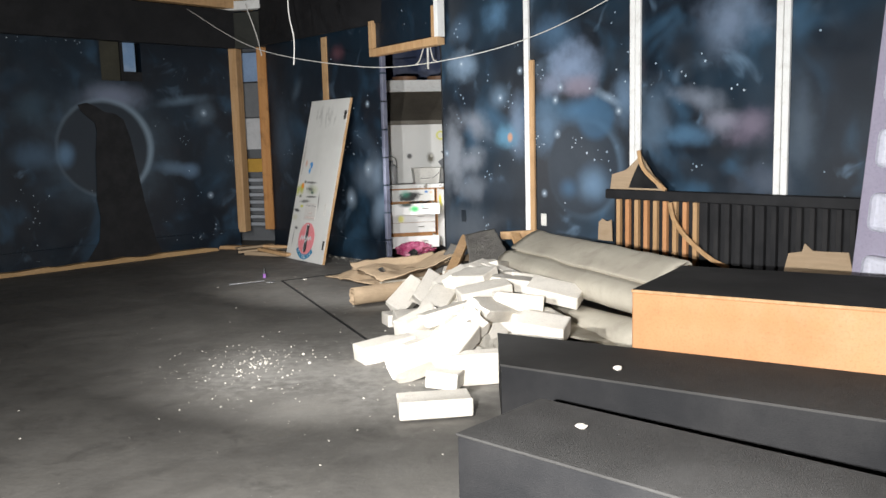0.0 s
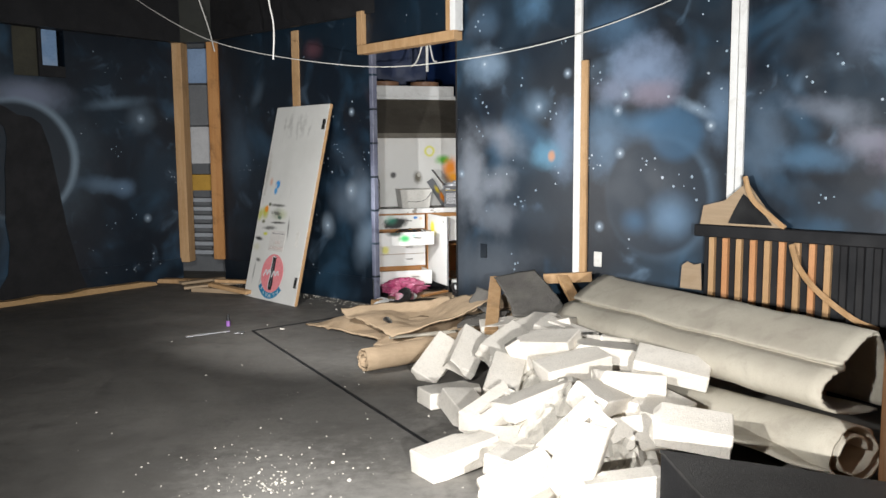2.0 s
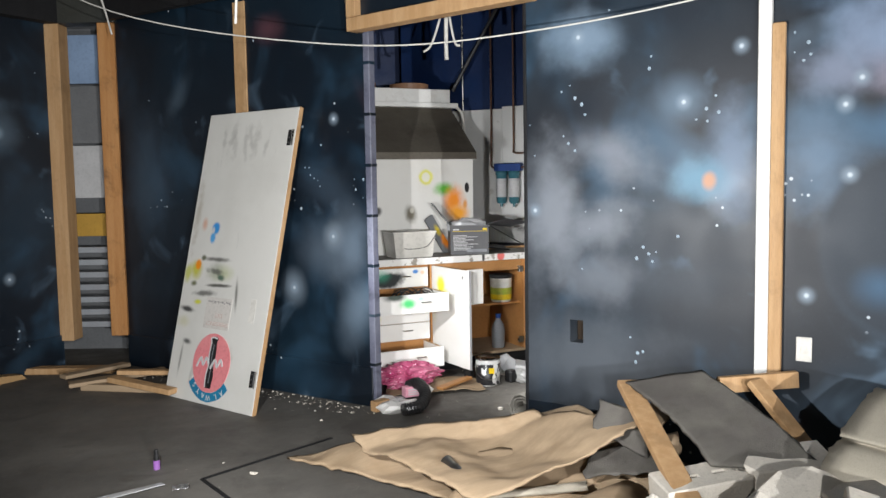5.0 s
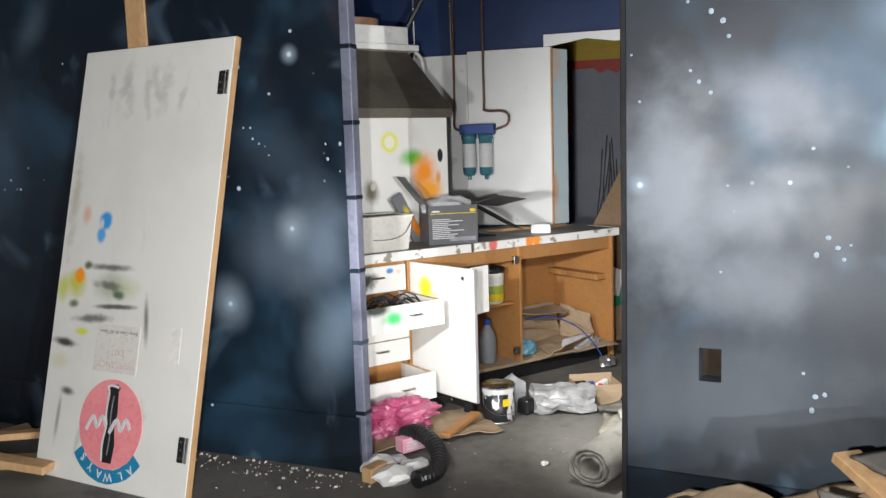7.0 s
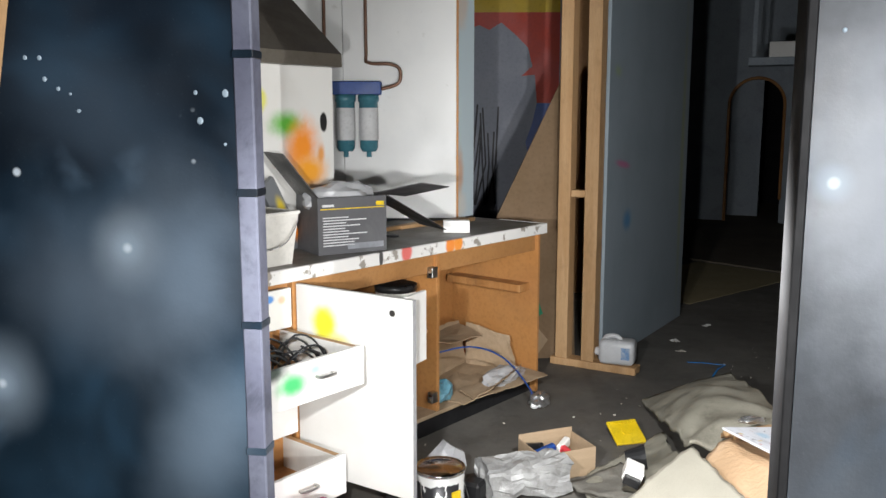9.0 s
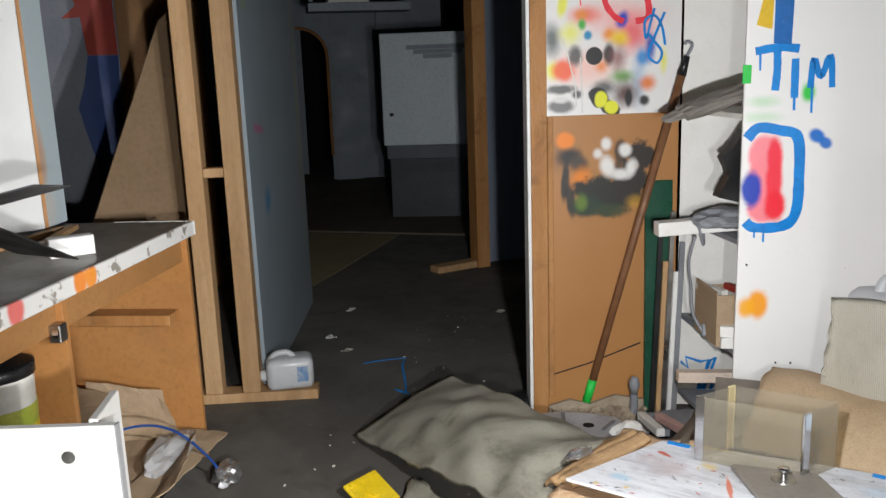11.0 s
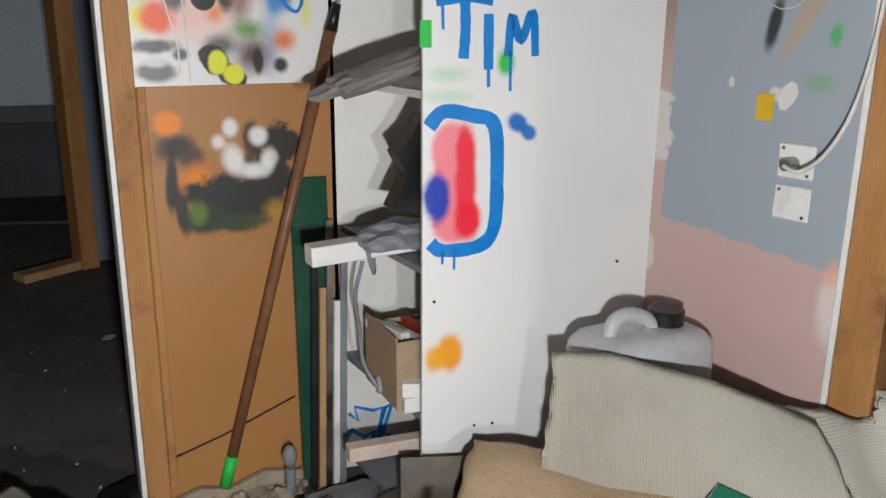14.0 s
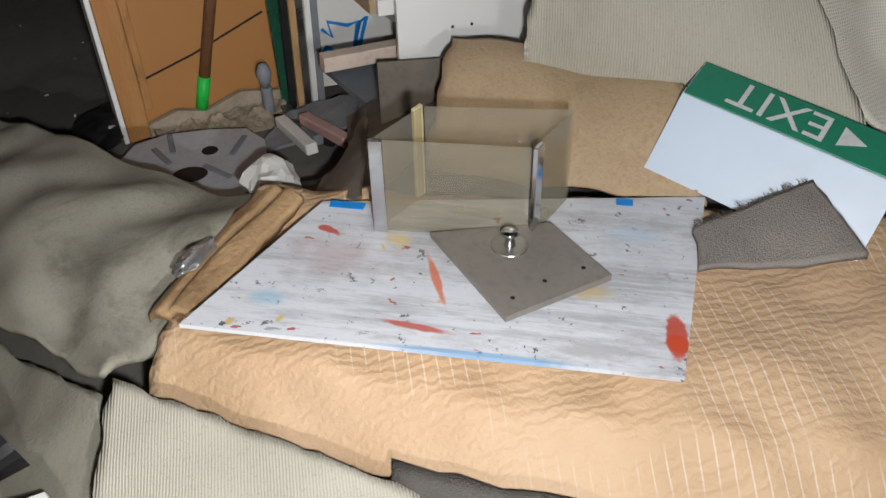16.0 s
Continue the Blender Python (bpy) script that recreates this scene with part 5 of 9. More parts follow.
def folded_carpet(name, a, b, section, material, label, seed=0):
    """A long carpet folded over on itself: a section of (side, height) drawn out from a to b in plan."""
    bm, rings = B(), []
    a, b = Vector((*a, 0)), Vector((*b, 0))
    d = (b - a).normalized()
    side = Vector((d.y, -d.x, 0))
    pts = bend([(x, 0, z) for x, z in section], 5)
    for j in range(25):
        v = j / 24
        ring = []
        for i, p in enumerate(pts):
            q = a.lerp(b, v) + side * p.x + Vector((0, 0, p.z))
            w = noise.noise_vector(q * 2.2 + Vector((seed, 0, 0))) * 0.018 + noise.noise_vector(q * 6 + Vector((0, seed, 0))) * 0.006
            edge = d * 0.012 * noise.noise(Vector((i * 0.9, seed, 0))) if j in (0, 24) else Vector()
            ring.append(bm.verts.new(q + w + edge + Vector((0, 0, -0.05 * v * p.z))))
        rings.append(ring)
    for p, q in zip(rings, rings[1:]):
        for i in range(len(pts) - 1):
            bm.faces.new((p[i], p[i + 1], q[i + 1], q[i]))
    ob = solid(name, bm, material, label, "carpet", smooth=True)
    ob.modifiers.new("thick", "SOLIDIFY").thickness = 0.014
    return ob


folded_carpet("folded_carpet", (0.87, 7.44), (1.67, 5.58), [(-0.12, 0.26), (-0.10, 0.47), (-0.01, 0.66), (0.09, 0.655), (0.22, 0.585), (0.29, 0.535), (0.275, 0.515), (0.34, 0.505), (0.42, 0.45), (0.43, 0.37), (0.36, 0.31), (0.2, 0.28), (0.0, 0.26)], CARPET, "big beige carpet folded over on itself, lying on the rubble", 2)
roll("carpet_roll", (0.92, 6.45, 0.12), (1.36, 5.25, 0.16), 0.16, 0.20, 2, 0.8, CARPET, "smaller roll of beige carpet beside the stage")
roll("cardboard_roll", (-0.84, 7.56, 0.10), (0.05, 7.95, 0.13), 0.105, 0.11, 2, 0.9, CARDBOARD, "short roll of brown cardboard")
roll("carpet_roll", (0.13, 9.57, 0.10), (0.62, 9.80, 0.12), 0.115, 0.13, 3, 0.85, CARPET_DULL, "rolled beige carpet standing out behind the mural wall")
solid("carpet_sheet", sheet(B(), (0.45, 5.9, 0.22), (1.2, 5.2, 0.10), (1.5, 5.6, 0.12), (0.8, 6.5, 0.20), 0.012, 18, 14, 0.03, 2.5, 3), CARPET, "loose beige carpet sheet beside the stage", "carpet", smooth=True)
solid("underlay_sheet", sheet(B(), (-1.34, 9.32, 0.03), (-0.35, 8.0, 0.05), (0.48, 8.28, 0.42), (0.04, 8.84, 0.27), 0.012, 60, 50, 0.05, 2.6, 7, 0.02, lambda u, v: (0, 0, 0.07 * math.sin(u * 7 + v * 4) * v * (1 - v) * 3 - 0.05 * math.sin(v * 3.14))), CARDBOARD, "crumpled tan cardboard underlay in front of the opening", "underlay", smooth=True)
solid("underlay_sheet", sheet(B(), (-0.75, 8.2, 0.06), (0.25, 7.85, 0.18), (0.42, 8.2, 0.30), (-0.45, 8.62, 0.16), 0.012, 30, 18, 0.05, 3.2, 12, 0.03), CARDBOARD, "crumpled tan underlay folded over the first sheet", "underlay", smooth=True)
solid("underlay_sheet", sheet(B(), (-1.02, 9.02, 0.15), (-0.62, 8.06, 0.12), (0.20, 8.10, 0.40), (-0.12, 8.70, 0.28), 0.010, 50, 40, 0.03, 3.4, 21, 0.02, lambda u, v: (0, 0, 0.05 * math.sin(v * 6.5 + 2.2 * u) * (0.3 + u * (1 - u) * 3) + 0.05 * max(0.0, 0.12 - u) / 0.12)), CARDBOARD, "buckled tan cardboard underlay lying over another sheet", "underlay", smooth=True)
solid("underlay_sheet", sheet(B(), (-0.12, 8.84, 0.22), (0.02, 8.16, 0.34), (0.24, 8.22, 0.47), (0.12, 8.68, 0.31), 0.010, 30, 24, 0.02, 4.0, 25, 0.016, lambda u, v: (0, 0, 0.045 * math.sin(u * 5 + v * 2))), CARDBOARD, "tan cardboard underlay folded up against the plank", "underlay", smooth=True)
roll("folded_edge", (-0.62, 8.20, 0.11), (-0.12, 8.04, 0.17), 0.03, 0.045, 2, 0.5, CARPET, "folded pale rim of the tan underlay")
solid("mesh_scrap", sheet(B(), (-0.12, 8.06, 0.20), (0.22, 7.88, 0.27), (0.30, 8.08, 0.33), (-0.02, 8.22, 0.27), 0.008, 18, 12, 0.02, 4, 14, 0.02), CARPET_GREY, "grey meshed carpet scrap on the underlay", "carpet", smooth=True)
solid("carpet_flap", sheet(B(), (0.22, 8.33, 0.545), (0.24, 7.62, 0.37), (0.62, 7.36, 0.36), (0.50, 8.12, 0.625), 0.014, 30, 24, 0.012, 4.0, 5, 0.012, lambda u, v: (0, 0, 0.035 * math.sin(u * 3.1) * (1 - 0.4 * v))), CARPET_GREY, "dark grey carpet flap draped over upright planks", "carpet", smooth=True)
solid("carpet_flap", sheet(B(), (0.0, 8.25, 0.36), (0.16, 8.0, 0.28), (0.22, 8.12, 0.44), (0.08, 8.32, 0.47), 0.012, 14, 12, 0.02, 3.0, 8, 0.015), CARPET_GREY, "dark grey carpet offcut behind the plank", "carpet", smooth=True)
def plank(name, a, b, w, h, label, group):
    """A sawn plank from a to b, its broad face turned up."""
    a, b = Vector(a), Vector(b)
    L = (b - a).length
    m = Matrix.Translation(a) @ (b - a).to_track_quat("X", "Z").to_matrix().to_4x4()
    return solid(name, bx(0, L, -w / 2, w / 2, -h, 0, 0.003), WOOD, label, "plank", m, group)


plank("sloping_plank", (0.05, 7.46, 0.30), (0.24, 8.36, 0.545), 0.095, 0.035, "pine plank sloping up under the carpet flap", "planks in the heap")
plank("sloping_plank", (0.84, 7.52, 0.17), (0.69, 7.98, 0.60), 0.09, 0.03, "short pine plank propped behind the carpet flap", "planks in the heap")
solid("cross_plank", bx(0, 0.37, -0.018, 0.018, -0.075, 0, 0.003), WOOD, "pine plank lying across the heap", "plank", along((0.56, 8.08), (0.92, 8.0), 0.595) @ pose(0, 0, 0, 0, -3, 0), "planks in the heap")
can = thing("spray_can", look((-0.60, 8.32, 0.15), (-0.56, 8.15, 0.11)), "bare metal spray can lying on the cardboard", "can")
part("body", cyl(B(), 0.033, 0, 0.17, seg=20), STEEL, can, smooth=True)
part("shoulder", cyl(B(), 0.033, 0.17, 0.19, 0.018, seg=20), CHROME, can)
part("base_ring", cyl(B(), 0.034, -0.006, 0.004, seg=20), CHROME, can)
# glass shard and vial on the floor
solid("clear_strip", sheet(B(), (-2.32, 8.95, 0.012), (-1.98, 9.1, 0.016), (-1.96, 9.06, 0.016), (-2.3, 8.9, 0.012), 0.004, 8, 3, 0.008, 4, 2), CLEAR_PLASTIC, "bent clear plastic strip lying on the floor", "strip")
sp = thing("purple_lighter", pose(-2.02, 9.36, 0.0), "small purple and black lighter standing on the floor", "lighter")
part("body", cyl(B(), 0.018, 0, 0.05, seg=12), surface("purple_plastic", (0.25, 0.10, 0.35), (0.3, 0.14, 0.4), 0.3), sp)
part("cap", cyl(B(), 0.016, 0.05, 0.11, 0.010, seg=12), NEARBLACK, sp)
solid("foil_scrap", sheet(B(), (-1.92, 8.98, 0.01), (-1.84, 9.0, 0.012), (-1.84, 9.04, 0.012), (-1.92, 9.03, 0.01), 0.003, 6, 5, 0.012, 30, 4), FOIL, "scrap of foil lying on the floor", "scrap")

# torn cords hanging in the kitchen opening
tc = thing("hanging_cord_bundle", pose(-0.12, 10.3, 2.80), "torn white cords hanging in the kitchen opening", "cord")
for i, (dx, dz) in enumerate(((0.0, 0.30), (0.06, 0.22), (-0.10, 0.26))):
    part("torn_cord", tube(B(), bend([(0, 0, 0), (dx * 0.3, 0, -0.14), (dx, 0.01, -0.25 - dz * 0.4), (dx * 1.6, 0, -0.10 - dz * 1.2)], 5), 0.008 if i else 0.014, 6), CABLE_WHITE, tc, "", True)
# crumbs along the foot of the mural
rnd = random.Random(11)
bm = B()
for i in range(260):
    u = rnd.uniform(0.3, LB + 0.1)
    p = FB @ Vector((u, -0.03 - abs(rnd.gauss(0, 0.10)), 0))
    s = rnd.choice((0.002, 0.003, 0.005, 0.008))
    bmesh.ops.create_icosphere(bm, subdivisions=1, radius=s, matrix=pose(p.x, p.y, s * 0.5, rnd.uniform(0, 90), 0, rnd.uniform(0, 360)) @ Matrix.Diagonal((1.4, 1, 0.6, 1)))
solid("wall_crumbs", bm, RUBBLE_DUST, "pale crumbs along the foot of the mural wall", "rubble", kind="stuff")
solid("jamb_foot_block", bx(-0.06, 0.06, -0.03, 0.03, 0, 0.07, 0.004), WOOD, "bare timber block at the foot of the jamb", "block", pose(-0.66, 10.14, 0, 0, 0, 30))
solid("carpet_sheet", sheet(B(), (0.58, 9.72, 0.20), (0.98, 9.92, 0.14), (1.05, 10.40, 0.06), (0.78, 10.46, 0.03), 0.014, 22, 26, 0.04, 4.0, 19, 0.015), CARPET_DULL, "grey-beige crumpled carpet behind the roll", "carpet", smooth=True)
wb2 = thing("white_bracket_box", pose(0.80, 10.16, 0.15, 20, 0, 35), "small white metal box lying on the crumpled carpet", "box")
part("body", bx(-0.05, 0.05, -0.035, 0.035, 0, 0.05, 0.003), WHITE, wb2)
part("clip", bx(-0.085, -0.0505, -0.03, 0.03, 0.0, 0.03, 0.003), NEARBLACK, wb2, "black clip")
solid("black_cup", cyl(B(), 0.03, 0, 0.08, 0.05, seg=18), NEARBLACK, "black plastic cup lying on the crumpled carpet", "cup", pose(0.95, 10.30, 0.14, 80, 0, 40))


# ---- kitchen things ----
def slab(bm, plan, z0, z1):
    """A plan outline between two heights."""
    a = [bm.verts.new((x, y, z0)) for x, y in plan]
    b = [bm.verts.new((x, y, z1)) for x, y in plan]
    bm.faces.new(a[::-1])
    bm.faces.new(b)
    for i in range(len(a)):
        j = (i + 1) % len(a)
        bm.faces.new((a[i], a[j], b[j], b[i]))
    return bm


def spin(bm, profile, seg=24, m=None):
    """A turned body from (radius, height) pairs."""
    rings = [[bm.verts.new(((m or Matrix()) @ Vector((r * math.cos(2 * math.pi * k / seg), r * math.sin(2 * math.pi * k / seg), z)))) for k in range(seg)] for r, z in profile]
    for a, b in zip(rings, rings[1:]):
        for k in range(seg):
            bm.faces.new((a[k], a[(k + 1) % seg], b[(k + 1) % seg], b[k]))
    bm.faces.new(rings[0][::-1])
    bm.faces.new(rings[-1])
    return bm


def crumple(radius, stretch, seed, rough=0.35, sub=3, freq=3.0):
    bm = B()
    bmesh.ops.create_icosphere(bm, subdivisions=sub, radius=radius)
    for v in bm.verts:
        n = noise.noise(v.co * freq / radius * 0.5 + Vector((seed * 5.1, 0, 0)))
        v.co *= 1 + rough * n + rough * 0.5 * noise.noise(v.co * freq * 1.6 / radius + Vector((seed, 7, 0)))
        v.co = Vector((v.co.x * stretch[0], v.co.y * stretch[1], v.co.z * stretch[2]))
    return bm


# bench top and cabinets
wt = thing("worktop", KF, "long kitchen worktop with grey top and chipped white edge", "worktop")
part("top", bx(-0.75, 1.97, 0.004, 0.72, 0.876, 0.92, 0.003), surface("grey_worktop", (0.15, 0.14, 0.125), (0.20, 0.185, 0.165), 0.5, 0, 3, 50, 0.1, None, (0.09, 0.08, 0.07), 0.5), wt)
k = Nodes("chipped_white_edge")
k.c = rgb((0.76, 0.75, 0.72))
k.mix(k.ramp(k.noise(14, 8), 0.57, 0.62, 0, 0.9), (0.25, 0.22, 0.18))
for u, c in ((1.16, (0.85, 0.25, 0.02)), (1.22, (0.85, 0.28, 0.02)), (0.86, (0.75, 0.15, 0.13)), (0.70, (0.03, 0.03, 0.03))):
    k.spot(u, 0.9, 0.04 if u > 0.8 else 0.015, 0.05, c, 0.4, 0.95)
part("front_edge", bx(-0.75, 1.97, -0.012, 0.0035, 0.868, 0.921, 0.003), k.finish(0.45, 0, 0.3, k.noise(14, 8)), wt, "white edge strip, chipped and paint-marked")
part("end_edge", bx(1.9705, 1.985, -0.012, 0.30, 0.868, 0.921, 0.003), WHITE_PAINT, wt)

cab = thing("base_cabinet", KF, "open kitchen base cabinet, tan inside, doors missing", "cabinet")
part("side", bx(0.235, 0.253, 0.01, 0.60, 0.10, 0.866, 0.001), MELAMINE_TAN, cab)
part("divider", bx(1.075, 1.095, 0.0, 0.60, 0.12, 0.866, 0.001), MELAMINE_TAN, cab)
part("side", bx(1.915, 1.935, 0.0, 0.60, 0.0, 0.866, 0.001), MELAMINE_TAN, cab)
part("back", bx(0.254, 1.914, 0.585, 0.60, 0.12, 0.866), MELAMINE_TAN, cab)
part("bottom", bx(0.254, 1.914, 0.0, 0.584, 0.10, 0.119, 0.001), CARDBOARD, cab, "dusty bottom board")
part("shelf", bx(0.254, 1.074, 0.05, 0.584, 0.49, 0.507, 0.001), MELAMINE_TAN, cab)
part("kickboard", bx(0.25, 1.914, 0.04, 0.055, 0.0, 0.099), BLACK, cab, "black kickboard")
part("runner", bx(1.82, 1.914, 0.05, 0.55, 0.56, 0.60, 0.002), WOOD_DARK, cab)
part("top_rail", bx(0.254, 1.914, 0.02, 0.04, 0.78, 0.866), HARDBOARD, cab)
for x, z in ((1.06, 0.76), (1.06, 0.17)):
    hg = part("hinge", bx(x - 0.03, x + 0.01, -0.012, 0.02, z, z + 0.05, 0.003), STEEL, cab, "steel cabinet hinge")
    part("cup", cyl(B(), 0.017, -0.018, 0.0, seg=12, m=pose(x - 0.02, -0.01, z + 0.025, 90)), CHROME, hg)

# drawer unit with sprayed fronts
def front_mat(name, spots):
    k = Nodes(name)
    k.c = rgb((0.78, 0.77, 0.74))
    k.mix(k.ramp(k.noise(3, 6), 0.45, 0.7, 0, 0.4), (0.68, 0.66, 0.61))
    for s in spots:
        k.spot(*s)
    return k.finish(0.4, 0, 0.03, k.noise(50), 0.4, 0.08)


du = thing("drawer_unit", KF, "white kitchen drawer unit with two drawers pulled out, spray-painted", "drawers")
part("carcass", bx(-0.42, 0.22, 0.02, 0.58, 0.10, 0.866, 0.001), MELAMINE_TAN, du)
part("filler", bx(-0.75, -0.43, 0.0, 0.02, 0.0, 0.866, 0.001), front_mat("sprayed_filler", [(-0.5, 0.68, 0.05, 0.08, (0.02, 0.45, 0.55), 0.7, 0.8)]), du)
FRONTS = [(0.70, 0.85, 0.0, [(-0.14, 0.76, 0.19, 0.075, (0.012, 0.016, 0.016), 0.5, 0.98, -8, 0.5), (-0.18, 0.80, 0.10, 0.08, (0.05, 0.4, 0.25), 0.9, 0.5), (0.10, 0.82, 0.03, 0.02, (0.01, 0.2, 0.6), 0.5, 0.9), (0.16, 0.81, 0.025, 0.02, (0.8, 0.5, 0.3), 0.7, 0.8)]),
          (0.555, 0.695, -0.38, [(-0.12, 0.63, 0.09, 0.06, (0.03, 0.45, 0.12), 0.8, 0.95), (-0.22, 0.69, 0.13, 0.05, (0.02, 0.04, 0.03), 0.7, 0.95), (-0.02, 0.66, 0.05, 0.03, (0.2, 0.6, 0.4), 0.9, 0.7)]),
          (0.425, 0.55, -0.02, [(-0.25, 0.47, 0.06, 0.07, (0.75, 0.70, 0.10), 0.7, 0.8)]),
          (0.29, 0.42, -0.02, []),
          (0.12, 0.27, -0.28, [(0.0, 0.2, 0.1, 0.05, (0.55, 0.5, 0.42), 0.9, 0.4)])]
for i, (z0, z1, y, spots) in enumerate(FRONTS):
    fr = part("drawer", bx(-0.41, 0.205, y - 0.018, y, z0, z1, 0.002), front_mat("sprayed_front_%s" % "abcde"[i], spots), du)
    part("handle", tube(B(), bend([(-0.02, y - 0.02, (z0 + z1) / 2 + 0.01), (-0.015, y - 0.045, (z0 + z1) / 2 + 0.012), (0.045, y - 0.045, (z0 + z1) / 2 + 0.012), (0.05, y - 0.02, (z0 + z1) / 2 + 0.01)], 4), 0.005, 6), STEEL, fr)
    if y < -0.1:
        part("tray_side", bx(-0.395, -0.38, y + 0.001, 0.1, z0 + 0.02, z1 - 0.025), WHITE, fr)
        part("tray_side", bx(0.175, 0.19, y + 0.001, 0.1, z0 + 0.02, z1 - 0.005), WHITE, fr)
        part("tray_floor", bx(-0.379, 0.174, y + 0.001, 0.1, z0 + 0.015, z0 + 0.025), HARDBOARD, fr)
        part("raw_rim", bx(0.174, 0.192, y + 0.001, 0.1, z1 - 0.0045, z1 - 0.002), WOOD, fr)
rnd = random.Random(3)
for i in range(5):
    c = Vector((-0.12 + 0.05 * i, -0.25 + 0.03 * (i % 3), 0.615))
    loop = [c + Vector((0.09 * math.cos(a * 0.7 + i), 0.08 * math.sin(a * 0.7 + i), 0.05 + 0.045 * math.sin(a * 1.3 + i * 2))) for a in range(13)]
    solid("loose_cable", tube(B(), bend([tuple(p) for p in loop], 3), 0.004, 5), NEARBLACK, "black cable tangled in the open drawer", "cable", KF, "cables in the drawer", smooth=True)

# open cabinet door beside the drawers
dm = along((-0.05, 11.10), (0.09, 10.62))
cd = thing("cabinet_door", dm, "white cabinet door standing wide open, spray-spotted", "door")
part("leaf", bx(0, 0.545, -0.009, 0.009, 0.12, 0.856, 0.002), front_mat("sprayed_cabinet_door", [(0.14, 0.72, 0.08, 0.085, (0.85, 0.78, 0.02), 0.6, 0.97), (0.2, 0.66, 0.09, 0.05, (0.8, 0.7, 0.1), 0.9, 0.7), (0.02, 0.5, 0.08, 0.15, (0.75, 0.68, 0.45), 0.9, 0.4)]), cd)
part("edge_band", bx(0.5455, 0.548, -0.009, 0.009, 0.12, 0.856), surface("grey_edge_band", (0.35, 0.35, 0.36), (0.3, 0.3, 0.31), 0.5), cd)
part("knob_hole", cyl(B(), 0.012, 0, 0.003, seg=14, m=pose(0.46, -0.009, 0.80, 90)), STEEL, cd)
part("inner_panel", bx(0, 0.14, -0.008, 0.008, 0.60, 0.86, 0.002), WHITE, cd, "", False, pose(0.50, 0.012, 0, 0, 0, 96))

# hood, duct box and splashback
k = Nodes("sprayed_splashback")
k.c = rgb((0.74, 0.73, 0.69))
k.mix(k.ramp(k.noise(2.0, 6), 0.45, 0.7, 0, 0.5), (0.63, 0.61, 0.56))
for s in ((0.38, 1.55, 0.075, 0.075, (0.70, 0.68, 0.08), 0.35, 0.85), (0.38, 1.55, 0.045, 0.048, (0.74, 0.73, 0.66), 0.4, 0.9), (0.55, 1.45, 0.13, 0.08, (0.10, 0.42, 0.03), 0.8, 0.97), (0.63, 1.36, 0.13, 0.17, (0.88, 0.27, 0.01), 0.8, 0.97, 20),
          (0.68, 1.24, 0.14, 0.11, (0.90, 0.36, 0.01), 0.8, 0.95), (0.24, 1.25, 0.07, 0.10, (0.12, 0.10, 0.06), 0.8, 0.9, -15), (0.25, 1.28, 0.025, 0.03, (0.6, 0.58, 0.5), 0.6, 0.8), (-0.05, 1.28, 0.05, 0.05, (0.03, 0.03, 0.03), 0.7, 0.9), (0.76, 1.46, 0.025, 0.05, (0.02, 0.02, 0.02), 0.3, 1.0), (0.74, 1.32, 0.03, 0.06, (0.75, 0.3, 0.05), 0.8, 0.9)):
    k.spot(*s)
SPLASH = k.finish(0.42, 0, 0.05, k.noise(40), 0.4, 0.1)
hood = thing("range_hood", KF, "dark greasy range hood above a white sprayed splashback", "range hood")
part("splashback", bx(-0.95, 0.82, 0.39, 0.42, 0.921, 1.70, 0.003), SPLASH, hood, "white splashback sprayed yellow, green and orange")
part("side_panel", bx(0.801, 0.82, 0.421, 1.1, 0.921, 1.70, 0.002), WHITE, hood)
bm = B()
prof = [(0.34, 1.70), (0.34, 1.755), (0.86, 2.18), (1.15, 2.18), (1.15, 1.70)]
ra = [bm.verts.new((-0.95, y, z)) for y, z in prof]
rb = [bm.verts.new((0.83, y, z)) for y, z in prof]
bm.faces.new(ra)
bm.faces.new(rb[::-1])
for i in range(5):
    bm.faces.new((ra[i], rb[i], rb[(i + 1) % 5], ra[(i + 1) % 5]))
part("canopy", bm, HOOD, hood)
part("duct_box", bx(-0.95, 0.80, 0.78, 1.2, 2.19, 2.32, 0.004), WHITE_PAINT, hood, "white duct box")
part("duct_box_lip", bx(-0.95, 0.86, 0.74, 1.2, 2.16, 2.20, 0.004), WHITE_PAINT, hood)
for x in (0.0, 0.5):
    part("duct_ring", spin(B(), [(0.17, 2.32), (0.175, 2.375), (0.15, 2.38), (0.14, 2.33)], 28, pose(x, 1.0, 0)), surface("brown_ring", (0.25, 0.13, 0.07), (0.3, 0.17, 0.1), 0.6) if x == 0 else bpy.data.materials["brown_ring"], hood, "brown duct collar")
part("conduit", tube(B(), bend([(0.80, 0.86, 2.2), (0.92, 0.86, 2.16), (0.97, 0.86, 2.02), (0.96, 0.88, 1.5), (0.97, 0.9, 0.95)], 6), 0.014, 8), CABLE_WHITE, hood, smooth=True)
for x, y in ((0.62, 12.5), (0.85, 12.35)):
    solid("ceiling_rod", tube(B(), [(x, y, 3.54), (x, y, 2.1)], 0.008, 6), STEEL, "thin steel rod hanging from the ceiling", "rod", group="ceiling rods")
solid("ceiling_strut", tube(B(), [(0.9, 12.05, 3.2), (0.45, 12.25, 2.34)], 0.018, 6), NEARBLACK, "dark diagonal strut above the hood", "strut")

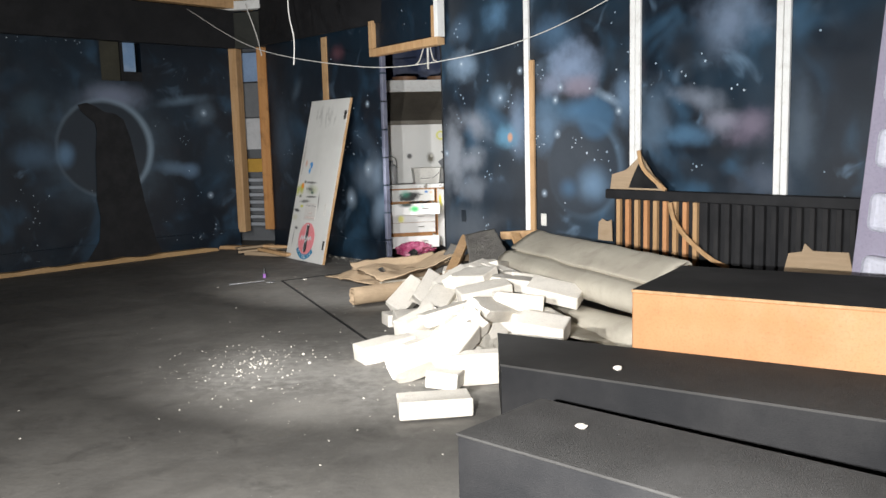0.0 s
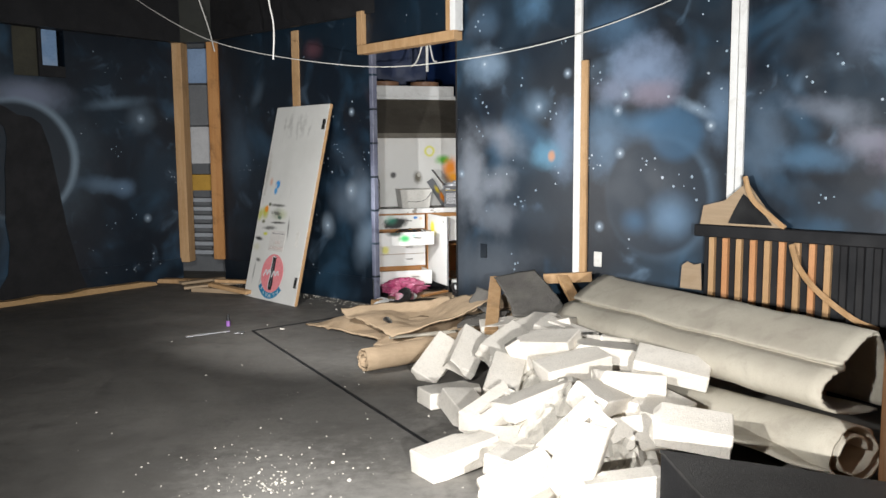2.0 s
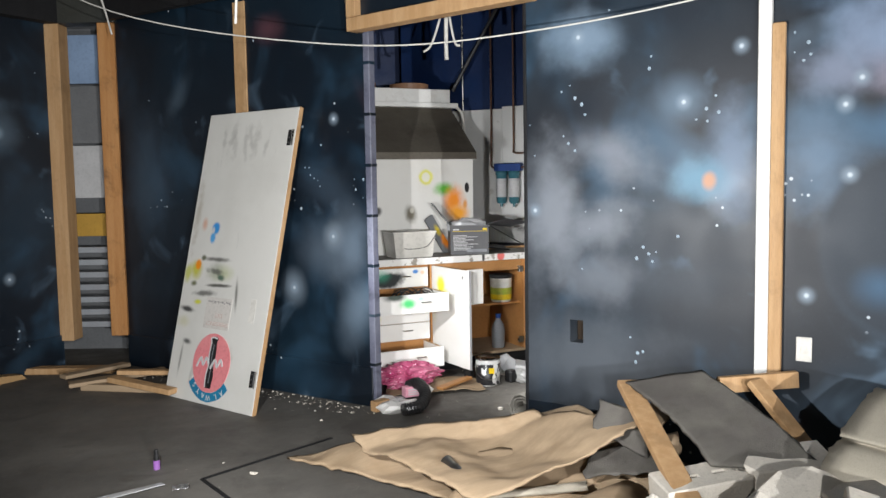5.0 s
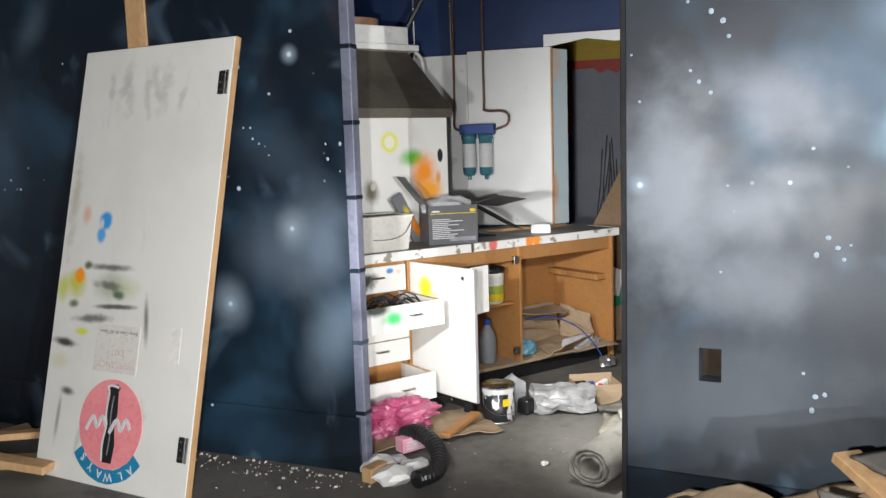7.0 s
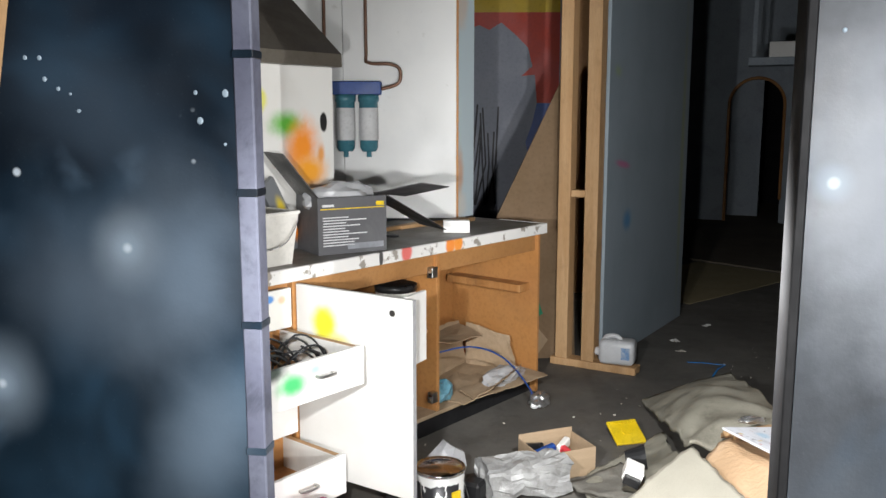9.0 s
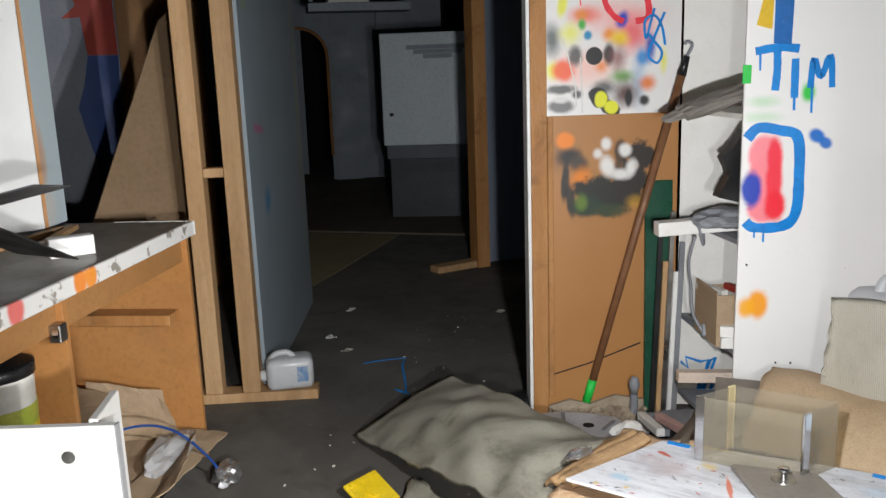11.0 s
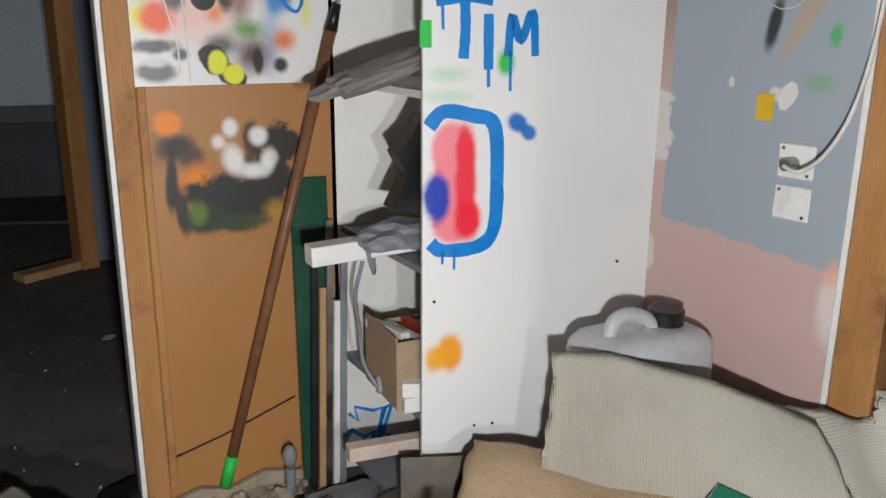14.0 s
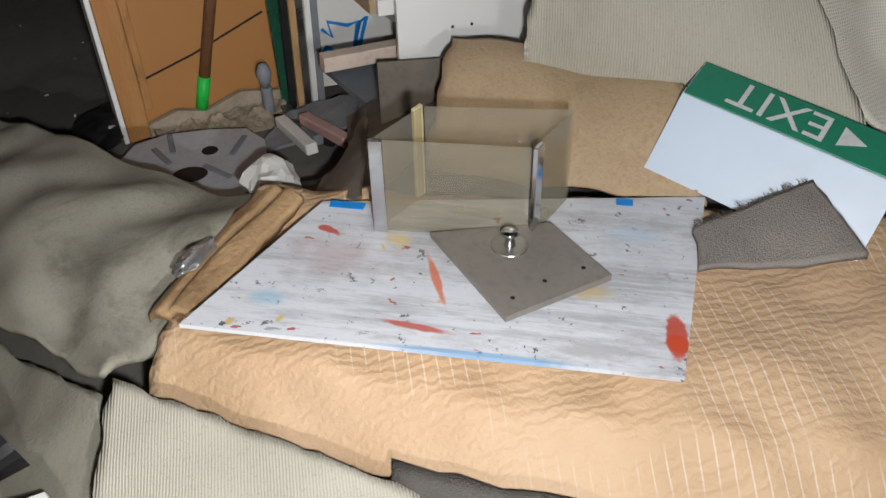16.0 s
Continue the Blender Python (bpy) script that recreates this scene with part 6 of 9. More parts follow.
# water filter on the white wall
PF = along(PW1, PW2)
wf = thing("water_filter", PF @ pose(0.36, -0.09, 0), "twin blue water filter with brown pipes on the white wall", "water filter")
part("bracket", bx(-0.13, 0.13, 0.0, 0.088, 1.60, 1.67, 0.004), BLUE_PLASTIC, wf, "dark blue bracket")
for x in (-0.062, 0.062):
    hs = part("housing", spin(B(), [(0.038, 1.30), (0.048, 1.32), (0.05, 1.56), (0.056, 1.565), (0.056, 1.60)], 20, pose(x, 0.02, 0)), TEAL_PLASTIC, wf, "teal filter housing", True)
    part("label", spin(B(), [(0.0505, 1.36), (0.0512, 1.361), (0.0512, 1.53), (0.0505, 1.531)], 20, pose(x, 0.02, 0)), PRINT_WHITE, hs, "white printed label", True)
    part("drain", cyl(B(), 0.014, 1.27, 1.30, seg=10, m=pose(x, 0.02, 0)), TEAL_PLASTIC, hs)
part("pipe", tube(B(), bend([(-0.13, 0.03, 1.63), (-0.17, 0.03, 1.66), (-0.17, 0.04, 1.8), (-0.17, 0.05, 2.4), (-0.17, 0.05, 3.5)], 6), 0.009, 8), COPPER, wf, smooth=True)
part("pipe", tube(B(), bend([(0.13, 0.03, 1.63), (0.22, 0.03, 1.66), (0.23, 0.03, 1.73), (0.18, 0.03, 1.76), (0.06, 0.04, 1.77), (0.05, 0.05, 1.85), (0.05, 0.05, 2.4), (0.05, 0.05, 3.5)], 6), 0.009, 8), COPPER, wf, smooth=True)

# printed carton on the bench with open flaps
BXM = KF @ pose(0.475, 0.125, 0.921, 0, 0, -20)
ct = thing("printed_carton", BXM, "dark grey printed carton standing open on the worktop", "carton")
part("front", bx(0, 0.31, 0, 0.004, 0, 0.235), LABEL_GREY, ct)
part("back", bx(0, 0.31, 0.236, 0.24, 0, 0.235), LABEL_GREY, ct)
part("side", bx(0, 0.004, 0.0045, 0.2355, 0, 0.235), LABEL_GREY, ct)
part("side", bx(0.306, 0.31, 0.0045, 0.2355, 0, 0.235), LABEL_GREY, ct)
part("flap", bx(0, 0.25, 0, 0.004, 0, 0.23), LABEL_GREY, ct, "", False, pose(0.31, 0.1, 0.235, 75, 0, 0) @ pose(0, 0, 0, 0, 32, 0))
part("flap", bx(-0.23, 0, 0.0, 0.235, 0, 0.004), NEARBLACK, ct, "", False, pose(0.0, 0.0, 0.235, 0, 52, 0))
part("flap", bx(0.0, 0.34, 0.0, 0.235, 0, 0.004), NEARBLACK, ct, "", False, pose(0.31, 0.0, 0.235, 0, 30, 0))
part("yellow_line", bx(0.012, 0.298, -0.002, -0.0005, 0.186, 0.190), YELLOW, ct)
part("brand_block", bx(0.262, 0.298, -0.002, -0.0005, 0.195, 0.212), YELLOW, ct, "small yellow logo block")
part("print_bar", bx(0.02, 0.07, -0.002, -0.0005, 0.197, 0.207), PRINT_WHITE, ct)
rnd = random.Random(8)
for i in range(11):
    part("print_bar", bx(0.022, 0.05 + rnd.uniform(0.06, 0.17), -0.002, -0.0005, 0.150 - i * 0.0115, 0.1545 - i * 0.0115), PRINT_WHITE, ct)
part("print_table", bx(0.13, 0.295, -0.002, -0.0005, 0.018, 0.042), GREY_PLASTIC, ct)
solid("plastic_wrap", crumple(0.10, (1.5, 0.9, 0.7), 2), CLEAR_PLASTIC, "crumpled clear plastic wrap in the open carton", "plastic wrap", BXM @ pose(0.14, 0.12, 0.22))

tub = thing("white_tub", KF @ pose(0.13, 0.17, 0.921), "white rectangular plastic tub on the worktop", "tub")
bm = B()
for s, z0, z1 in ((1.0, 0, 0.2),):
    bmesh.ops.create_cube(bm, size=1, matrix=pose(0, 0, 0.1) @ Matrix.Diagonal((0.36, 0.24, 0.2, 1)))
for v in bm.verts:
    f = 0.86 if v.co.z < 0.1 else 1.0
    v.co.x, v.co.y = v.co.x * f, v.co.y * f
bmesh.ops.delete(bm, geom=[f for f in bm.faces if f.calc_center_median().z > 0.19], context="FACES")
t = part("body", bm, surface("cream_plastic", (0.62, 0.60, 0.55), (0.56, 0.54, 0.49), 0.4), tub)
t.modifiers.new("thick", "SOLIDIFY").thickness = 0.004
part("rim", tube(B(), [(-0.18, -0.12, 0.2), (0.18, -0.12, 0.2), (0.18, 0.12, 0.2), (-0.18, 0.12, 0.2), (-0.18, -0.12, 0.2)], 0.007, 6), CABLE_WHITE, tub)
part("wire_handle", tube(B(), bend([(0.17, -0.128, 0.17), (0.10, -0.135, 0.09), (0.0, -0.135, 0.07), (-0.1, -0.135, 0.075)], 5), 0.003, 5), CHROME, tub)
cn = thing("clear_canister", KF @ pose(-0.34, 0.20, 0.921), "clear plastic canister with a wire handle on the worktop", "canister")
part("body", spin(B(), [(0.085, 0.0), (0.09, 0.01), (0.09, 0.22), (0.06, 0.26), (0.035, 0.27), (0.035, 0.29)], 24), CLEAR_PLASTIC, cn, "", True)
part("cap", cyl(B(), 0.04, 0.29, 0.315, seg=18), GREY_PLASTIC, cn, "grey cap")
part("wire_handle", tube(B(), bend([(-0.09, 0, 0.2), (-0.075, 0, 0.33), (0.0, 0, 0.37), (0.075, 0, 0.33), (0.09, 0, 0.2)], 5), 0.004, 6), NEARBLACK, cn)
k = Nodes("sprayed_bracket")
k.c = rgb((0.20, 0.21, 0.22))
for s in ((0.03, 0.10, 0.05, 0.10, (0.85, 0.25, 0.01), 0.6, 0.95), (0.01, 0.22, 0.03, 0.08, (0.80, 0.60, 0.03), 0.8, 0.9)):
    k.spot(*s)
solid("grey_bracket", bx(-0.04, 0.04, -0.012, 0.012, 0, 0.36, 0.002), k.finish(0.45, 0.2), "grey metal bracket sprayed orange, propped behind the carton", "bracket", KF @ pose(0.56, 0.36, 0.925, 8, -34, 0))
solid("white_module", bx(0, 0.13, 0, 0.05, 0, 0.06, 0.003), WHITE, "small white metal box on the worktop", "box", KF @ pose(1.335, 0.175, 0.921, 0, 0, -50))
for i, (x, y, L, r) in enumerate(((0.80, 0.38, 0.7, 6), (1.30, 0.42, 0.5, -3), (1.45, 0.28, 0.4, 12))):
    solid("timber_strip", bx(0, L, 0, 0.03, 0, 0.018, 0.002), WOOD, "thin pine strip lying on the worktop", "strip", KF @ pose(x, y, 0.921, 0, 0, r), "strips on the worktop")
# flat dark panel behind the carton, not known to be a tray
solid("dark_panel", bx(0, 0.32, 0, 0.2, 0, 0.012, 0.002), NEARBLACK, "dark flat panel lying on the worktop", "tray", KF @ pose(0.78, 0.30, 0.96, 6, 8, -10))

# paint tub, bottle and rubbish in the cabinet
pt = thing("paint_tub", KF @ pose(0.93, 0.12, 0.508), "plastic paint tub with green and yellow label on the cabinet shelf", "paint tub")
part("body", spin(B(), [(0.075, 0), (0.085, 0.01), (0.092, 0.19), (0.092, 0.2)], 28), CABLE_WHITE, pt, "", True)
part("label", spin(B(), [(0.0860, 0.02), (0.0866, 0.021), (0.0915, 0.12), (0.0912, 0.121)], 28), surface("lime_label", (0.35, 0.42, 0.05), (0.45, 0.45, 0.08), 0.5, 0, 30), pt, "lime green label", True)
part("label_band", spin(B(), [(0.0872, 0.022), (0.0878, 0.023), (0.0896, 0.065), (0.089, 0.066)], 28), YELLOW, pt, "orange-yellow band", True)
part("lid", spin(B(), [(0.097, 0.2), (0.098, 0.228), (0.09, 0.23)], 28), NEARBLACK, pt, "black lid", True)
bt = thing("oil_bottle", KF @ pose(0.90, 0.12, 0.12), "grey plastic oil bottle with a blue cap", "bottle")
part("body", spin(B(), [(0.048, 0), (0.055, 0.01), (0.055, 0.16), (0.045, 0.2), (0.022, 0.235), (0.02, 0.25)], 16), GREY_PLASTIC, bt, "", True)
part("cap", cyl(B(), 0.023, 0.25, 0.285, seg=14), BLUE_PLASTIC, bt, "blue cap")
tcn = thing("torn_carton", KF @ pose(1.50, 0.16, 0.12, 0, 0, 8), "torn brown carton lying in the open cabinet", "carton")
for nm, c, sd in (("bottom", ((-0.30, -0.16, 0.01), (0.28, -0.18, 0.01), (0.27, 0.16, 0.015), (-0.28, 0.16, 0.01)), 1), ("back", ((-0.28, 0.15, 0.01), (0.28, 0.16, 0.01), (0.26, 0.20, 0.25), (-0.26, 0.20, 0.28)), 2),
                  ("side", ((0.27, -0.16, 0.01), (0.28, 0.16, 0.01), (0.31, 0.18, 0.24), (0.30, -0.10, 0.20)), 3), ("front_flap", ((-0.26, -0.17, 0.01), (0.10, -0.17, 0.01), (0.12, -0.26, 0.11), (-0.22, -0.28, 0.09)), 4), ("top_flap", ((-0.24, 0.19, 0.26), (0.25, 0.19, 0.24), (0.22, 0.02, 0.21), (-0.16, 0.0, 0.25)), 5)):
    part(nm, sheet(B(), *c, 0.005, 10, 8, 0.010, 7, sd, 0.014), CARDBOARD, tcn)
solid("flat_card", sheet(B(), (1.28, -0.06, 0.14), (1.86, -0.12, 0.13), (1.84, 0.04, 0.15), (1.32, 0.06, 0.15), 0.005, 12, 6, 0.008, 6, 9, 0.016), CARDBOARD, "flattened brown card at the cabinet foot", "card", KF)
solid("blue_cable", tube(B(), bend([(1.12, 0.1, 0.36), (1.35, 0.02, 0.37), (1.55, -0.04, 0.28), (1.66, -0.12, 0.12), (1.68, -0.15, 0.03)], 6), 0.0045, 6), BLUE_PLASTIC, "blue cable hanging out of the cabinet", "cable", KF, smooth=True)
solid("foil_crumple", crumple(0.06, (1, 0.8, 0.7), 5, 0.5), FOIL, "crumpled foil hanging at the cabinet foot", "foil", KF @ pose(1.70, -0.16, 0.045))
solid("blue_rag", crumple(0.07, (1.2, 0.8, 0.9), 8), surface("pale_blue_plastic", (0.10, 0.26, 0.33), (0.13, 0.3, 0.38), 0.3), "pale blue plastic bag in the cabinet", "bag", KF @ pose(1.19, 0.08, 0.175))
solid("clear_wrap", crumple(0.10, (1.6, 0.7, 0.5), 4, 0.5), CLEAR_PLASTIC, "crumpled clear wrap at the cabinet foot", "plastic wrap", KF @ pose(1.62, 0.0, 0.16))
solid("dark_bundle", crumple(0.1, (1.6, 1.0, 0.7), 9, 0.5), NEARBLACK, "dark bundle on the cabinet shelf", "bundle", KF @ pose(0.45, 0.25, 0.565))

# floor clutter of the kitchen
pc = thing("paint_can", pose(0.24, 10.60, 0), "black paint can with white drips standing on the floor", "paint can")
k = Nodes("dripped_can")
k.c = rgb((0.02, 0.02, 0.022))
k.mix(k.ramp(k.noise(16, 5, 0.6, (1, 1, 0.4)), 0.55, 0.57), (0.62, 0.62, 0.60))
zz = k.n("ShaderNodeSeparateXYZ")
k.ln(k.co, zz.inputs[0])
k.mix(k.ramp(k.mul(zz.outputs["Z"], k.mul(k.noise(18, 3), 0.05), "ADD"), 0.185, 0.19), (0.60, 0.60, 0.58))
part("body", spin(B(), [(0.088, 0.0), (0.09, 0.005), (0.09, 0.195)], 30), k.finish(0.35, 0.2), pc, "", True)
part("rim", spin(B(), [(0.092, 0.193), (0.096, 0.2), (0.092, 0.208), (0.08, 0.2)], 30), CHROME, pc, "steel rim", True)
part("base_rim", spin(B(), [(0.094, 0.0), (0.094, 0.01), (0.09, 0.012)], 30), STEEL, pc, "", True)
part("label_patch", bx(-0.02, 0.02, -0.093, -0.088, 0.10, 0.14), YELLOW, pc, "yellow label patch")
part("wire_handle", tube(B(), bend([(-0.092, 0, 0.17), (-0.10, -0.03, 0.1), (-0.05, -0.1, 0.06), (0.05, -0.1, 0.07), (0.095, -0.03, 0.12), (0.092, 0, 0.17)], 5), 0.002, 5), STEEL, pc)
solid("clear_block", crumple(0.09, (1.0, 0.8, 1.0), 11, 0.3, 2), CLEAR_PLASTIC, "lump of clear plastic film beside the paint can", "plastic film", pose(0.46, 10.82, 0.08))
bm = bx(-0.17, 0.17, -0.08, 0.08, 0, 0.13)
bmesh.ops.subdivide_edges(bm, edges=bm.edges[:], cuts=7, use_grid_fill=True)
for v in bm.verts:
    v.co += noise.noise_vector(v.co * 12 + Vector((4, 0, 0))) * 0.024 + noise.noise_vector(v.co * 34) * 0.014
solid("cast_block", bm, surface("dented_grey_casting", (0.40, 0.40, 0.39), (0.28, 0.28, 0.275), 0.5, 0.25, 9, 50, 0.5, None, (0.16, 0.15, 0.14), 0.5), "rough grey cast block lying on the floor", "block", pose(0.63, 10.55, 0.012, 0, 0, -22))
solid("black_block", bx(-0.04, 0.04, -0.04, 0.04, 0, 0.09, 0.012), NEARBLACK, "small black plastic block on the floor", "block", pose(0.43, 10.62, 0, 0, 0, 20))
solid("black_block", bx(-0.035, 0.035, -0.03, 0.03, 0, 0.10, 0.012), NEARBLACK, "small black plastic block on the floor", "block", pose(0.13, 10.73, 0, 0, 0, 40))
oc = thing("open_carton", pose(0.90, 10.62, 0, 0, 0, -18), "small open brown carton full of odds and ends", "carton")
for nm, a in (("front", (-0.13, 0.13, -0.1, -0.095, 0, 0.12)), ("back", (-0.13, 0.13, 0.095, 0.1, 0, 0.14)), ("side", (-0.13, -0.125, -0.0945, 0.0945, 0, 0.12)), ("side", (0.125, 0.13, -0.0945, 0.0945, 0, 0.12)), ("bottom", (-0.1245, 0.1245, -0.0945, 0.0945, 0, 0.01))):
    part(nm, bx(*a), CARDBOARD, oc)
for i, (x, y, mtl, c) in enumerate(((-0.05, 0.0, BLUE_PLASTIC, "blue"), (0.05, 0.03, WHITE, "white"), (0.02, -0.05, RED_SPRAY, "red"), (-0.08, 0.05, NEARBLACK, "black"))):
    solid("oddment", bx(-0.05, 0.05, -0.015, 0.015, 0, 0.04, 0.006), mtl, "small %s plastic oddment in the open carton" % c, "oddment", pose(0.90, 10.62, 0.07, 0, 0, -18) @ pose(x, y, 0, 0, 10 * i - 15, 40 * i))
solid("pink_wrap", crumple(0.145, (1.5, 0.9, 0.62), 21, 0.45, 5, 4), PINK_BAG, "crumpled magenta plastic wrap on the floor", "plastic wrap", pose(-0.36, 10.62, 0.11))
pk = thing("pink_drink_carton", pose(-0.36, 10.36, 0.06, 0, 0, 12), "pink drink carton lying on its side", "carton")
part("body", bx(-0.10, 0.08, -0.035, 0.035, -0.035, 0.035, 0.003), surface("pink_card", (0.75, 0.33, 0.42), (0.7, 0.4, 0.46), 0.5, 0, 14), pk)
part("top_fold", prism(B(), [(0.08, -0.035), (0.115, -0.004), (0.115, 0.004), (0.08, 0.035)], -0.034, 0.034), WHITE, pk)
for i in range(3):
    part("print_bar", bx(-0.08, 0.0 + 0.02 * i, -0.0375, -0.0355, -0.02 + i * 0.016, -0.012 + i * 0.016), PRINT_WHITE, pk)
hose = [(-0.40, 10.42, 0.08), (-0.36, 10.30, 0.12), (-0.36, 10.1, 0.10), (-0.43, 9.96, 0.06), (-0.55, 9.92, 0.05)]
pts = bend(hose, 14)
solid("black_hose", tube(B(), pts, [0.038 + 0.004 * (i % 2) for i in range(len(pts))], 14), NEARBLACK, "short black corrugated hose on the floor", "hose")
for i, (x, y, s) in enumerate(((-0.62, 10.22, 0.07), (-0.52, 10.25, 0.05), (-0.60, 10.05, 0.075), (-0.48, 10.12, 0.06))):
    solid("white_scrap", crumple(s, (1.2, 1, 0.6), 30 + i, 0.4, 2), WHITE if i != 1 else CLEAR_PLASTIC, "crumpled white scrap by the opening", "scrap", pose(x, y, s * 0.5), "scraps by the opening")
solid("flat_carton", sheet(B(), (-0.55, 10.45, 0.02), (0.15, 10.38, 0.02), (0.18, 10.80, 0.04), (-0.5, 10.85, 0.03), 0.006, 16, 12, 0.03, 4, 22, 0.02), CARDBOARD, "flattened brown carton on the kitchen floor", "carton")
solid("timber_offcut", bx(-0.17, 0.17, -0.03, 0.03, 0, 0.02, 0.003), WOOD_DARK, "splintered timber offcut on the kitchen floor", "offcut", pose(-0.05, 10.48, 0.05, 0, -3, 35))
yt = thing("yellow_plate", pose(1.40, 10.64, 0.035, 28, 0, -25), "yellow plastic plate propped on the floor", "plate")
part("plate", bx(-0.075, 0.075, -0.07, 0.07, -0.008, 0.008, 0.006, None, 2), YELLOW, yt)
part("boss", cyl(B(), 0.025, 0.008, 0.014, seg=16), YELLOW, yt)
for i in range(6):
    part("stud_dot", cyl(B(), 0.007, 0.008, 0.013, seg=8, m=pose(-0.055 + 0.022 * i, 0.052, 0)), YELLOW, yt)
jg = thing("milk_jug", pose(2.24, 11.36, 0.045, 0, 0, -62), "empty translucent milk jug lying on the bottom plate", "jug")
part("body", bx(-0.10, 0.11, -0.07, 0.07, 0.0, 0.145, 0.03, None, 3), PLASTIC_CLOUDY, jg, "", True)
part("neck", cyl(B(), 0.03, 0.0, 0.04, 0.022, seg=14, m=pose(-0.095, 0, 0.06, 0, -90, 0)), PLASTIC_CLOUDY, jg)
part("cap", cyl(B(), 0.024, 0.04, 0.06, seg=14, m=pose(-0.095, 0, 0.06, 0, -90, 0)), BLUE_PLASTIC, jg, "blue cap")
part("handle", tube(B(), bend([(-0.09, 0, 0.11), (-0.06, 0, 0.155), (0.0, 0, 0.16), (0.03, 0, 0.13)], 5), 0.014, 8), PLASTIC_CLOUDY, jg, "", True)
part("label", bx(0.035, 0.085, -0.0725, -0.0705, 0.04, 0.11), surface("faded_blue_print", (0.10, 0.22, 0.42), (0.34, 0.40, 0.48), 0.5, 0, 30), jg, "faded blue printed label")
for i, (x, y) in enumerate(((3.02, 11.50), (2.82, 11.32), (3.55, 11.60), (3.66, 10.68))):
    solid("paper_scrap", sheet(B(), (x, y, 0.010), (x + 0.05, y - 0.015, 0.010), (x + 0.06, y + 0.03, 0.012), (x + 0.005, y + 0.035, 0.010), 0.003, 6, 5, 0.01, 20, i), RUBBLE_DUST if i % 2 else WHITE, "torn paper scrap on the corridor floor", "scrap", group="scraps in the corridor")
solid("paint_scribble", ribbon(B(), [(0, 0), (0.06, -0.07), (0.12, -0.185), (0.02, -0.20), (-0.20, -0.29), (-0.32, -0.335), (-0.30, -0.27), (-0.35, -0.36)], 0.010, -0.001, -0.003), BLUE_PAINT, "blue spray scribble on the concrete floor", "paint mark", pose(2.695, 11.18, 0, -90, 0, 0))


# ---- partition with graffiti ----
P1, P2 = (2.24, 10.2), (2.42, 9.68)
FP = along(P1, P2)
k = Nodes("sprayed_hardboard")
k.c = rgb((0.41, 0.19, 0.058))
k.mix(k.ramp(k.noise(1.5, 5), 0.4, 0.7, 0, 0.5), (0.34, 0.145, 0.04))
for s in ((0.1, 1.084, 0.099, 0.086, (0.2, 0.1, 0.05), 0.95, 0.7), (0.107, 1.148, 0.047, 0.045, (0.85, 0.24, 0.02), 0.5, 0.97), (0.125, 1.084, 0.072, 0.047, (0.02, 0.02, 0.02), 0.7, 0.97), (0.161, 1.052, 0.053, 0.054, (0.05, 0.04, 0.03), 0.7, 0.95), (0.107, 0.983, 0.022, 0.113, (0.02, 0.02, 0.02), 0.5, 0.97, 4), (0.128, 0.909, 0.026, 0.090, (0.02, 0.02, 0.02), 0.5, 0.95, -6), (0.171, 0.994, 0.062, 0.069, (0.75, 0.22, 0.01), 0.8, 0.95), (0.268, 0.925, 0.146, 0.090, (0.018, 0.02, 0.014), 0.35, 1.0, 8, 0.7), (0.36, 0.978, 0.087, 0.113, (0.022, 0.018, 0.014), 0.3, 1.0, 20, 0.8), (0.411, 1.079, 0.060, 0.074, (0.025, 0.018, 0.013), 0.3, 1.0, -20, 0.9), (0.329, 1.095, 0.032, 0.065, (0.05, 0.03, 0.02), 0.5, 0.9), (0.191, 0.883, 0.082, 0.057, (0.015, 0.035, 0.02), 0.5, 1.0), (0.171, 0.899, 0.039, 0.049, (0.12, 0.2, 0.02), 0.8, 0.9), (0.288, 0.862, 0.105, 0.036, (0.03, 0.05, 0.02), 0.6, 0.9), (0.39, 0.893, 0.057, 0.043, (0.45, 0.25, 0.02), 0.9, 0.7)):
    k.spot(*s)
for s in ((0.276, 1.042, 0.041, 0.062, (0.78, 0.77, 0.74), 0.7, 0.97, -15), (0.329, 1.008, 0.060, 0.034, (0.78, 0.77, 0.74), 0.7, 0.97), (0.372, 1.033, 0.032, 0.053, (0.78, 0.77, 0.74), 0.7, 0.97, 15), (0.324, 1.047, 0.028, 0.026, (0.08, 0.05, 0.03), 0.8, 0.9), (0.27, 1.13, 0.030, 0.038, (0.78, 0.77, 0.74), 0.7, 0.97), (0.348, 1.103, 0.035, 0.036, (0.78, 0.77, 0.74), 0.65, 0.97), (0.237, 1.093, 0.028, 0.031, (0.78, 0.77, 0.74), 0.8, 0.9), (0.39, 1.042, 0.020, 0.028, (0.6, 0.58, 0.55), 0.8, 0.7)):
    k.spot(*s)
SPRAYED_HB = k.finish(0.5, 0, 0.04, k.noise(60))
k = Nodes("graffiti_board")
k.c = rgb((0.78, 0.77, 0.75))
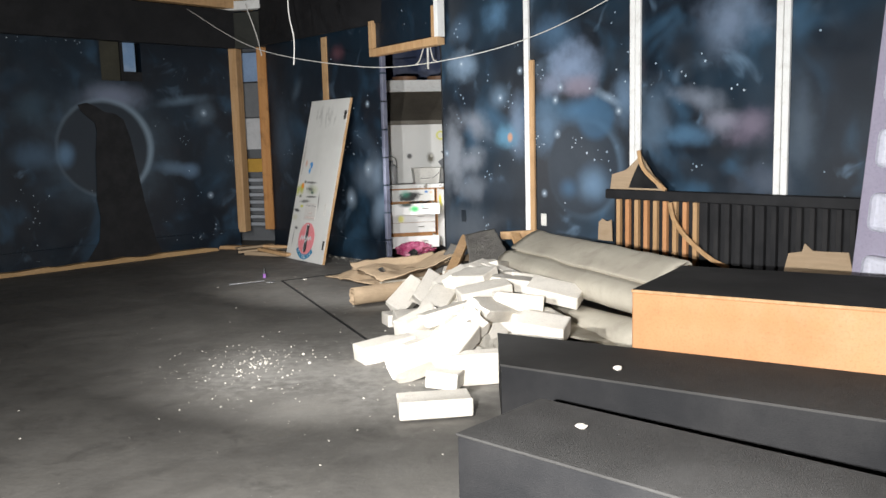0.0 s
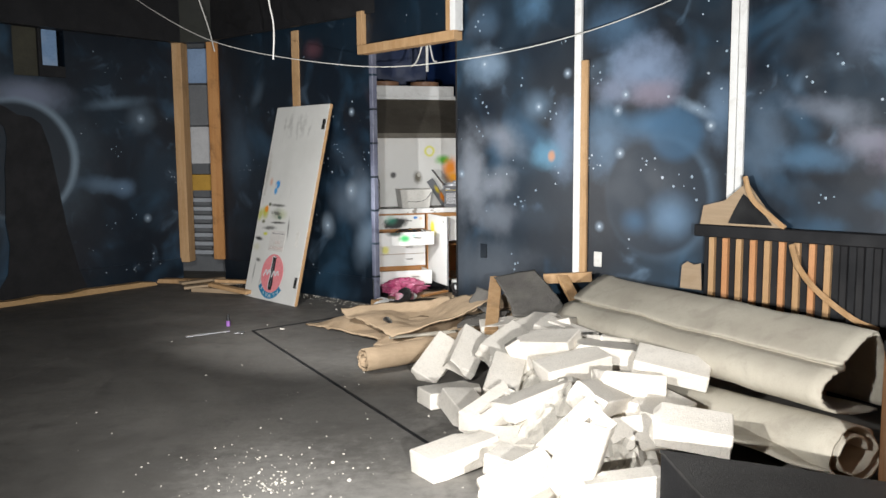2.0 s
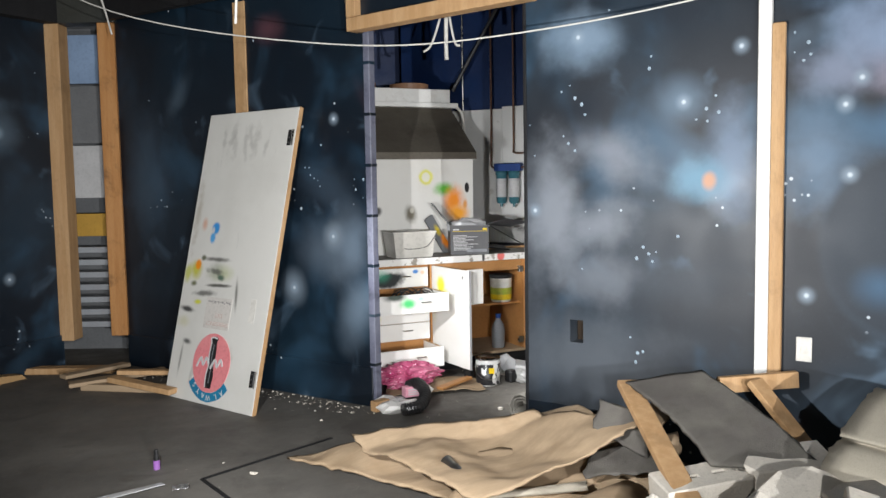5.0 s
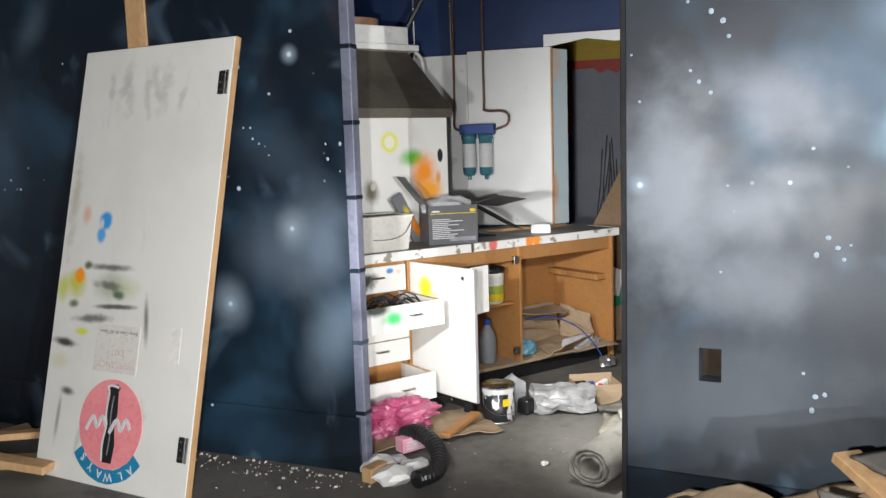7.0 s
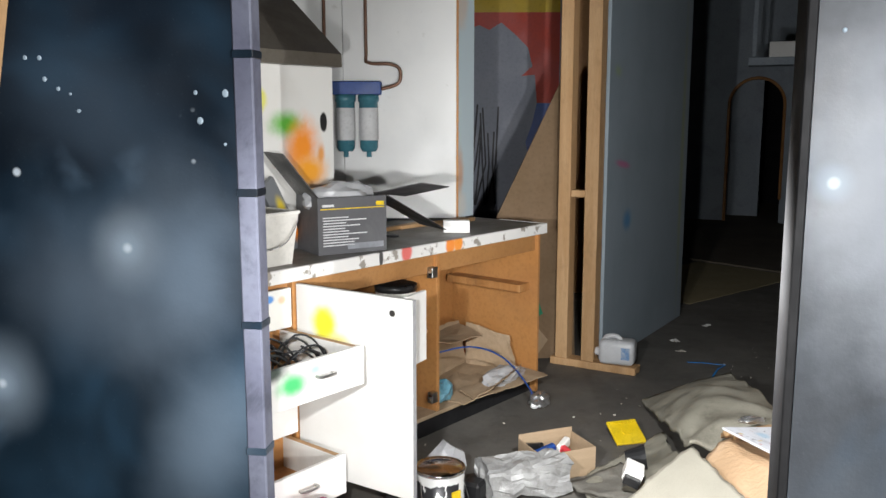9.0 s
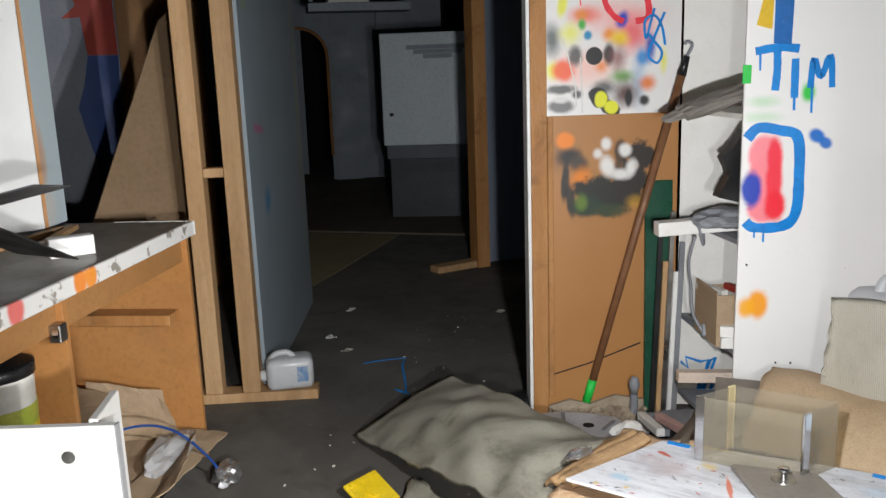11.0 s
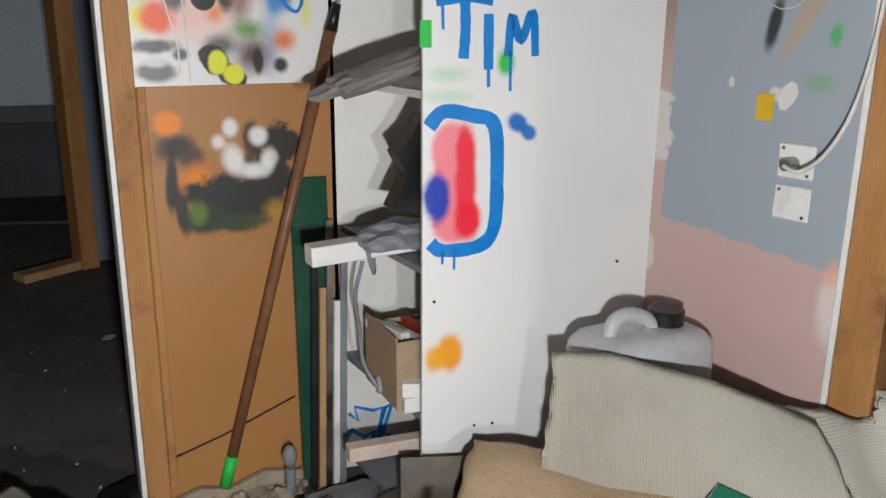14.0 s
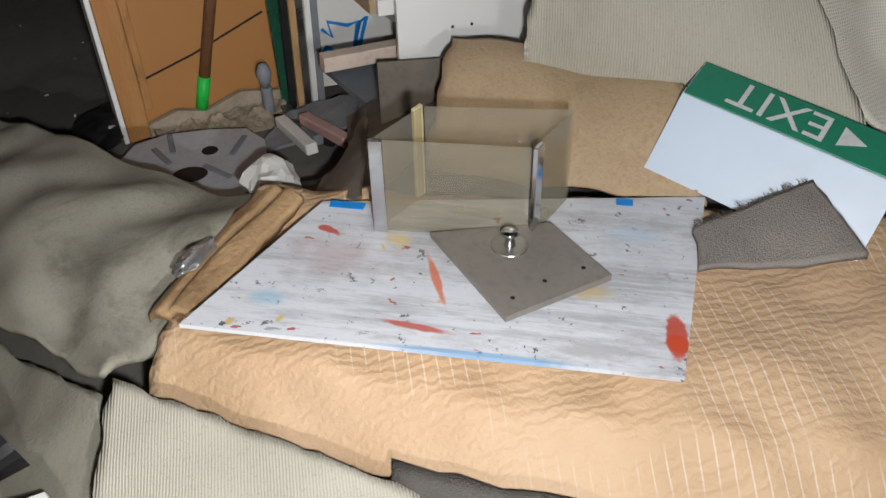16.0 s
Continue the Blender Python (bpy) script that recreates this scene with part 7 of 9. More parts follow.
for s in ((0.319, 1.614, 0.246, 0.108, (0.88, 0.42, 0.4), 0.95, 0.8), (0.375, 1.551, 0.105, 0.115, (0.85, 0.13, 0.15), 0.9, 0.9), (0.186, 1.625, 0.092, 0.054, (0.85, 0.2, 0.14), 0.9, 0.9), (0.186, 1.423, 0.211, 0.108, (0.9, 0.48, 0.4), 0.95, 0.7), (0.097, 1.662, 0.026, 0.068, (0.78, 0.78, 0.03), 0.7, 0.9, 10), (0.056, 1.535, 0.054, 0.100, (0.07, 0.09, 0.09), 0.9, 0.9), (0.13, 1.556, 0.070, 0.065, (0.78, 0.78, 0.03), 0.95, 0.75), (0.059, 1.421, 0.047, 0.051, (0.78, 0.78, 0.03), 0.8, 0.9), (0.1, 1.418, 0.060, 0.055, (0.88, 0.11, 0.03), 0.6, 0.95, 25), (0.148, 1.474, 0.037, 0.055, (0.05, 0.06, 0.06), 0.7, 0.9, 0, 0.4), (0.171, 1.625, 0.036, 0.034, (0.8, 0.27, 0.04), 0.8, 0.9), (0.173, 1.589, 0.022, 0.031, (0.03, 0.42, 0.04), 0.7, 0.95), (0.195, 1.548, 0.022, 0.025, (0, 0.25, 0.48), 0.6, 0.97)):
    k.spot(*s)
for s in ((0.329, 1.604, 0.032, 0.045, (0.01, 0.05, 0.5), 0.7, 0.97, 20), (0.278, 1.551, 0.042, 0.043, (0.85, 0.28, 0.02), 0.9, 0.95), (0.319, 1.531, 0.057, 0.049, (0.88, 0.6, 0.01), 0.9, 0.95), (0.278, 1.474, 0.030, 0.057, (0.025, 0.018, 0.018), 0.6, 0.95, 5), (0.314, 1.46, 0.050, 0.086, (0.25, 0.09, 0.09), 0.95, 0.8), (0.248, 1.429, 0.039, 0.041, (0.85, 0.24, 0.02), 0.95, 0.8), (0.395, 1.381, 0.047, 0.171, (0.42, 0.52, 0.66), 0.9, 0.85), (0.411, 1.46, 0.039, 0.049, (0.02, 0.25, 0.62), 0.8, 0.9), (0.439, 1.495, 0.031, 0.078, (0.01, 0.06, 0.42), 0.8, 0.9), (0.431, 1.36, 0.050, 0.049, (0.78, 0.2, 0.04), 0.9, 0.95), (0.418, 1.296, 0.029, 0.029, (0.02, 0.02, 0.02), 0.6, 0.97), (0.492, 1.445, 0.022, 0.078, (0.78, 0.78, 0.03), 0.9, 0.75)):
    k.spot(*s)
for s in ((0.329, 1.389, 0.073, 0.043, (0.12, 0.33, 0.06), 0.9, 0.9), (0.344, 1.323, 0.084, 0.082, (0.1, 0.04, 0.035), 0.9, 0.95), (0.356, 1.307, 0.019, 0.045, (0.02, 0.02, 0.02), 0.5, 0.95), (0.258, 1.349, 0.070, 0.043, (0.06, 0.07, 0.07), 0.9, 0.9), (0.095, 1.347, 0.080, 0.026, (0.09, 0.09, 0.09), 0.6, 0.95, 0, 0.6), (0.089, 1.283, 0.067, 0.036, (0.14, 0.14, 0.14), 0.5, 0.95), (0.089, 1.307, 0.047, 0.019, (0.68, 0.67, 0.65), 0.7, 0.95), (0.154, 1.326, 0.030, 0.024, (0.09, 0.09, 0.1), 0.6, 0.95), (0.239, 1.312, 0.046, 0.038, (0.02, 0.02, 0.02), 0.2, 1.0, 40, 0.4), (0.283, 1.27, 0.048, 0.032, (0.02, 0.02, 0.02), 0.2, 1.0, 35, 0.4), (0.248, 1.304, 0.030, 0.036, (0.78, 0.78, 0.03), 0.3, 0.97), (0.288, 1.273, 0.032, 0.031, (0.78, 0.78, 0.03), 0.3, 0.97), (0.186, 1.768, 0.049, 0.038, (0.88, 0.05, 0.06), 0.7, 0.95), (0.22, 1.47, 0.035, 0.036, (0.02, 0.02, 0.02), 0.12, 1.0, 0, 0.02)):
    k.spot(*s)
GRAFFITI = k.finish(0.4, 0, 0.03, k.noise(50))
pa = thing("wall_partition", FP, "hardboard and white-board partition covered in graffiti", "wall", kind="structure")
part("hardboard", bx(0.035, 0.56, 0, 0.012, 0.03, 1.245, 0.001), SPRAYED_HB, pa, "orange hardboard with black and white spray")
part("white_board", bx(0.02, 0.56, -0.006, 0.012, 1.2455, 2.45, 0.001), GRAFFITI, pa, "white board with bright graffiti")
part("edge_stud", bx(-0.03, 0.034, -0.012, 0.08, 0.0, 2.45, 0.003), WOOD_DARK, pa, "split pine edge stud")
part("plaster_edge", bx(-0.045, -0.031, -0.012, 0.09, 0.0, 2.45, 0.002), WHITE_PAINT, pa)
part("edge_strip", bx(0.036, 0.058, -0.010, -0.001, 0.09, 1.245, 0.002), WOOD_DARK, pa)
part("back_board", bx(-0.03, 0.56, 0.081, 0.09, 0, 2.45), GREY_WALL, pa)
part("crack", ribbon(B(), [(0.02, 0.17), (0.2, 0.22), (0.42, 0.30)], 0.006, -0.0005, -0.002), BLACK, pa)
part("torn_foot", prism(B(), [(0.03, 0.0), (0.03, 0.05), (0.12, 0.075), (0.2, 0.05), (0.31, 0.085), (0.42, 0.06), (0.50, 0.09), (0.56, 0.07), (0.56, 0.0)], -0.03, -0.013), surface("crumbled_plaster", (0.30, 0.24, 0.17), (0.40, 0.33, 0.25), 0.95, 0, 9, 60, 0.6), pa, "crumbled plaster foot")
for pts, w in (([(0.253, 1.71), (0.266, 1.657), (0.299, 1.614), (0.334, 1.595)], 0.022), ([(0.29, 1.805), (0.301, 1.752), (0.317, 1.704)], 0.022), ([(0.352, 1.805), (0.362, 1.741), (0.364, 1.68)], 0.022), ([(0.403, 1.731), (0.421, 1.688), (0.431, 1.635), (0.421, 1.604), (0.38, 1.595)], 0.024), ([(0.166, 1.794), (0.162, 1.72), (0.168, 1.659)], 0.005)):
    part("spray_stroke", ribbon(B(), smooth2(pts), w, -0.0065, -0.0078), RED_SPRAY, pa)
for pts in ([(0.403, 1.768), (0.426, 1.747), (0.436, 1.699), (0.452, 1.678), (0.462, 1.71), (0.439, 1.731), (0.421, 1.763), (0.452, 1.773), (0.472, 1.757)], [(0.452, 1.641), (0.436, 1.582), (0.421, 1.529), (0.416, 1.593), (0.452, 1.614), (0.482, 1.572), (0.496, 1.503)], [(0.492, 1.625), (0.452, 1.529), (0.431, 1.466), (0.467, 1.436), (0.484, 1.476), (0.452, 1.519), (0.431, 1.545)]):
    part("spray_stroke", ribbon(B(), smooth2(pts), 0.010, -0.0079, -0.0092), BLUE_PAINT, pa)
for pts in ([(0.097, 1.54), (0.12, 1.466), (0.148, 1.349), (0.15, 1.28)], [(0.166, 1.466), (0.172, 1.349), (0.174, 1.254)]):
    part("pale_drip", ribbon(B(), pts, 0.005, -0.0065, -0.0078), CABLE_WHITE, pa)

# bookcase
S0, S1, S2, S3 = (1.92, 9.46), (2.40, 9.66), (2.48, 9.08), (2.0, 8.88)
k = Nodes("sprayed_bookcase_side")
k.c = rgb((0.80, 0.79, 0.77))
k.mix(k.ramp(k.noise(2.5, 6), 0.45, 0.7, 0, 0.4), (0.73, 0.72, 0.70))
k.mix(k.ramp(k.noise(70, 2), 0.72, 0.76, 0, 0.6), (0.4, 0.38, 0.34))
for s in ((0.075, 1.12, 0.062, 0.085, (0.90, 0.24, 0.28), 0.35, 0.97), (0.075, 1.04, 0.064, 0.095, (0.90, 0.24, 0.28), 0.35, 0.97), (0.08, 0.955, 0.066, 0.075, (0.90, 0.22, 0.26), 0.35, 0.97), (0.106, 1.12, 0.032, 0.085, (0.85, 0.03, 0.06), 0.5, 0.97), (0.108, 1.03, 0.036, 0.10, (0.85, 0.035, 0.06), 0.5, 0.97), (0.112, 0.95, 0.042, 0.075, (0.85, 0.02, 0.04), 0.5, 0.97), (0.035, 1.01, 0.042, 0.075, (0.008, 0.05, 0.42), 0.5, 0.98), (0.235, 1.185, 0.035, 0.028, (0.005, 0.15, 0.55), 0.5, 0.97, 40), (0.262, 1.162, 0.03, 0.024, (0.005, 0.15, 0.55), 0.5, 0.95, 40),
          (0.07, 0.61, 0.045, 0.065, (0.90, 0.34, 0.005), 0.5, 0.97), (0.035, 0.60, 0.04, 0.05, (0.90, 0.40, 0.01), 0.6, 0.95), (0.20, 1.325, 0.03, 0.045, (0.02, 0.55, 0.05), 0.7, 0.97), (0.06, 1.30, 0.08, 0.03, (0.3, 0.62, 0.3), 0.95, 0.5), (0.06, 1.25, 0.09, 0.03, (0.3, 0.62, 0.3), 0.95, 0.45)):
    k.spot(*s)
BK_SIDE = k.finish(0.4, 0, 0.03, k.noise(60), 0.4, 0.08)
bk = thing("bookcase", along(S0, S3), "tall white bookcase with spray-painted side, shelves half full", "bookcase")
IB = along(S0, S3).inverted()
part("side", bx(0, 0.612, 0, 0.018, 0.03, 2.45, 0.001), BK_SIDE, bk, "white side panel sprayed blue, red and orange")
l2 = lambda p: tuple((IB @ Vector((p[0], p[1], 0)))[:2])
q1, q2 = l2(S1), l2(S2)
part("side", slab(B(), [q1, (q1[0] + 0.005, q1[1] + 0.018), (q2[0] + 0.005, q2[1] + 0.018), q2], 0.03, 2.45), WHITE, bk)
part("back", slab(B(), [(0.56, 0.019), (0.575, 0.019), (q2[0], q2[1] - 0.002), (q2[0] - 0.015, q2[1] - 0.002)], 0.03, 2.45), WHITE, bk)
for z in (0.10, 0.43, 0.83, 1.26, 1.71, 2.2):
    part("shelf", slab(B(), [(0.01, 0.019), (q1[0] + 0.01, q1[1] - 0.001), (q2[0] - 0.03, q2[1] - 0.004), (0.55, 0.019)], z - 0.018, z), GREY_PLASTIC if z < 1 else WHITE, bk, "shelf, grey below one metre and white above")
for pts, w in (([(0.03, 1.462), (0.10, 1.472), (0.165, 1.466)], 0.026), ([(0.098, 1.46), (0.10, 1.40), (0.096, 1.335)], 0.024), ([(0.155, 1.435), (0.157, 1.31)], 0.024), ([(0.205, 1.34), (0.212, 1.43), (0.235, 1.375), (0.262, 1.44), (0.272, 1.34)], 0.02),
              ([(0.21, 1.35), (0.212, 1.26)], 0.007), ([(0.045, 1.455), (0.047, 1.40)], 0.007), ([(0.157, 1.31), (0.158, 1.27)], 0.008), ([(0.08, 0.88), (0.08, 0.83)], 0.006), ([(0.05, 0.88), (0.05, 0.845)], 0.006)):
    part("spray_letter", ribbon(B(), smooth2(pts), w, -0.0005, -0.0025), BLUE_PAINT, bk, "blue spray letter stroke")
part("spray_border", ribbon(B(), smooth2([(0.015, 1.18), (0.05, 1.215), (0.12, 1.205), (0.175, 1.18), (0.185, 1.05), (0.18, 0.93), (0.14, 0.885), (0.05, 0.88), (0.02, 0.90)]), 0.034, -0.0005, -0.0025), BLUE_PAINT, bk)
part("blue_tape", prism(B(), [(0.085, 1.485), (0.14, 1.48), (0.145, 1.76), (0.12, 1.76), (0.085, 1.70)], -0.003, -0.0005), surface("blue_tape", (0.01, 0.12, 0.40), (0.015, 0.14, 0.44), 0.4), bk, "strip of blue tape")
part("yellow_card", prism(B(), [(0.03, 1.545), (0.078, 1.53), (0.082, 1.69), (0.06, 1.685)], -0.003, -0.0005), YELLOW_TAPE, bk, "yellow card scrap")
part("green_patch", bx(-0.008, 0.02, -0.003, -0.0005, 1.36, 1.42, 0.001), GREEN_SPRAY, bk)
for i in range(7):
    part("screw_cap", cyl(B(), 0.004, 0, 0.002, seg=8, m=pose((0.03, 0.05, 0.52, 0.14, 0.19, 0.3, 0.54)[i], -0.0005, (0.75, 1.72, 0.82, 0.40, 0.40, 1.62, 1.75)[i], 90)), PRINT_DARK, bk)

# things on the bookcase shelves
ft = thing("tube_carton", look((2.0, 9.735, 0.855), (2.16, 9.30, 0.87)), "long white lamp carton jutting off a bookcase shelf", "carton")
part("carton", bx(-0.028, 0.028, -0.025, 0.025, -0.55, 0.0, 0.002), WHITE, ft)
for i in range(5):
    part("print_mark", bx(-0.0295, -0.0282, -0.008, 0.008, -0.08 - 0.07 * i, -0.05 - 0.07 * i), PRINT_DARK, ft)
for i in range(3):
    solid("grey_cable", tube(B(), bend([(2.03 + 0.01 * i, 9.60 - 0.012 * i, 0.89), (2.0 + 0.01 * i, 9.585, 0.85), (2.01, 9.575, 0.805), (2.05, 9.57, 0.80), (2.07, 9.575, 0.86), (2.04, 9.59, 0.895)], 4), 0.005, 6), GREY_PLASTIC, "grey cable looped round the lamp carton", "cable", group="cable loops", smooth=True)
solid("grey_cable", tube(B(), bend([(2.05, 9.60, 0.82), (2.07, 9.62, 0.72), (2.10, 9.61, 0.62), (2.10, 9.60, 0.52), (2.09, 9.56, 0.445)], 6), 0.006, 6), GREY_PLASTIC, "grey flex hanging down to the lower shelf", "cable", smooth=True)
solid("grey_plug", bx(-0.018, 0.018, -0.018, 0.018, 0, 0.05, 0.006), GREY_PLASTIC, "grey mains plug resting on the shelf", "plug", pose(2.09, 9.55, 0.431, 0, 25, 0))
lc = thing("lamp_box", pose(2.12, 9.46, 0.431, 0, 0, 18), "open brown carton of lamp tubes on the bookcase shelf", "carton")
part("front", bx(-0.11, 0.11, -0.10, -0.095, 0, 0.17), CARDBOARD, lc)
part("side", bx(-0.115, -0.1105, -0.10, 0.10, 0, 0.19), CARDBOARD, lc)
part("side", bx(0.1105, 0.115, -0.10, 0.10, 0, 0.17), CARDBOARD, lc)
part("back", bx(-0.11, 0.11, 0.095, 0.10, 0, 0.2), CARDBOARD, lc)
lettering("print_text", "FLUO", 0.038, PRINT_DARK, lc, pose(-0.115, -0.02, 0.075, 90, 0, -90) @ pose(-0.03, 0, 0.0008))
lettering("print_text", "E", 0.038, PRINT_DARK, lc, pose(-0.115, -0.02, 0.035, 90, 0, -90) @ pose(-0.03, 0, 0.0008))
for i in range(4):
    solid("lamp_tube_box", bx(-0.09, 0.09, -0.013, 0.013, 0, 0.026, 0.002), (WHITE, RED_PAINT, WHITE, CABLE_WHITE)[i], "slim lamp box lying in the open carton", "lamp box", pose(2.12, 9.46 + 0.045 * i - 0.06, 0.58 + 0.014 * (i % 2), 0, 3, 18 + 4 * i), "slim lamp boxes")
for i, z in enumerate((0.431, 0.472)):
    solid("small_white_box", bx(-0.02, 0.02, -0.03, 0.03, 0, 0.04, 0.002), WHITE, "small white box stacked on the shelf", "box", pose(1.985, 9.475, z, 0, 0, 10 - 15 * i), "small white boxes")
st = thing("printed_strip", look((2.01, 9.65, 0.30), (2.10, 9.32, 0.29)), "white printed lamp carton lying on the low shelf", "carton")
part("carton", bx(-0.02, 0.02, -0.02, 0.02, -0.36, 0.0, 0.001), surface("peach_card", (0.72, 0.58, 0.48), (0.76, 0.64, 0.55), 0.6), st)
lettering("print_text", "FLUORESCENT LAMP", 0.022, RED_PAINT, st, Matrix.Translation((-0.0203, -0.008, -0.10)) @ Matrix(((0, 0, -1), (0, 1, 0), (-1, 0, 0))).transposed().to_4x4(), 0.0006)
solid("shoe_holster", prism(B(), [(-0.06, 0.0), (0.04, -0.01), (0.085, 0.10), (0.075, 0.24), (0.09, 0.27), (0.06, 0.31), (-0.01, 0.30), (-0.04, 0.22), (-0.075, 0.17), (-0.045, 0.13), (-0.03, 0.1)], -0.035, 0.035), NEARBLACK, "black moulded plastic holster on the bookcase shelf", "holster", pose(2.02, 9.49, 0.965, 0, 10, -72) @ Matrix.Diagonal((0.85, 0.85, 0.80, 1)))
solid("grey_bag", crumple(0.09, (1.3, 0.9, 0.4), 41, 0.4), GREY_PLASTIC, "crumpled dark bag on the bookcase shelf", "bag", pose(2.07, 9.50, 0.885, 0, 0, -60))
solid("work_glove", crumple(0.10, (1.9, 0.7, 0.32), 43, 0.35, 3), surface("grey_glove", (0.20, 0.18, 0.16), (0.25, 0.225, 0.2), 0.9, 0, 8, 120, 0.3), "grey work glove sticking off the upper shelf", "glove", pose(2.06, 9.53, 1.305, 0, -18, -68))
solid("cardboard_tray", sheet(B(), (1.98, 9.76, 1.715), (2.22, 9.70, 1.73), (2.25, 9.40, 1.78), (1.96, 9.45, 1.76), 0.012, 12, 10, 0.02, 5, 3, 0.015), surface("dull_card", (0.20, 0.14, 0.085), (0.24, 0.17, 0.1), 0.9), "dull brown tray on the top shelf", "tray")
solid("blue_scribble", ribbon(B(), [(0.0, 0.12), (0.03, 0.16), (0.07, 0.13), (0.10, 0.15), (0.09, 0.05), (0.10, 0.14), (0.15, 0.13), (0.14, 0.08), (0.17, 0.07)], 0.016, -0.001, -0.003), BLUE_PAINT, "blue dripping spray scribble low inside the bookcase", "paint mark", along(S1, S2))
solid("blue_scribble", ribbon(B(), [(0.02, 0.22), (0.05, 0.19), (0.04, 0.24), (0.10, 0.22), (0.14, 0.23), (0.12, 0.17), (0.11, 0.10), (0.13, 0.22), (0.16, 0.24), (0.10, 0.05)], 0.012, -0.001, -0.003), BLUE_PAINT, "blue spray scribble inside the bookcase", "paint mark", along(S1, S2))

# leaning pole, strips and green board between partition and bookcase
po = thing("brush_pole", Matrix(), "long brown wooden pole with grey hook end leaning on the bookcase", "pole")
pb, ptp = Vector((2.29, 10.03, 0.0)), Vector((2.36, 9.665, 1.385))
part("shaft", tube(B(), [pb.lerp(ptp, 0.11), ptp], 0.0165, 12), surface("brown_pole", (0.19, 0.085, 0.038), (0.24, 0.115, 0.055), 0.5, 0, 6, 40, 0.1), po, "", True)
part("green_band", tube(B(), [pb.lerp(ptp, 0.04), pb.lerp(ptp, 0.11)], 0.0185, 12), GREEN_SPRAY, po, "green tape band", True)
part("foot", tube(B(), [pb + Vector((0, 0, 0.005)), pb.lerp(ptp, 0.04)], 0.014, 12), GREY_PLASTIC, po, "", True)
d = (ptp - pb).normalized()
part("socket", tube(B(), [ptp, ptp + d * 0.075], [0.019, 0.012], 12), NEARBLACK, po, "", True)
part("hook", tube(B(), bend([tuple(ptp + d * 0.075), tuple(ptp + d * 0.115 + Vector((0, -0.008, 0))), tuple(ptp + d * 0.13 + Vector((0, 0.012, 0))), tuple(ptp + d * 0.12 + Vector((0, 0.022, 0)))], 5), 0.006, 8), GREY_PLASTIC, po, "", True)
solid("green_board", bx(0, 0.11, 0, 0.012, 0, 0.98, 0.002), surface("dark_green_board", (0.01, 0.06, 0.035), (0.015, 0.08, 0.045), 0.35, 0, 4, 50, 0.05, None, (0.1, 0.15, 0.13), 0.4), "dark green glossy board leaning by the bookcase", "board", along((2.35, 9.79), (2.385, 9.69)) @ pose(0, -0.03, 0.0, -2))
for i, (x, h, mtl, nm) in enumerate(((0.035, 0.80, NEARBLACK, "black metal"), (0.058, 0.66, WOOD, "timber"), (0.076, 0.86, STEEL, "aluminium"), (0.098, 0.62, WHITE_PAINT, "white painted"), (0.115, 0.74, GREY_PLASTIC, "grey metal"))):
    solid("leaning_strip", bx(-0.010, 0.010, -0.008, 0.008, 0, h, 0.002), mtl, "%s strip leaning against the partition edge" % nm, "strip", along((2.33, 9.80), (2.37, 9.68)) @ pose(x, -0.05 - 0.008 * i, 0.0, -4, 3, 0), "leaning strips")
sb = thing("lamp_bulb", pose(2.28, 9.82, 0.06), "old white bulb standing by the partition", "bulb")
part("glass", spin(B(), [(0.010, 0.05), (0.020, 0.075), (0.023, 0.098), (0.014, 0.12), (0.003, 0.126)], 14), GREY_PLASTIC, sb, "", True)
part("base", cyl(B(), 0.016, -0.06, 0.05, seg=12), GREY_PLASTIC, sb)

# blue-grey and pink wall with outlets
W1, W2 = (1.981, 8.845), (1.531, 8.565)
FW, LW = along(W1, W2), span(W1, W2)
k = Nodes("blue_grey_over_pink")
k.c = rgb((0.58, 0.41, 0.37))
k.mix(k.ramp(k.noise(3, 6), 0.4, 0.7, 0, 0.5), (0.54, 0.375, 0.335))
sep = k.n("ShaderNodeSeparateXYZ")
k.ln(k.co, sep.inputs[0])
edge = k.mul(k.mul(k.noise(9, 4), 0.06), sep.outputs["Z"], "ADD")
edge = k.mul(edge, k.mul(sep.outputs["X"], 0.11), "ADD")
edge2 = k.mul(k.mul(k.noise(7, 4), 0.03), sep.outputs["X"], "ADD")
up = k.mul(k.ramp(edge, 0.975, 0.985), k.ramp(edge2, 0.018, 0.023))
k.mix(up, (0.34, 0.385, 0.43))
k.mix(k.mul(k.ramp(edge2, 0.018, 0.023, 1, 0), k.ramp(sep.outputs["Z"], 1.2, 1.6)), (0.28, 0.21, 0.18))
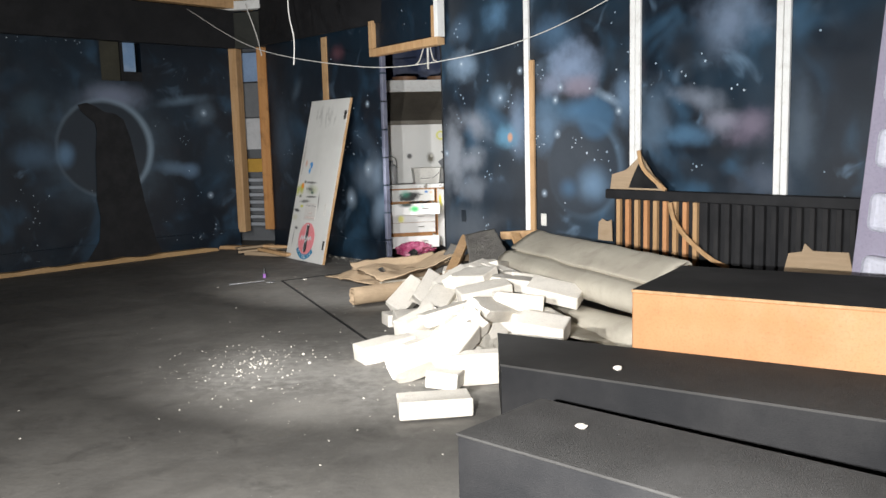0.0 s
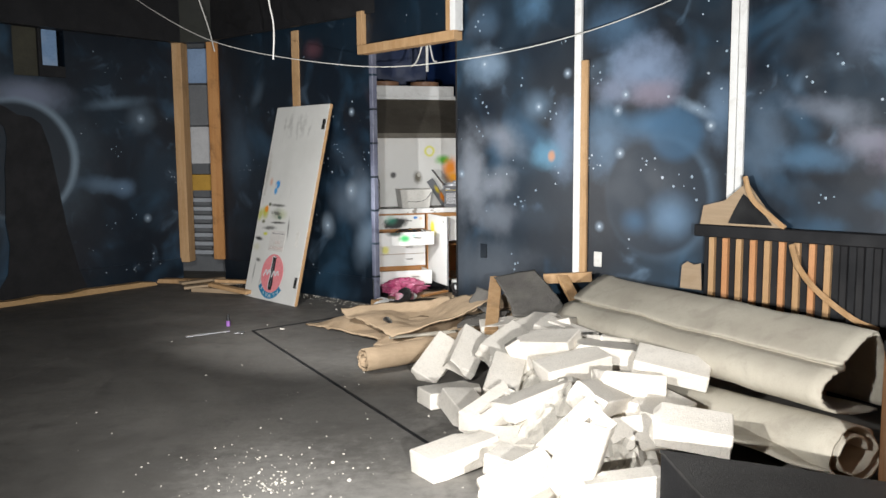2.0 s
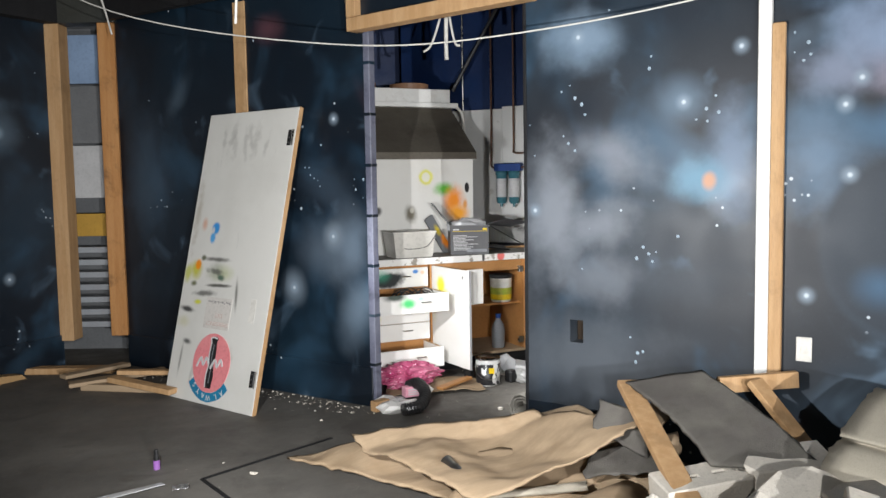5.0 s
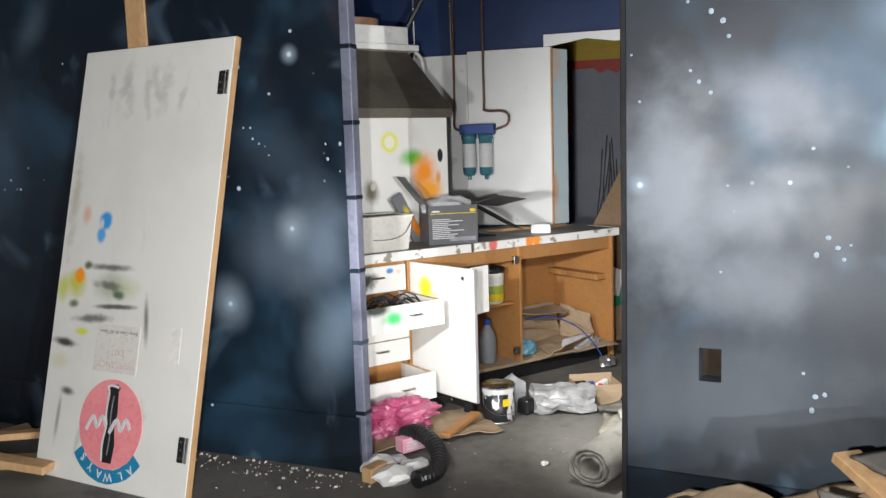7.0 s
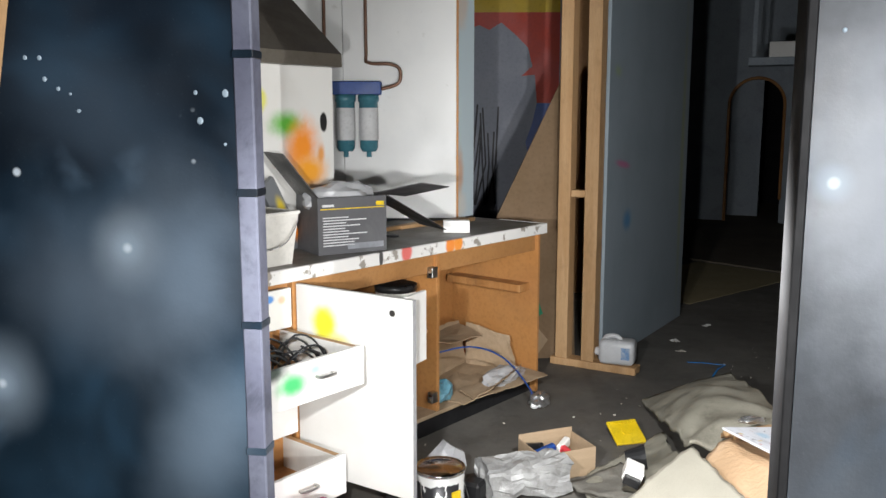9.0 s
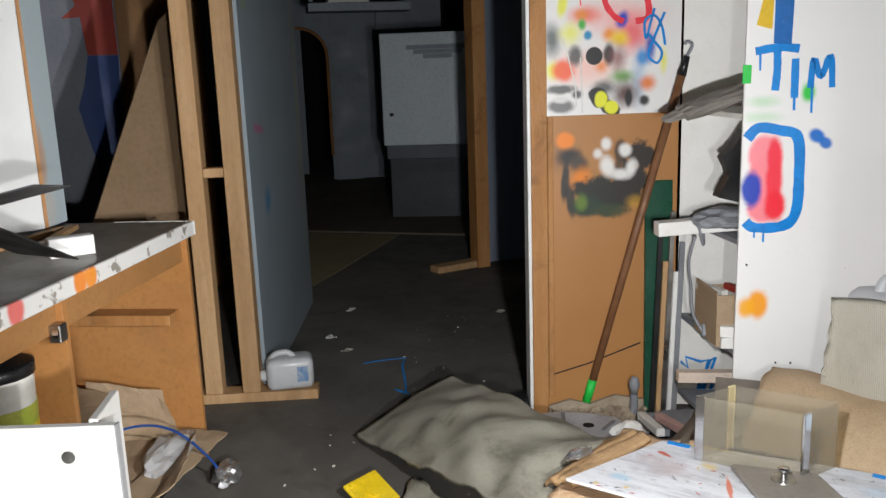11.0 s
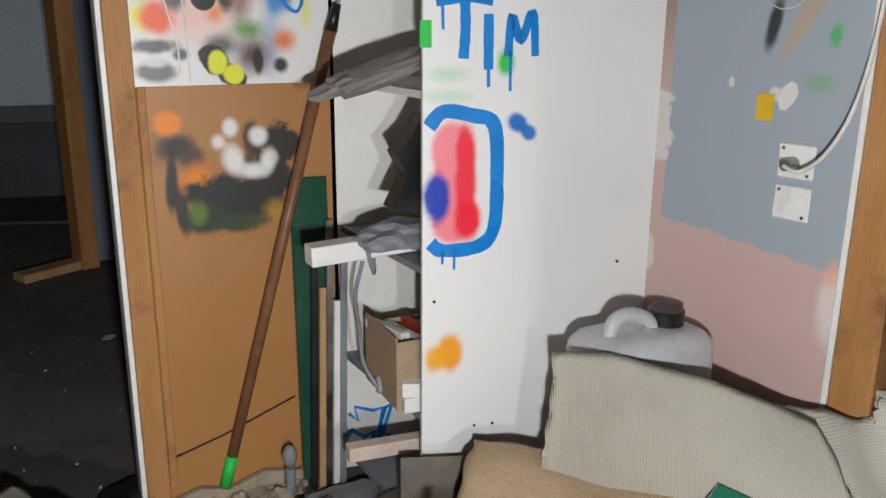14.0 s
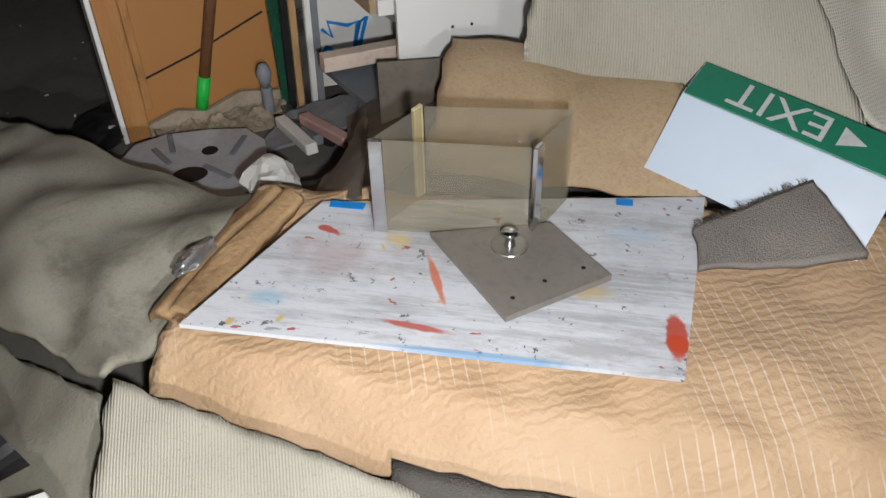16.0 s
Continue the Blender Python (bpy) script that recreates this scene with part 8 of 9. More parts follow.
for s in ((-0.02, 1.17, 0.04, 0.10, (0.70, 0.66, 0.63), 0.2, 0.9, 0, 1.2), (-0.03, 0.83, 0.025, 0.06, (0.70, 0.62, 0.58), 0.2, 0.9, 0, 1.5), (0.17, 1.29, 0.008, 0.014, (0.7, 0.68, 0.6), 0.2, 0.9), (0.31, 1.27, 0.02, 0.035, (0.74, 0.72, 0.66), 0.2, 0.9, 20, 0.6), (0.26, 1.42, 0.022, 0.075, (0.02, 0.02, 0.02), 0.6, 0.95, 10), (0.35, 1.47, 0.028, 0.17, (0.44, 0.36, 0.29), 0.4, 0.95, 28), (0.42, 1.60, 0.10, 0.08, (0.28, 0.48, 0.05), 0.95, 0.8), (0.40, 1.40, 0.02, 0.035, (0.05, 0.42, 0.1), 0.7, 0.8), (0.38, 1.30, 0.06, 0.03, (0.15, 0.38, 0.12), 0.95, 0.6), (0.28, 1.27, 0.018, 0.02, (0.7, 0.68, 0.62), 0.4, 0.8), (0.47, 0.82, 0.05, 0.12, (0.72, 0.64, 0.6), 0.6, 0.8), (0.46, 0.9, 0.03, 0.05, (0.80, 0.35, 0.2), 0.9, 0.6)):
    k.spot(*s)
PINKWALL = k.finish(0.5, 0, 0.06, k.noise(40))
pkw = thing("wall_outlets", FW, "blue-grey over pink painted wall stub with outlets", "wall", kind="structure")
part("board", bx(-0.11, 0.472, 0, 0.012, 0.0, 2.45), PINKWALL, pkw)
part("plaster_edge", bx(0.4725, 0.486, -0.004, 0.012, 0.0, 2.45, 0.002), WHITE_PAINT, pkw)
part("stud", bx(0.487, 0.58, -0.002, 0.09, 0.0, 2.45, 0.003), WOOD_DARK, pkw, "stained pine stud")
part("yellow_note", bx(0.24, 0.28, -0.003, -0.0005, 1.21, 1.27), YELLOW_TAPE, pkw)
part("chalk_ring", ribbon(B(), [(0.28 + 0.085 * math.cos(i * 0.33), 1.58 + 0.13 * math.sin(i * 0.33)) for i in range(40)], 0.003, -0.0005, -0.0015), PRINT_WHITE, pkw)
part("chalk_ring", ribbon(B(), [(0.275 + 0.045 * math.cos(i * 0.33), 1.60 + 0.07 * math.sin(i * 0.33)) for i in range(18)], 0.003, -0.0005, -0.0015), PRINT_WHITE, pkw)
ol = thing("power_outlet", FW @ pose(0.35, 0, 1.13), "paint-flecked double outlet with a chrome plug", "outlet")
for z in (0.0, -0.093):
    pl = part("plate", bx(-0.042, 0.042, -0.009, -0.0005, z - 0.038, z + 0.038, 0.003), WHITE_PAINT, ol)
    part("screw", cyl(B(), 0.004, 0, 0.002, seg=8, m=pose(-0.03, -0.009, z + 0.028, 90)), STEEL, pl)
    part("screw", cyl(B(), 0.004, 0, 0.002, seg=8, m=pose(0.03, -0.009, z - 0.028, 90)), STEEL, pl)
part("plug", cyl(B(), 0.016, 0.009, 0.045, 0.013, seg=14, m=pose(-0.005, 0, -0.005, 90)), STEEL, ol, "dull metal plug")
part("lead", tube(B(), bend([(-0.005, -0.05, -0.005), (0.04, -0.06, -0.01), (0.09, -0.05, 0.04), (0.13, -0.04, 0.15), (0.15, -0.03, 0.35), (0.155, -0.03, 0.8), (0.155, -0.03, 1.3)], 6), 0.005, 6), CABLE_WHITE, ol, "", True)
solid("wall_far_side", bx(-0.6, 1.86, 0, 0.08, 0, 3.5), GREY_WALL, "dim blue-grey wall behind the stub", "wall", along((3.2, 8.6), (1.78, 7.38)), kind="structure")

# white jerry can
jm = pose(1.74, 8.965, 0.42, 0, 0, -68)
jc = thing("jerry_can", jm, "cloudy white jerry can with a black cap, half hidden by carpet", "jerry can")
bm = bx(-0.165, 0.165, -0.10, 0.10, 0, 0.30, 0.045, None, 3)
for v in bm.verts:
    if v.co.z > 0.23:
        v.co.z += 0.045 * (1 - abs(v.co.x) / 0.17)
part("body", bm, PLASTIC_CLOUDY, jc, "", True)
part("handle", tube(B(), bend([(-0.10, 0, 0.28), (-0.09, 0, 0.335), (-0.055, 0, 0.352), (-0.005, 0, 0.342), (0.03, 0, 0.315), (0.028, 0, 0.28)], 5), 0.018, 10), PLASTIC_CLOUDY, jc, "", True)
part("neck", cyl(B(), 0.034, 0.325, 0.365, seg=20, m=pose(0.075, 0, -0.045)), PLASTIC_CLOUDY, jc)
part("cap", spin(B(), [(0.036, 0.36), (0.039, 0.362), (0.039, 0.395), (0.035, 0.398)], 24, pose(0.075, 0, -0.05) @ Matrix.Diagonal((1.12, 1.12, 1, 1))), NEARBLACK, jc, "black screw cap")

# ---- heap of carpets and boards ----
bm = B()
bmesh.ops.create_grid(bm, x_segments=40, y_segments=40, size=1)
for v in bm.verts:
    u, w = v.co.x, v.co.y
    h = max(0.0, 1 - max(abs(u), abs(w)) ** 4)
    v.co = Vector((1.17 + 0.68 * u - 0.05 * w, 9.15 + 0.78 * w, 0))
    v.co.z = h ** 0.6 * (0.17 + 0.06 * u + 0.03 * noise.noise(v.co * 3))
solid("carpet_mound", bm, CARPET_GREY, "heap of dark grey carpet offcuts", "carpet", smooth=True)


def rumple(f, a):
    return lambda u, v: (0, 0, a * math.sin(f * u + 2.3 * math.sin(3 * v)) + a * 0.5 * math.sin(f * 1.7 * v + 1))


UL = Nodes("stitched_tan_underlay")
UL.c = rgb((0.50, 0.335, 0.20))
UL.mix(UL.ramp(UL.noise(4, 6), 0.4, 0.7, 0, 0.6), (0.55, 0.385, 0.245))
UL.mix(UL.ramp(UL.noise(2.4, 6, 0.7), 0.58, 0.72, 0, 0.5), (0.38, 0.25, 0.14))
st = UL.n("ShaderNodeTexWave", Scale=14.0, Distortion=0.4)
st.bands_direction = "Y"
UL.ln(UL.co, st.inputs["Vector"])
UL.mix(UL.mul(UL.ramp(st.outputs["Fac"], 0.965, 0.985), UL.ramp(UL.noise(3.0, 2), 0.45, 0.55, 0, 0.4)), (0.78, 0.72, 0.62))
wv = UL.n("ShaderNodeTexWave", Scale=17.0, Distortion=6.0, Detail=3.0)
wv.inputs["Detail Scale"].default_value = 3.0
UL.ln(UL.co, wv.inputs["Vector"])
QUILT = UL.finish(0.6, 0, 0.22, wv.outputs["Fac"], 0.35)
QUILT_OB = solid("tan_underlay", sheet(B(), (1.02, 10.02, 0.26), (0.53, 8.85, 0.26), (1.06, 8.52, 0.33), (1.42, 9.80, 0.34), 0.010, 60, 34, 0.022, 4.0, 4, 0.006, lambda u, v: (0.05 * math.sin(u * 3.1) * (1 - v) * -1.0, 0, -0.09 * max(0, 0.18 - v) / 0.18 + 0.012 * math.sin(u * 40 + 9 * math.sin(v * 3)) * 0.4)), QUILT, "wavy tan stitched underlay spread over the carpet heap", "underlay", smooth=True)
RIB = Nodes("ribbed_beige_backing")
RIB.c = rgb((0.47, 0.445, 0.37))
RIB.mix(RIB.ramp(RIB.noise(4, 6), 0.4, 0.7, 0, 0.6), (0.41, 0.385, 0.32))
wv = RIB.n("ShaderNodeTexWave", Scale=64.0, Distortion=1.2, Detail=3.0)
wv.bands_direction = "Y"
RIB.ln(RIB.co, wv.inputs["Vector"])
RIB.mix(RIB.ramp(wv.outputs["Fac"], 0.15, 0.7, 0.24, 0), (0.25, 0.22, 0.17))
RIB.mix(RIB.ramp(RIB.noise(230, 2), 0.55, 0.7, 0, 0.35), (0.24, 0.22, 0.17))
RIB.mix(RIB.ramp(RIB.noise(1.8, 7, 0.7), 0.58, 0.72, 0, 0.4), (0.30, 0.27, 0.21))
RIBBED = RIB.finish(0.9, 0, 0.3, wv.outputs["Fac"], 0.15)
solid("beige_carpet", sheet(B(), (1.03, 10.06, 0.245), (0.74, 9.58, 0.22), (0.42, 9.66, 0.13), (0.66, 10.08, 0.14), 0.012, 26, 20, 0.015, 4, 6, 0.012), RIBBED, "ribbed beige carpet backing folded out under the underlay", "carpet", smooth=True)
solid("grey_carpet", sheet(B(), (0.80, 9.62, 0.215), (0.42, 8.8, 0.21), (0.10, 8.98, 0.10), (0.42, 9.75, 0.12), 0.014, 26, 20, 0.02, 4, 8, 0.015), CARPET_GREY, "dark grey carpet lying in front of the underlay", "carpet", smooth=True)
solid("olive_carpet", sheet(B(), (1.83, 10.87, 0.04), (2.14, 10.56, 0.21), (1.37, 9.73, 0.30), (1.03, 10.06, 0.25), 0.016, 50, 40, 0.03, 3.0, 14, 0.01, lambda u, v: (0, 0, 0.07 * math.sin(v * 3.14) * math.sin(u * 3.14) + 0.016 * math.sin(26 * v + 6 * u + 3 * math.sin(5 * u)) * v)), CARPET_OLIVE, "soiled olive-grey carpet sagging in folds", "carpet", smooth=True)
solid("olive_carpet", sheet(B(), (1.55, 10.55, 0.025), (1.06, 10.10, 0.16), (0.45, 9.95, 0.06), (0.85, 10.45, 0.02), 0.014, 34, 30, 0.025, 3.5, 17, 0.015, rumple(9, 0.012)), CARPET_OLIVE, "soiled olive-grey carpet spread on the floor", "carpet", smooth=True)
solid("brown_sleeve", sheet(B(), (1.08, 9.91, 0.32), (1.36, 9.715, 0.345), (1.44, 9.80, 0.325), (1.14, 10.0, 0.285), 0.018, 40, 16, 0.008, 5, 44, 0.012, lambda u, v: (0, 0, 0.014 * math.sin(v * 3.14) - 0.012 * math.exp(-((v - 0.55 - 0.1 * math.sin(u * 5)) / 0.07) ** 2))), surface("brown_underlay", (0.40, 0.25, 0.125), (0.47, 0.31, 0.165), 0.55, 0, 9, 70, 0.5, None, (0.2, 0.11, 0.05), 0.5), "folded brown underlay edge with tape", "underlay", smooth=True)
solid("tape_patch", crumple(0.035, (1.4, 0.6, 0.35), 51, 0.4), FOIL, "shiny tape patch on the rolled underlay", "tape", pose(1.19, 9.91, 0.352, 0, 0, -38))

# white board with paint splashes
c0, c1 = (1.01, 9.92), (0.76, 9.19)
BM = along(c0, c1)
k = Nodes("paint_splashed_board")
k.c = rgb((0.62, 0.635, 0.67))
k.mix(k.ramp(k.noise(3, 5, 0.6, (0.35, 1, 1.6)), 0.45, 0.68, 0, 0.7), (0.52, 0.53, 0.56))
k.mix(k.ramp(k.noise(5, 8, 0.75, (0.5, 1, 1.5)), 0.52, 0.66, 0, 0.75), (0.36, 0.35, 0.36))
k.mix(k.ramp(k.noise(11, 8, 0.75, (1, 1, 2.2)), 0.60, 0.66, 0, 0.7), (0.22, 0.20, 0.20))
k.mix(k.ramp(k.noise(24, 5, 0.75), 0.61, 0.64, 0, 0.95), (0.05, 0.045, 0.045))
k.mix(k.ramp(k.noise(1.6, 6, 0.7, (0.6, 1, 1.4)), 0.48, 0.66, 0, 0.55), (0.33, 0.32, 0.34))
k.mix(k.ramp(k.noise(4, 9, 0.8, (0.25, 1, 3.0)), 0.47, 0.60, 0, 0.75), (0.33, 0.33, 0.35))
k.mix(k.ramp(k.noise(2.2, 9, 0.8, (0.4, 1, 1.6)), 0.50, 0.62, 0, 0.55), (0.25, 0.24, 0.25))
k.mix(k.ramp(k.noise(15, 6, 0.8), 0.66, 0.69, 0, 0.9), (0.07, 0.065, 0.065))
k.mix(k.ramp(k.noise(90, 2), 0.70, 0.74, 0, 0.8), (0.06, 0.055, 0.05))
k.mix(k.ramp(k.noise(18, 3, 0.6, (1.0, 1, 2)), 0.66, 0.69, 0, 0.9), (0.36, 0.06, 0.03))
k.mix(k.ramp(k.noise(15, 2, 0.5, (1.4, 1.3, 1)), 0.70, 0.73, 0, 0.8), (0.55, 0.40, 0.10))
for s in ((0.765, 0.09, 0.020, 0.05, (0.46, 0.05, 0.02), 0.3, 0.92, 0, 1.0), (0.765, 0.07, 0.02, 0.02, (0.5, 0.06, 0.02), 0.2, 0.95, 0, 0.6), (0.38, 0.165, 0.008, 0.075, (0.58, 0.13, 0.05), 0.5, 0.85, -22, 1.0), (0.17, 0.27, 0.03, 0.010, (0.5, 0.06, 0.03), 0.3, 0.9, 20, 1.6), (0.30, 0.26, 0.04, 0.03, (0.62, 0.45, 0.12), 0.8, 0.7, 0, 1.0), (0.26, 0.37, 0.09, 0.010, (0.65, 0.5, 0.1), 0.4, 0.8, -5, 0.8)):
    k.spot(*s)
for s in ((0.63, 0.17, 0.05, 0.03, (0.5, 0.36, 0.14), 0.9, 0.7, 0, 1.0), (0.12, 0.08, 0.04, 0.025, (0.3, 0.48, 0.62), 0.8, 0.7, 0, 0.8), (0.36, 0.05, 0.07, 0.008, (0.45, 0.06, 0.03), 0.5, 0.85, 8, 1.0), (0.70, 0.33, 0.07, 0.05, (0.45, 0.56, 0.68), 0.9, 0.6, 0, 0.8), (0.20, 0.2, 0.14, 0.07, (0.40, 0.30, 0.30), 0.95, 0.6, 0, 1.0), (0.42, 0.25, 0.12, 0.05, (0.22, 0.2, 0.2), 0.95, 0.6, 20, 1.0)):
    k.spot(*s)
k.spot(0.48, 0.003, 0.20, 0.008, (0.12, 0.32, 0.55), 0.6, 0.7)
SPLASHED = k.finish(0.4, 0, 0.12, k.noise(33, 3))
IBM = BM.inverted()
pl = [tuple((IBM @ Vector((x, y, 0)))[:2]) for x, y in ((1.01, 9.92), (0.76, 9.19), (1.18, 8.98), (1.30, 9.68))]
sbd = thing("splashed_board", BM @ pose(0, 0, 0.365) @ pose(0, 0, 0, -90), "white board splashed with paint, lying on the underlay", "board")
part("board", prism(B(), pl, 0, 0.008), SPLASHED, sbd)
for u0, u1, v in ((0.150, 0.215, 0.352), (0.672, 0.702, 0.432)):
    part("blue_tape", bx(u0, u1, -0.002, -0.0005, v - 0.016, v + 0.004), BLUE_PAINT, sbd)

# acrylic box without lid
AC = [(1.195, 9.588), (1.118, 9.330), (1.224, 9.231), (1.288, 9.489)]
ac = thing("acrylic_box", pose(0, 0, 0.366), "smoky acrylic box with metal corner strips, open at the top", "box")
for i in range(4):
    a, b = AC[i], AC[(i + 1) % 4]
    f, L = along(a, b), span(a, b)
    part("pane", bx(0.004, L - 0.004, -0.0015, 0.0015, 0.0, 0.185, 0.0005), ACRYLIC, ac, "", False, f)
for i, mtl in ((0, CHROME), (1, CHROME), (3, surface("old_brass_tape", (0.50, 0.42, 0.22), (0.56, 0.48, 0.28), 0.45))):
    a = AC[i]
    part("corner_strip", bx(-0.012, 0.012, -0.004, 0.004, 0.0, 0.187, 0.001), mtl, ac, "", False, along(a, AC[(i + 1) % 4]) @ pose(0.008, -0.004, 0))
PLT = [(1.14, 9.50), (0.91, 9.42), (0.975, 9.23), (1.13, 9.29)]
pp = thing("metal_plate", pose(0, 0, 0.375, 0, 0, 0), "grey square plate with a chrome knob, lying on the board", "plate")
part("plate", slab(B(), PLT, 0.0, 0.012), surface("dull_plate", (0.22, 0.20, 0.175), (0.26, 0.235, 0.205), 0.45, 0.3, 4, 60, 0.05), pp)
kn = part("knob", spin(B(), [(0.011, 0.0121), (0.009, 0.018), (0.007, 0.028), (0.012, 0.034), (0.016, 0.038), (0.0145, 0.043), (0.006, 0.045)], 20, pose(1.08, 9.375, 0)), CHROME, pp, "chrome knob", True)
part("rose", spin(B(), [(0.032, 0.0121), (0.031, 0.0135), (0.02, 0.0137)], 20, pose(1.08, 9.375, 0)), STEEL, pp)
# black dots on the plate: shade of screw holes put in as colour
for x, y in ((0.95, 9.40), (0.98, 9.34), (1.0, 9.27)):
    part("screw_hole_dot", cyl(B(), 0.004, 0.0121, 0.0128, seg=8, m=pose(x, y, 0)), BLACK, pp)

# exit sign lying on its back
EF = along((1.34, 9.0), (0.99, 8.65), -0.05) @ pose(0, 0, 0.45, 0, 8, 0) @ pose(0, 0, -0.45)
es = thing("exit_sign", EF, "green and white exit sign lying upside down on the heap", "exit sign")
EL = 0.41
bm = B()
sec = [(-0.085, 0.425), (0.01, 0.548), (0.106, 0.574), (0.12, 0.48), (0.05, 0.41)]
ra = [bm.verts.new((0, y, z)) for y, z in sec]
rb = [bm.verts.new((EL, y, z)) for y, z in sec]
bm.faces.new(ra)
bm.faces.new(rb[::-1])
for i in range(5):
    bm.faces.new((ra[i], rb[i], rb[(i + 1) % 5], ra[(i + 1) % 5]))
part("housing", bm, SIGN_WHITE, es, "white diffuser housing")
tilt = math.degrees(math.atan2(0.026, 0.096))
gf = EF.inverted() @ EF @ pose(0, 0.01, 0.548, tilt, 0, 0)
gface = part("green_face", bx(0.002, EL - 0.002, 0.002, 0.098, 0.0005, 0.004, 0.001), GREEN_SIGN, es, "green face", False, gf)
lettering("letters", "EXIT", 0.094, PRINT_WHITE, gface, pose(0.268, 0.083, 0.0045, 0, 0, 180), 0.0006)
part("arrow", slab(B(), [(0.332, 0.05), (0.285, 0.025), (0.285, 0.075)][::-1], 0.0045, 0.0055), PRINT_WHITE, gface)

# sheets leaning at the back of the heap
solid("gauze_carpet", sheet(B(), (1.70, 9.23, 0.22), (1.16, 8.62, 0.33), (1.42, 8.70, 0.66), (1.66, 9.20, 0.72), 0.012, 34, 24, 0.02, 3.5, 24, 0.012, lambda u, v: (-0.05 * math.sin(v * 3.1), 0, 0.03 * math.sin(u * 4))), RIBBED, "stiff ribbed beige carpet leaning against the jerry can", "carpet", smooth=True)
solid("gauze_carpet", sheet(B(), (1.50, 8.76, 0.58), (1.15, 8.55, 0.36), (1.05, 8.05, 0.42), (1.45, 8.25, 0.66), 0.012, 28, 24, 0.04, 4, 27, 0.012, rumple(6, 0.03)), CHALK, "white gauze-backed carpet slumped over the heap", "carpet", smooth=True)
roll("gauze_roll", (1.50, 8.52, 0.62), (1.25, 8.05, 0.60), 0.06, 0.06, 2, 0.9, CHALK, "small roll of white gauze-backed carpet")
solid("tan_sheet", sheet(B(), (1.52, 9.46, 0.27), (1.80, 9.34, 0.43), (1.56, 8.92, 0.46), (1.18, 8.98, 0.35), 0.008, 30, 26, 0.015, 3.5, 31, 0.012, lambda u, v: (0, 0, 0.05 * math.sin(u * 3.1))), UNDERLAY, "stiff tan carpet backing lying over the heap", "underlay", smooth=True)
solid("grey_card", sheet(B(), (1.45, 9.62, 0.22), (2.05, 9.60, 0.12), (2.12, 9.32, 0.20), (1.62, 9.40, 0.30), 0.006, 14, 12, 0.012, 4, 33, 0.01), surface("grey_card", (0.17, 0.145, 0.12), (0.2, 0.175, 0.15), 0.9), "grey-brown card leaning by the bookcase foot", "card")
solid("grey_card", bx(0, 0.175, 0, 0.006, 0, 0.30, 0.001), bpy.data.materials["grey_card"], "grey-brown card standing against the bookcase", "card", along((1.86, 9.52), (1.85, 9.345), 0.06))
solid("brown_card", sheet(B(), (1.66, 9.63, 0.23), (1.635, 9.565, 0.37), (1.31, 9.60, 0.365), (1.43, 9.745, 0.25), 0.006, 14, 18, 0.012, 5, 37, 0.012), surface("dark_brown_backing", (0.15, 0.12, 0.09), (0.19, 0.155, 0.12), 0.9, 0, 4, 120, 0.3), "dark brown carpet backing edge beside the acrylic box", "carpet")
scrap = solid("dark_carpet_scrap", sheet(B(), (1.055, 9.06, 0.40), (1.095, 8.83, 0.44), (0.90, 8.84, 0.425), (0.97, 9.08, 0.385), 0.012, 26, 20, 0.008, 6, 35, 0.008), surface("grey_brown_pile", (0.22, 0.195, 0.175), (0.27, 0.24, 0.215), 0.98, 0, 5, 260, 0.6), "frayed dark carpet scrap lying against the exit sign", "carpet", smooth=True)
bm, rnd = B(), random.Random(21)
for i in range(90):
    p = Vector((1.055, 9.06, 0.398)).lerp(Vector((1.095, 8.83, 0.438)), rnd.random())
    d = Vector((0.008 + 0.014 * rnd.random(), rnd.uniform(-0.012, 0.008), rnd.uniform(-0.004, 0.008)))
    tube(bm, [p, p + d * 0.6, p + d + Vector((0, 0, -0.003))], [0.0006, 0.0005, 0.0002], 4)
part("fringe", bm, surface("dark_fringe", (0.10, 0.085, 0.07), (0.14, 0.12, 0.10), 0.95), scrap, "loose dark fibres")

# grey plastic lid and small rubbish by the partition
lid = thing("grey_plastic_lid", pose(0, 0, 0.04, 0, 0, 0), "grey moulded plastic lid lying on the floor", "lid")
LP2 = [(2.00, 10.21), (2.08, 10.18), (2.12, 10.10), (2.125, 9.98), (2.11, 9.88), (2.04, 9.83), (1.95, 9.822), (1.80, 9.87), (1.70, 9.92), (1.71, 9.96), (1.86, 10.11)]
part("shell", slab(B(), LP2, 0.0, 0.035), surface("pale_grey_plastic", (0.42, 0.435, 0.47), (0.47, 0.485, 0.52), 0.45, 0, 5), lid)
# black discs laid on the closed shell stand for shade inside its holes
part("hole_disc", cyl(B(), 0.045, 0.0352, 0.0362, seg=24, m=pose(1.90, 10.02, 0) @ Matrix.Diagonal((0.8, 1, 1, 1))), BLACK, lid)
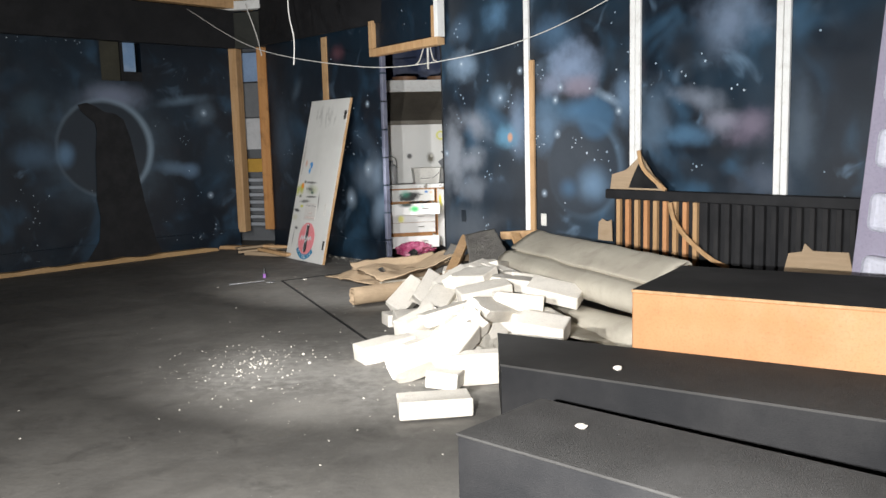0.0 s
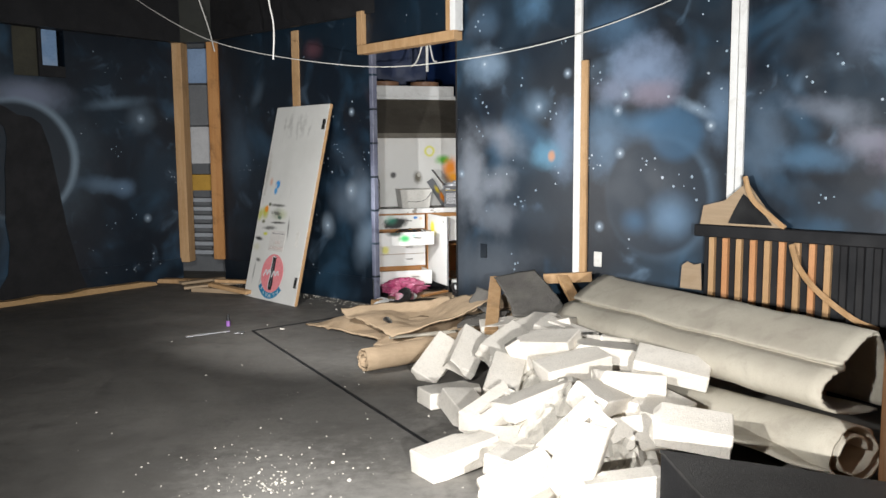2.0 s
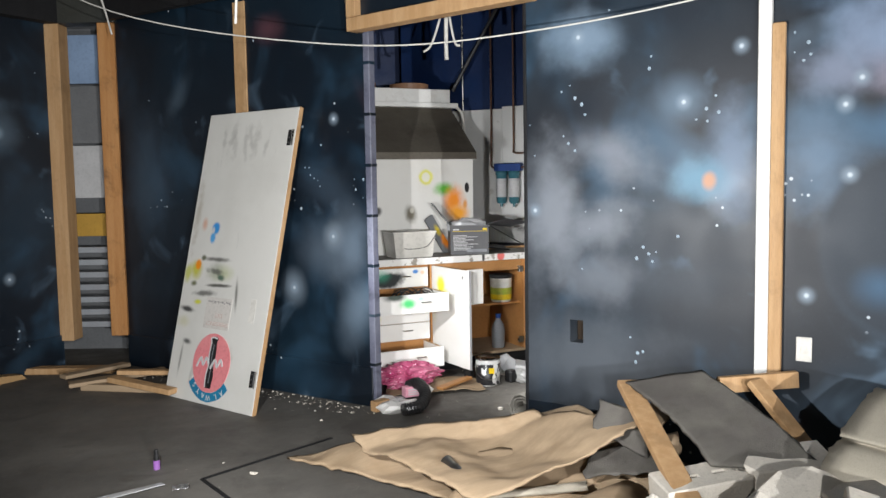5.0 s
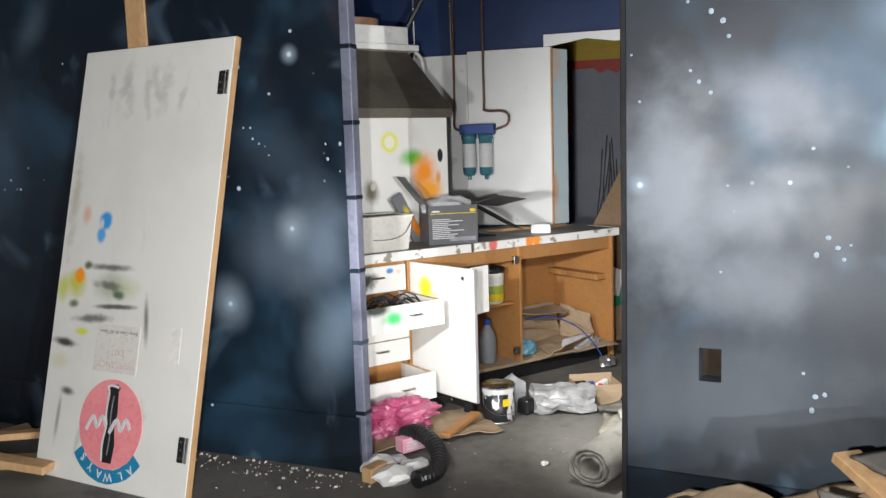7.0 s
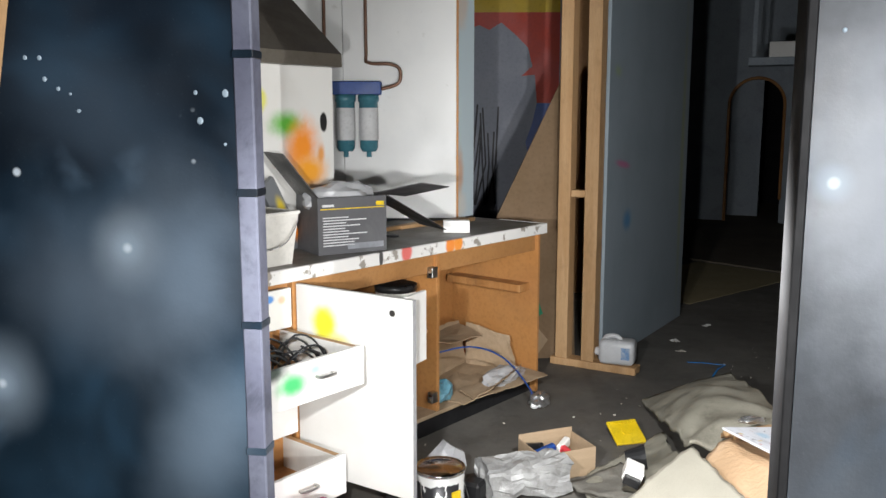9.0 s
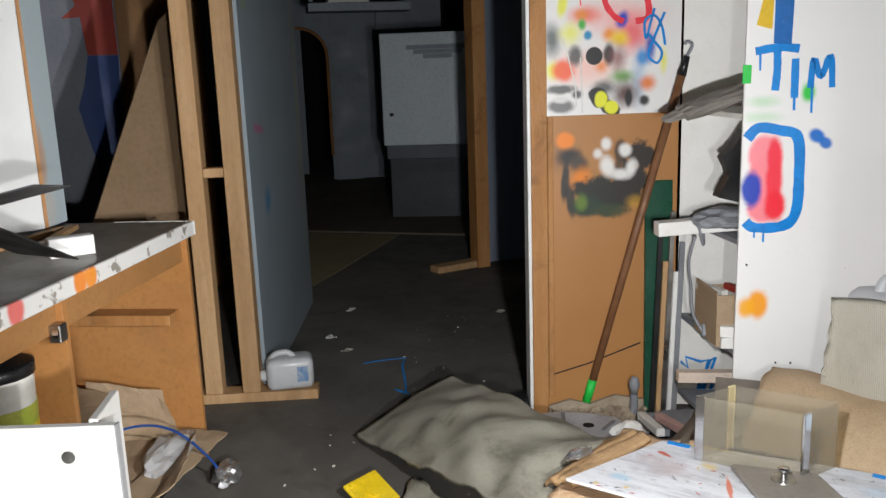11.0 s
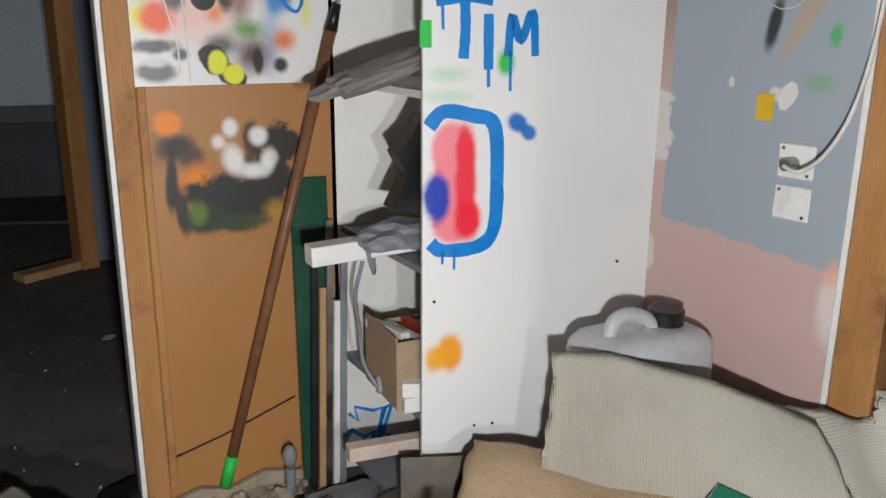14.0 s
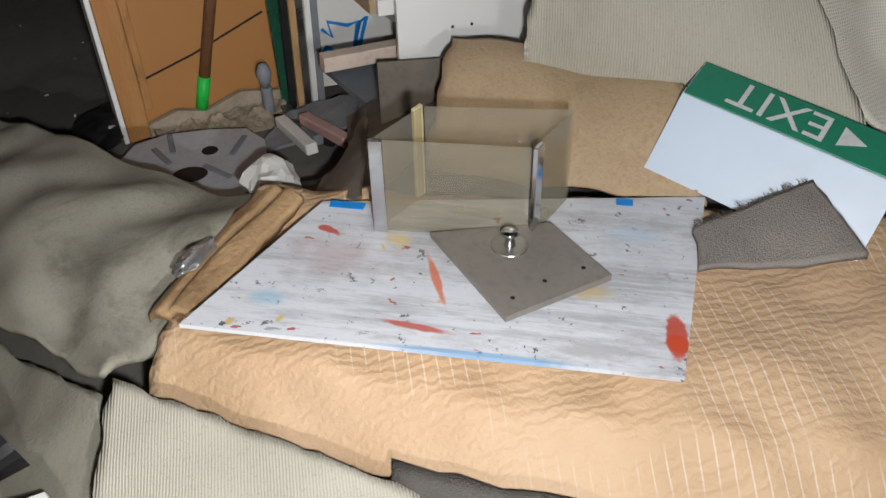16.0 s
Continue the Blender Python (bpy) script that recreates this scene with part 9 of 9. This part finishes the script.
part("hole_disc", cyl(B(), 0.022, 0.0352, 0.0362, seg=18, m=pose(2.01, 9.975, 0)), BLACK, lid)
for i, (x, y, r) in enumerate(((2.0, 10.10, 30), (2.06, 10.08, 10), (2.02, 9.90, -20), (1.90, 9.95, 45))):
    part("rib", bx(-0.05, 0.05, -0.008, 0.008, 0.0352, 0.041, 0.002), GREY_PLASTIC, lid, "", False, pose(x, y, 0, 0, 0, r))
# white crumple standing for a torn soft scrap
solid("white_lump", crumple(0.065, (1.3, 0.8, 0.6), 61, 0.5, 3), WHITE, "torn white lump beside the lid", "lump", pose(1.58, 9.79, 0.24))
solid("black_rag", crumple(0.09, (1.2, 0.9, 0.35), 63, 0.4), NEARBLACK, "black rag on the floor by the partition", "rag", pose(2.28, 10.30, 0.03))
for i, (x, y, z, r, mtl, lb) in enumerate(((1.98, 9.74, 0.10, 20, WHITE, "slim white lamp box"), (1.99, 9.66, 0.10, 28, PINK_PAINT, "slim pinkish lamp box"), (2.14, 9.72, 0.03, 20, GREY_PLASTIC, "grey metal bracket"), (2.1, 9.6, 0.04, -30, NEARBLACK, "black metal bracket"), (2.22, 9.76, 0.02, 10, STEEL, "bent steel strip"))):
    solid("small_rubbish", bx(-0.12, 0.12, -0.016, 0.016, 0, 0.03, 0.003), mtl, lb + " thrown on the floor by the bookcase", "rubbish", pose(x, y, z, 0, 8, r), "rubbish by the bookcase")
solid("tray_pan", sheet(B(), (2.02, 9.86, 0.05), (2.2, 9.78, 0.06), (2.28, 9.5, 0.07), (2.05, 9.5, 0.1), 0.01, 10, 10, 0.015, 6, 66, 0.01), GREY_PLASTIC, "grey dusty tray on the floor by the bookcase", "tray")
solid("plaster_rubble", sheet(B(), (2.23, 10.16, 0.035), (2.13, 10.12, 0.012), (2.27, 9.68, 0.012), (2.37, 9.70, 0.045), 0.02, 30, 50, 0.03, 26, 68, 0.02), surface("tan_plaster_rubble", (0.30, 0.24, 0.17), (0.38, 0.31, 0.23), 0.95, 0, 12, 60, 0.6), "crumbled tan plaster at the partition foot", "rubble", kind="stuff")
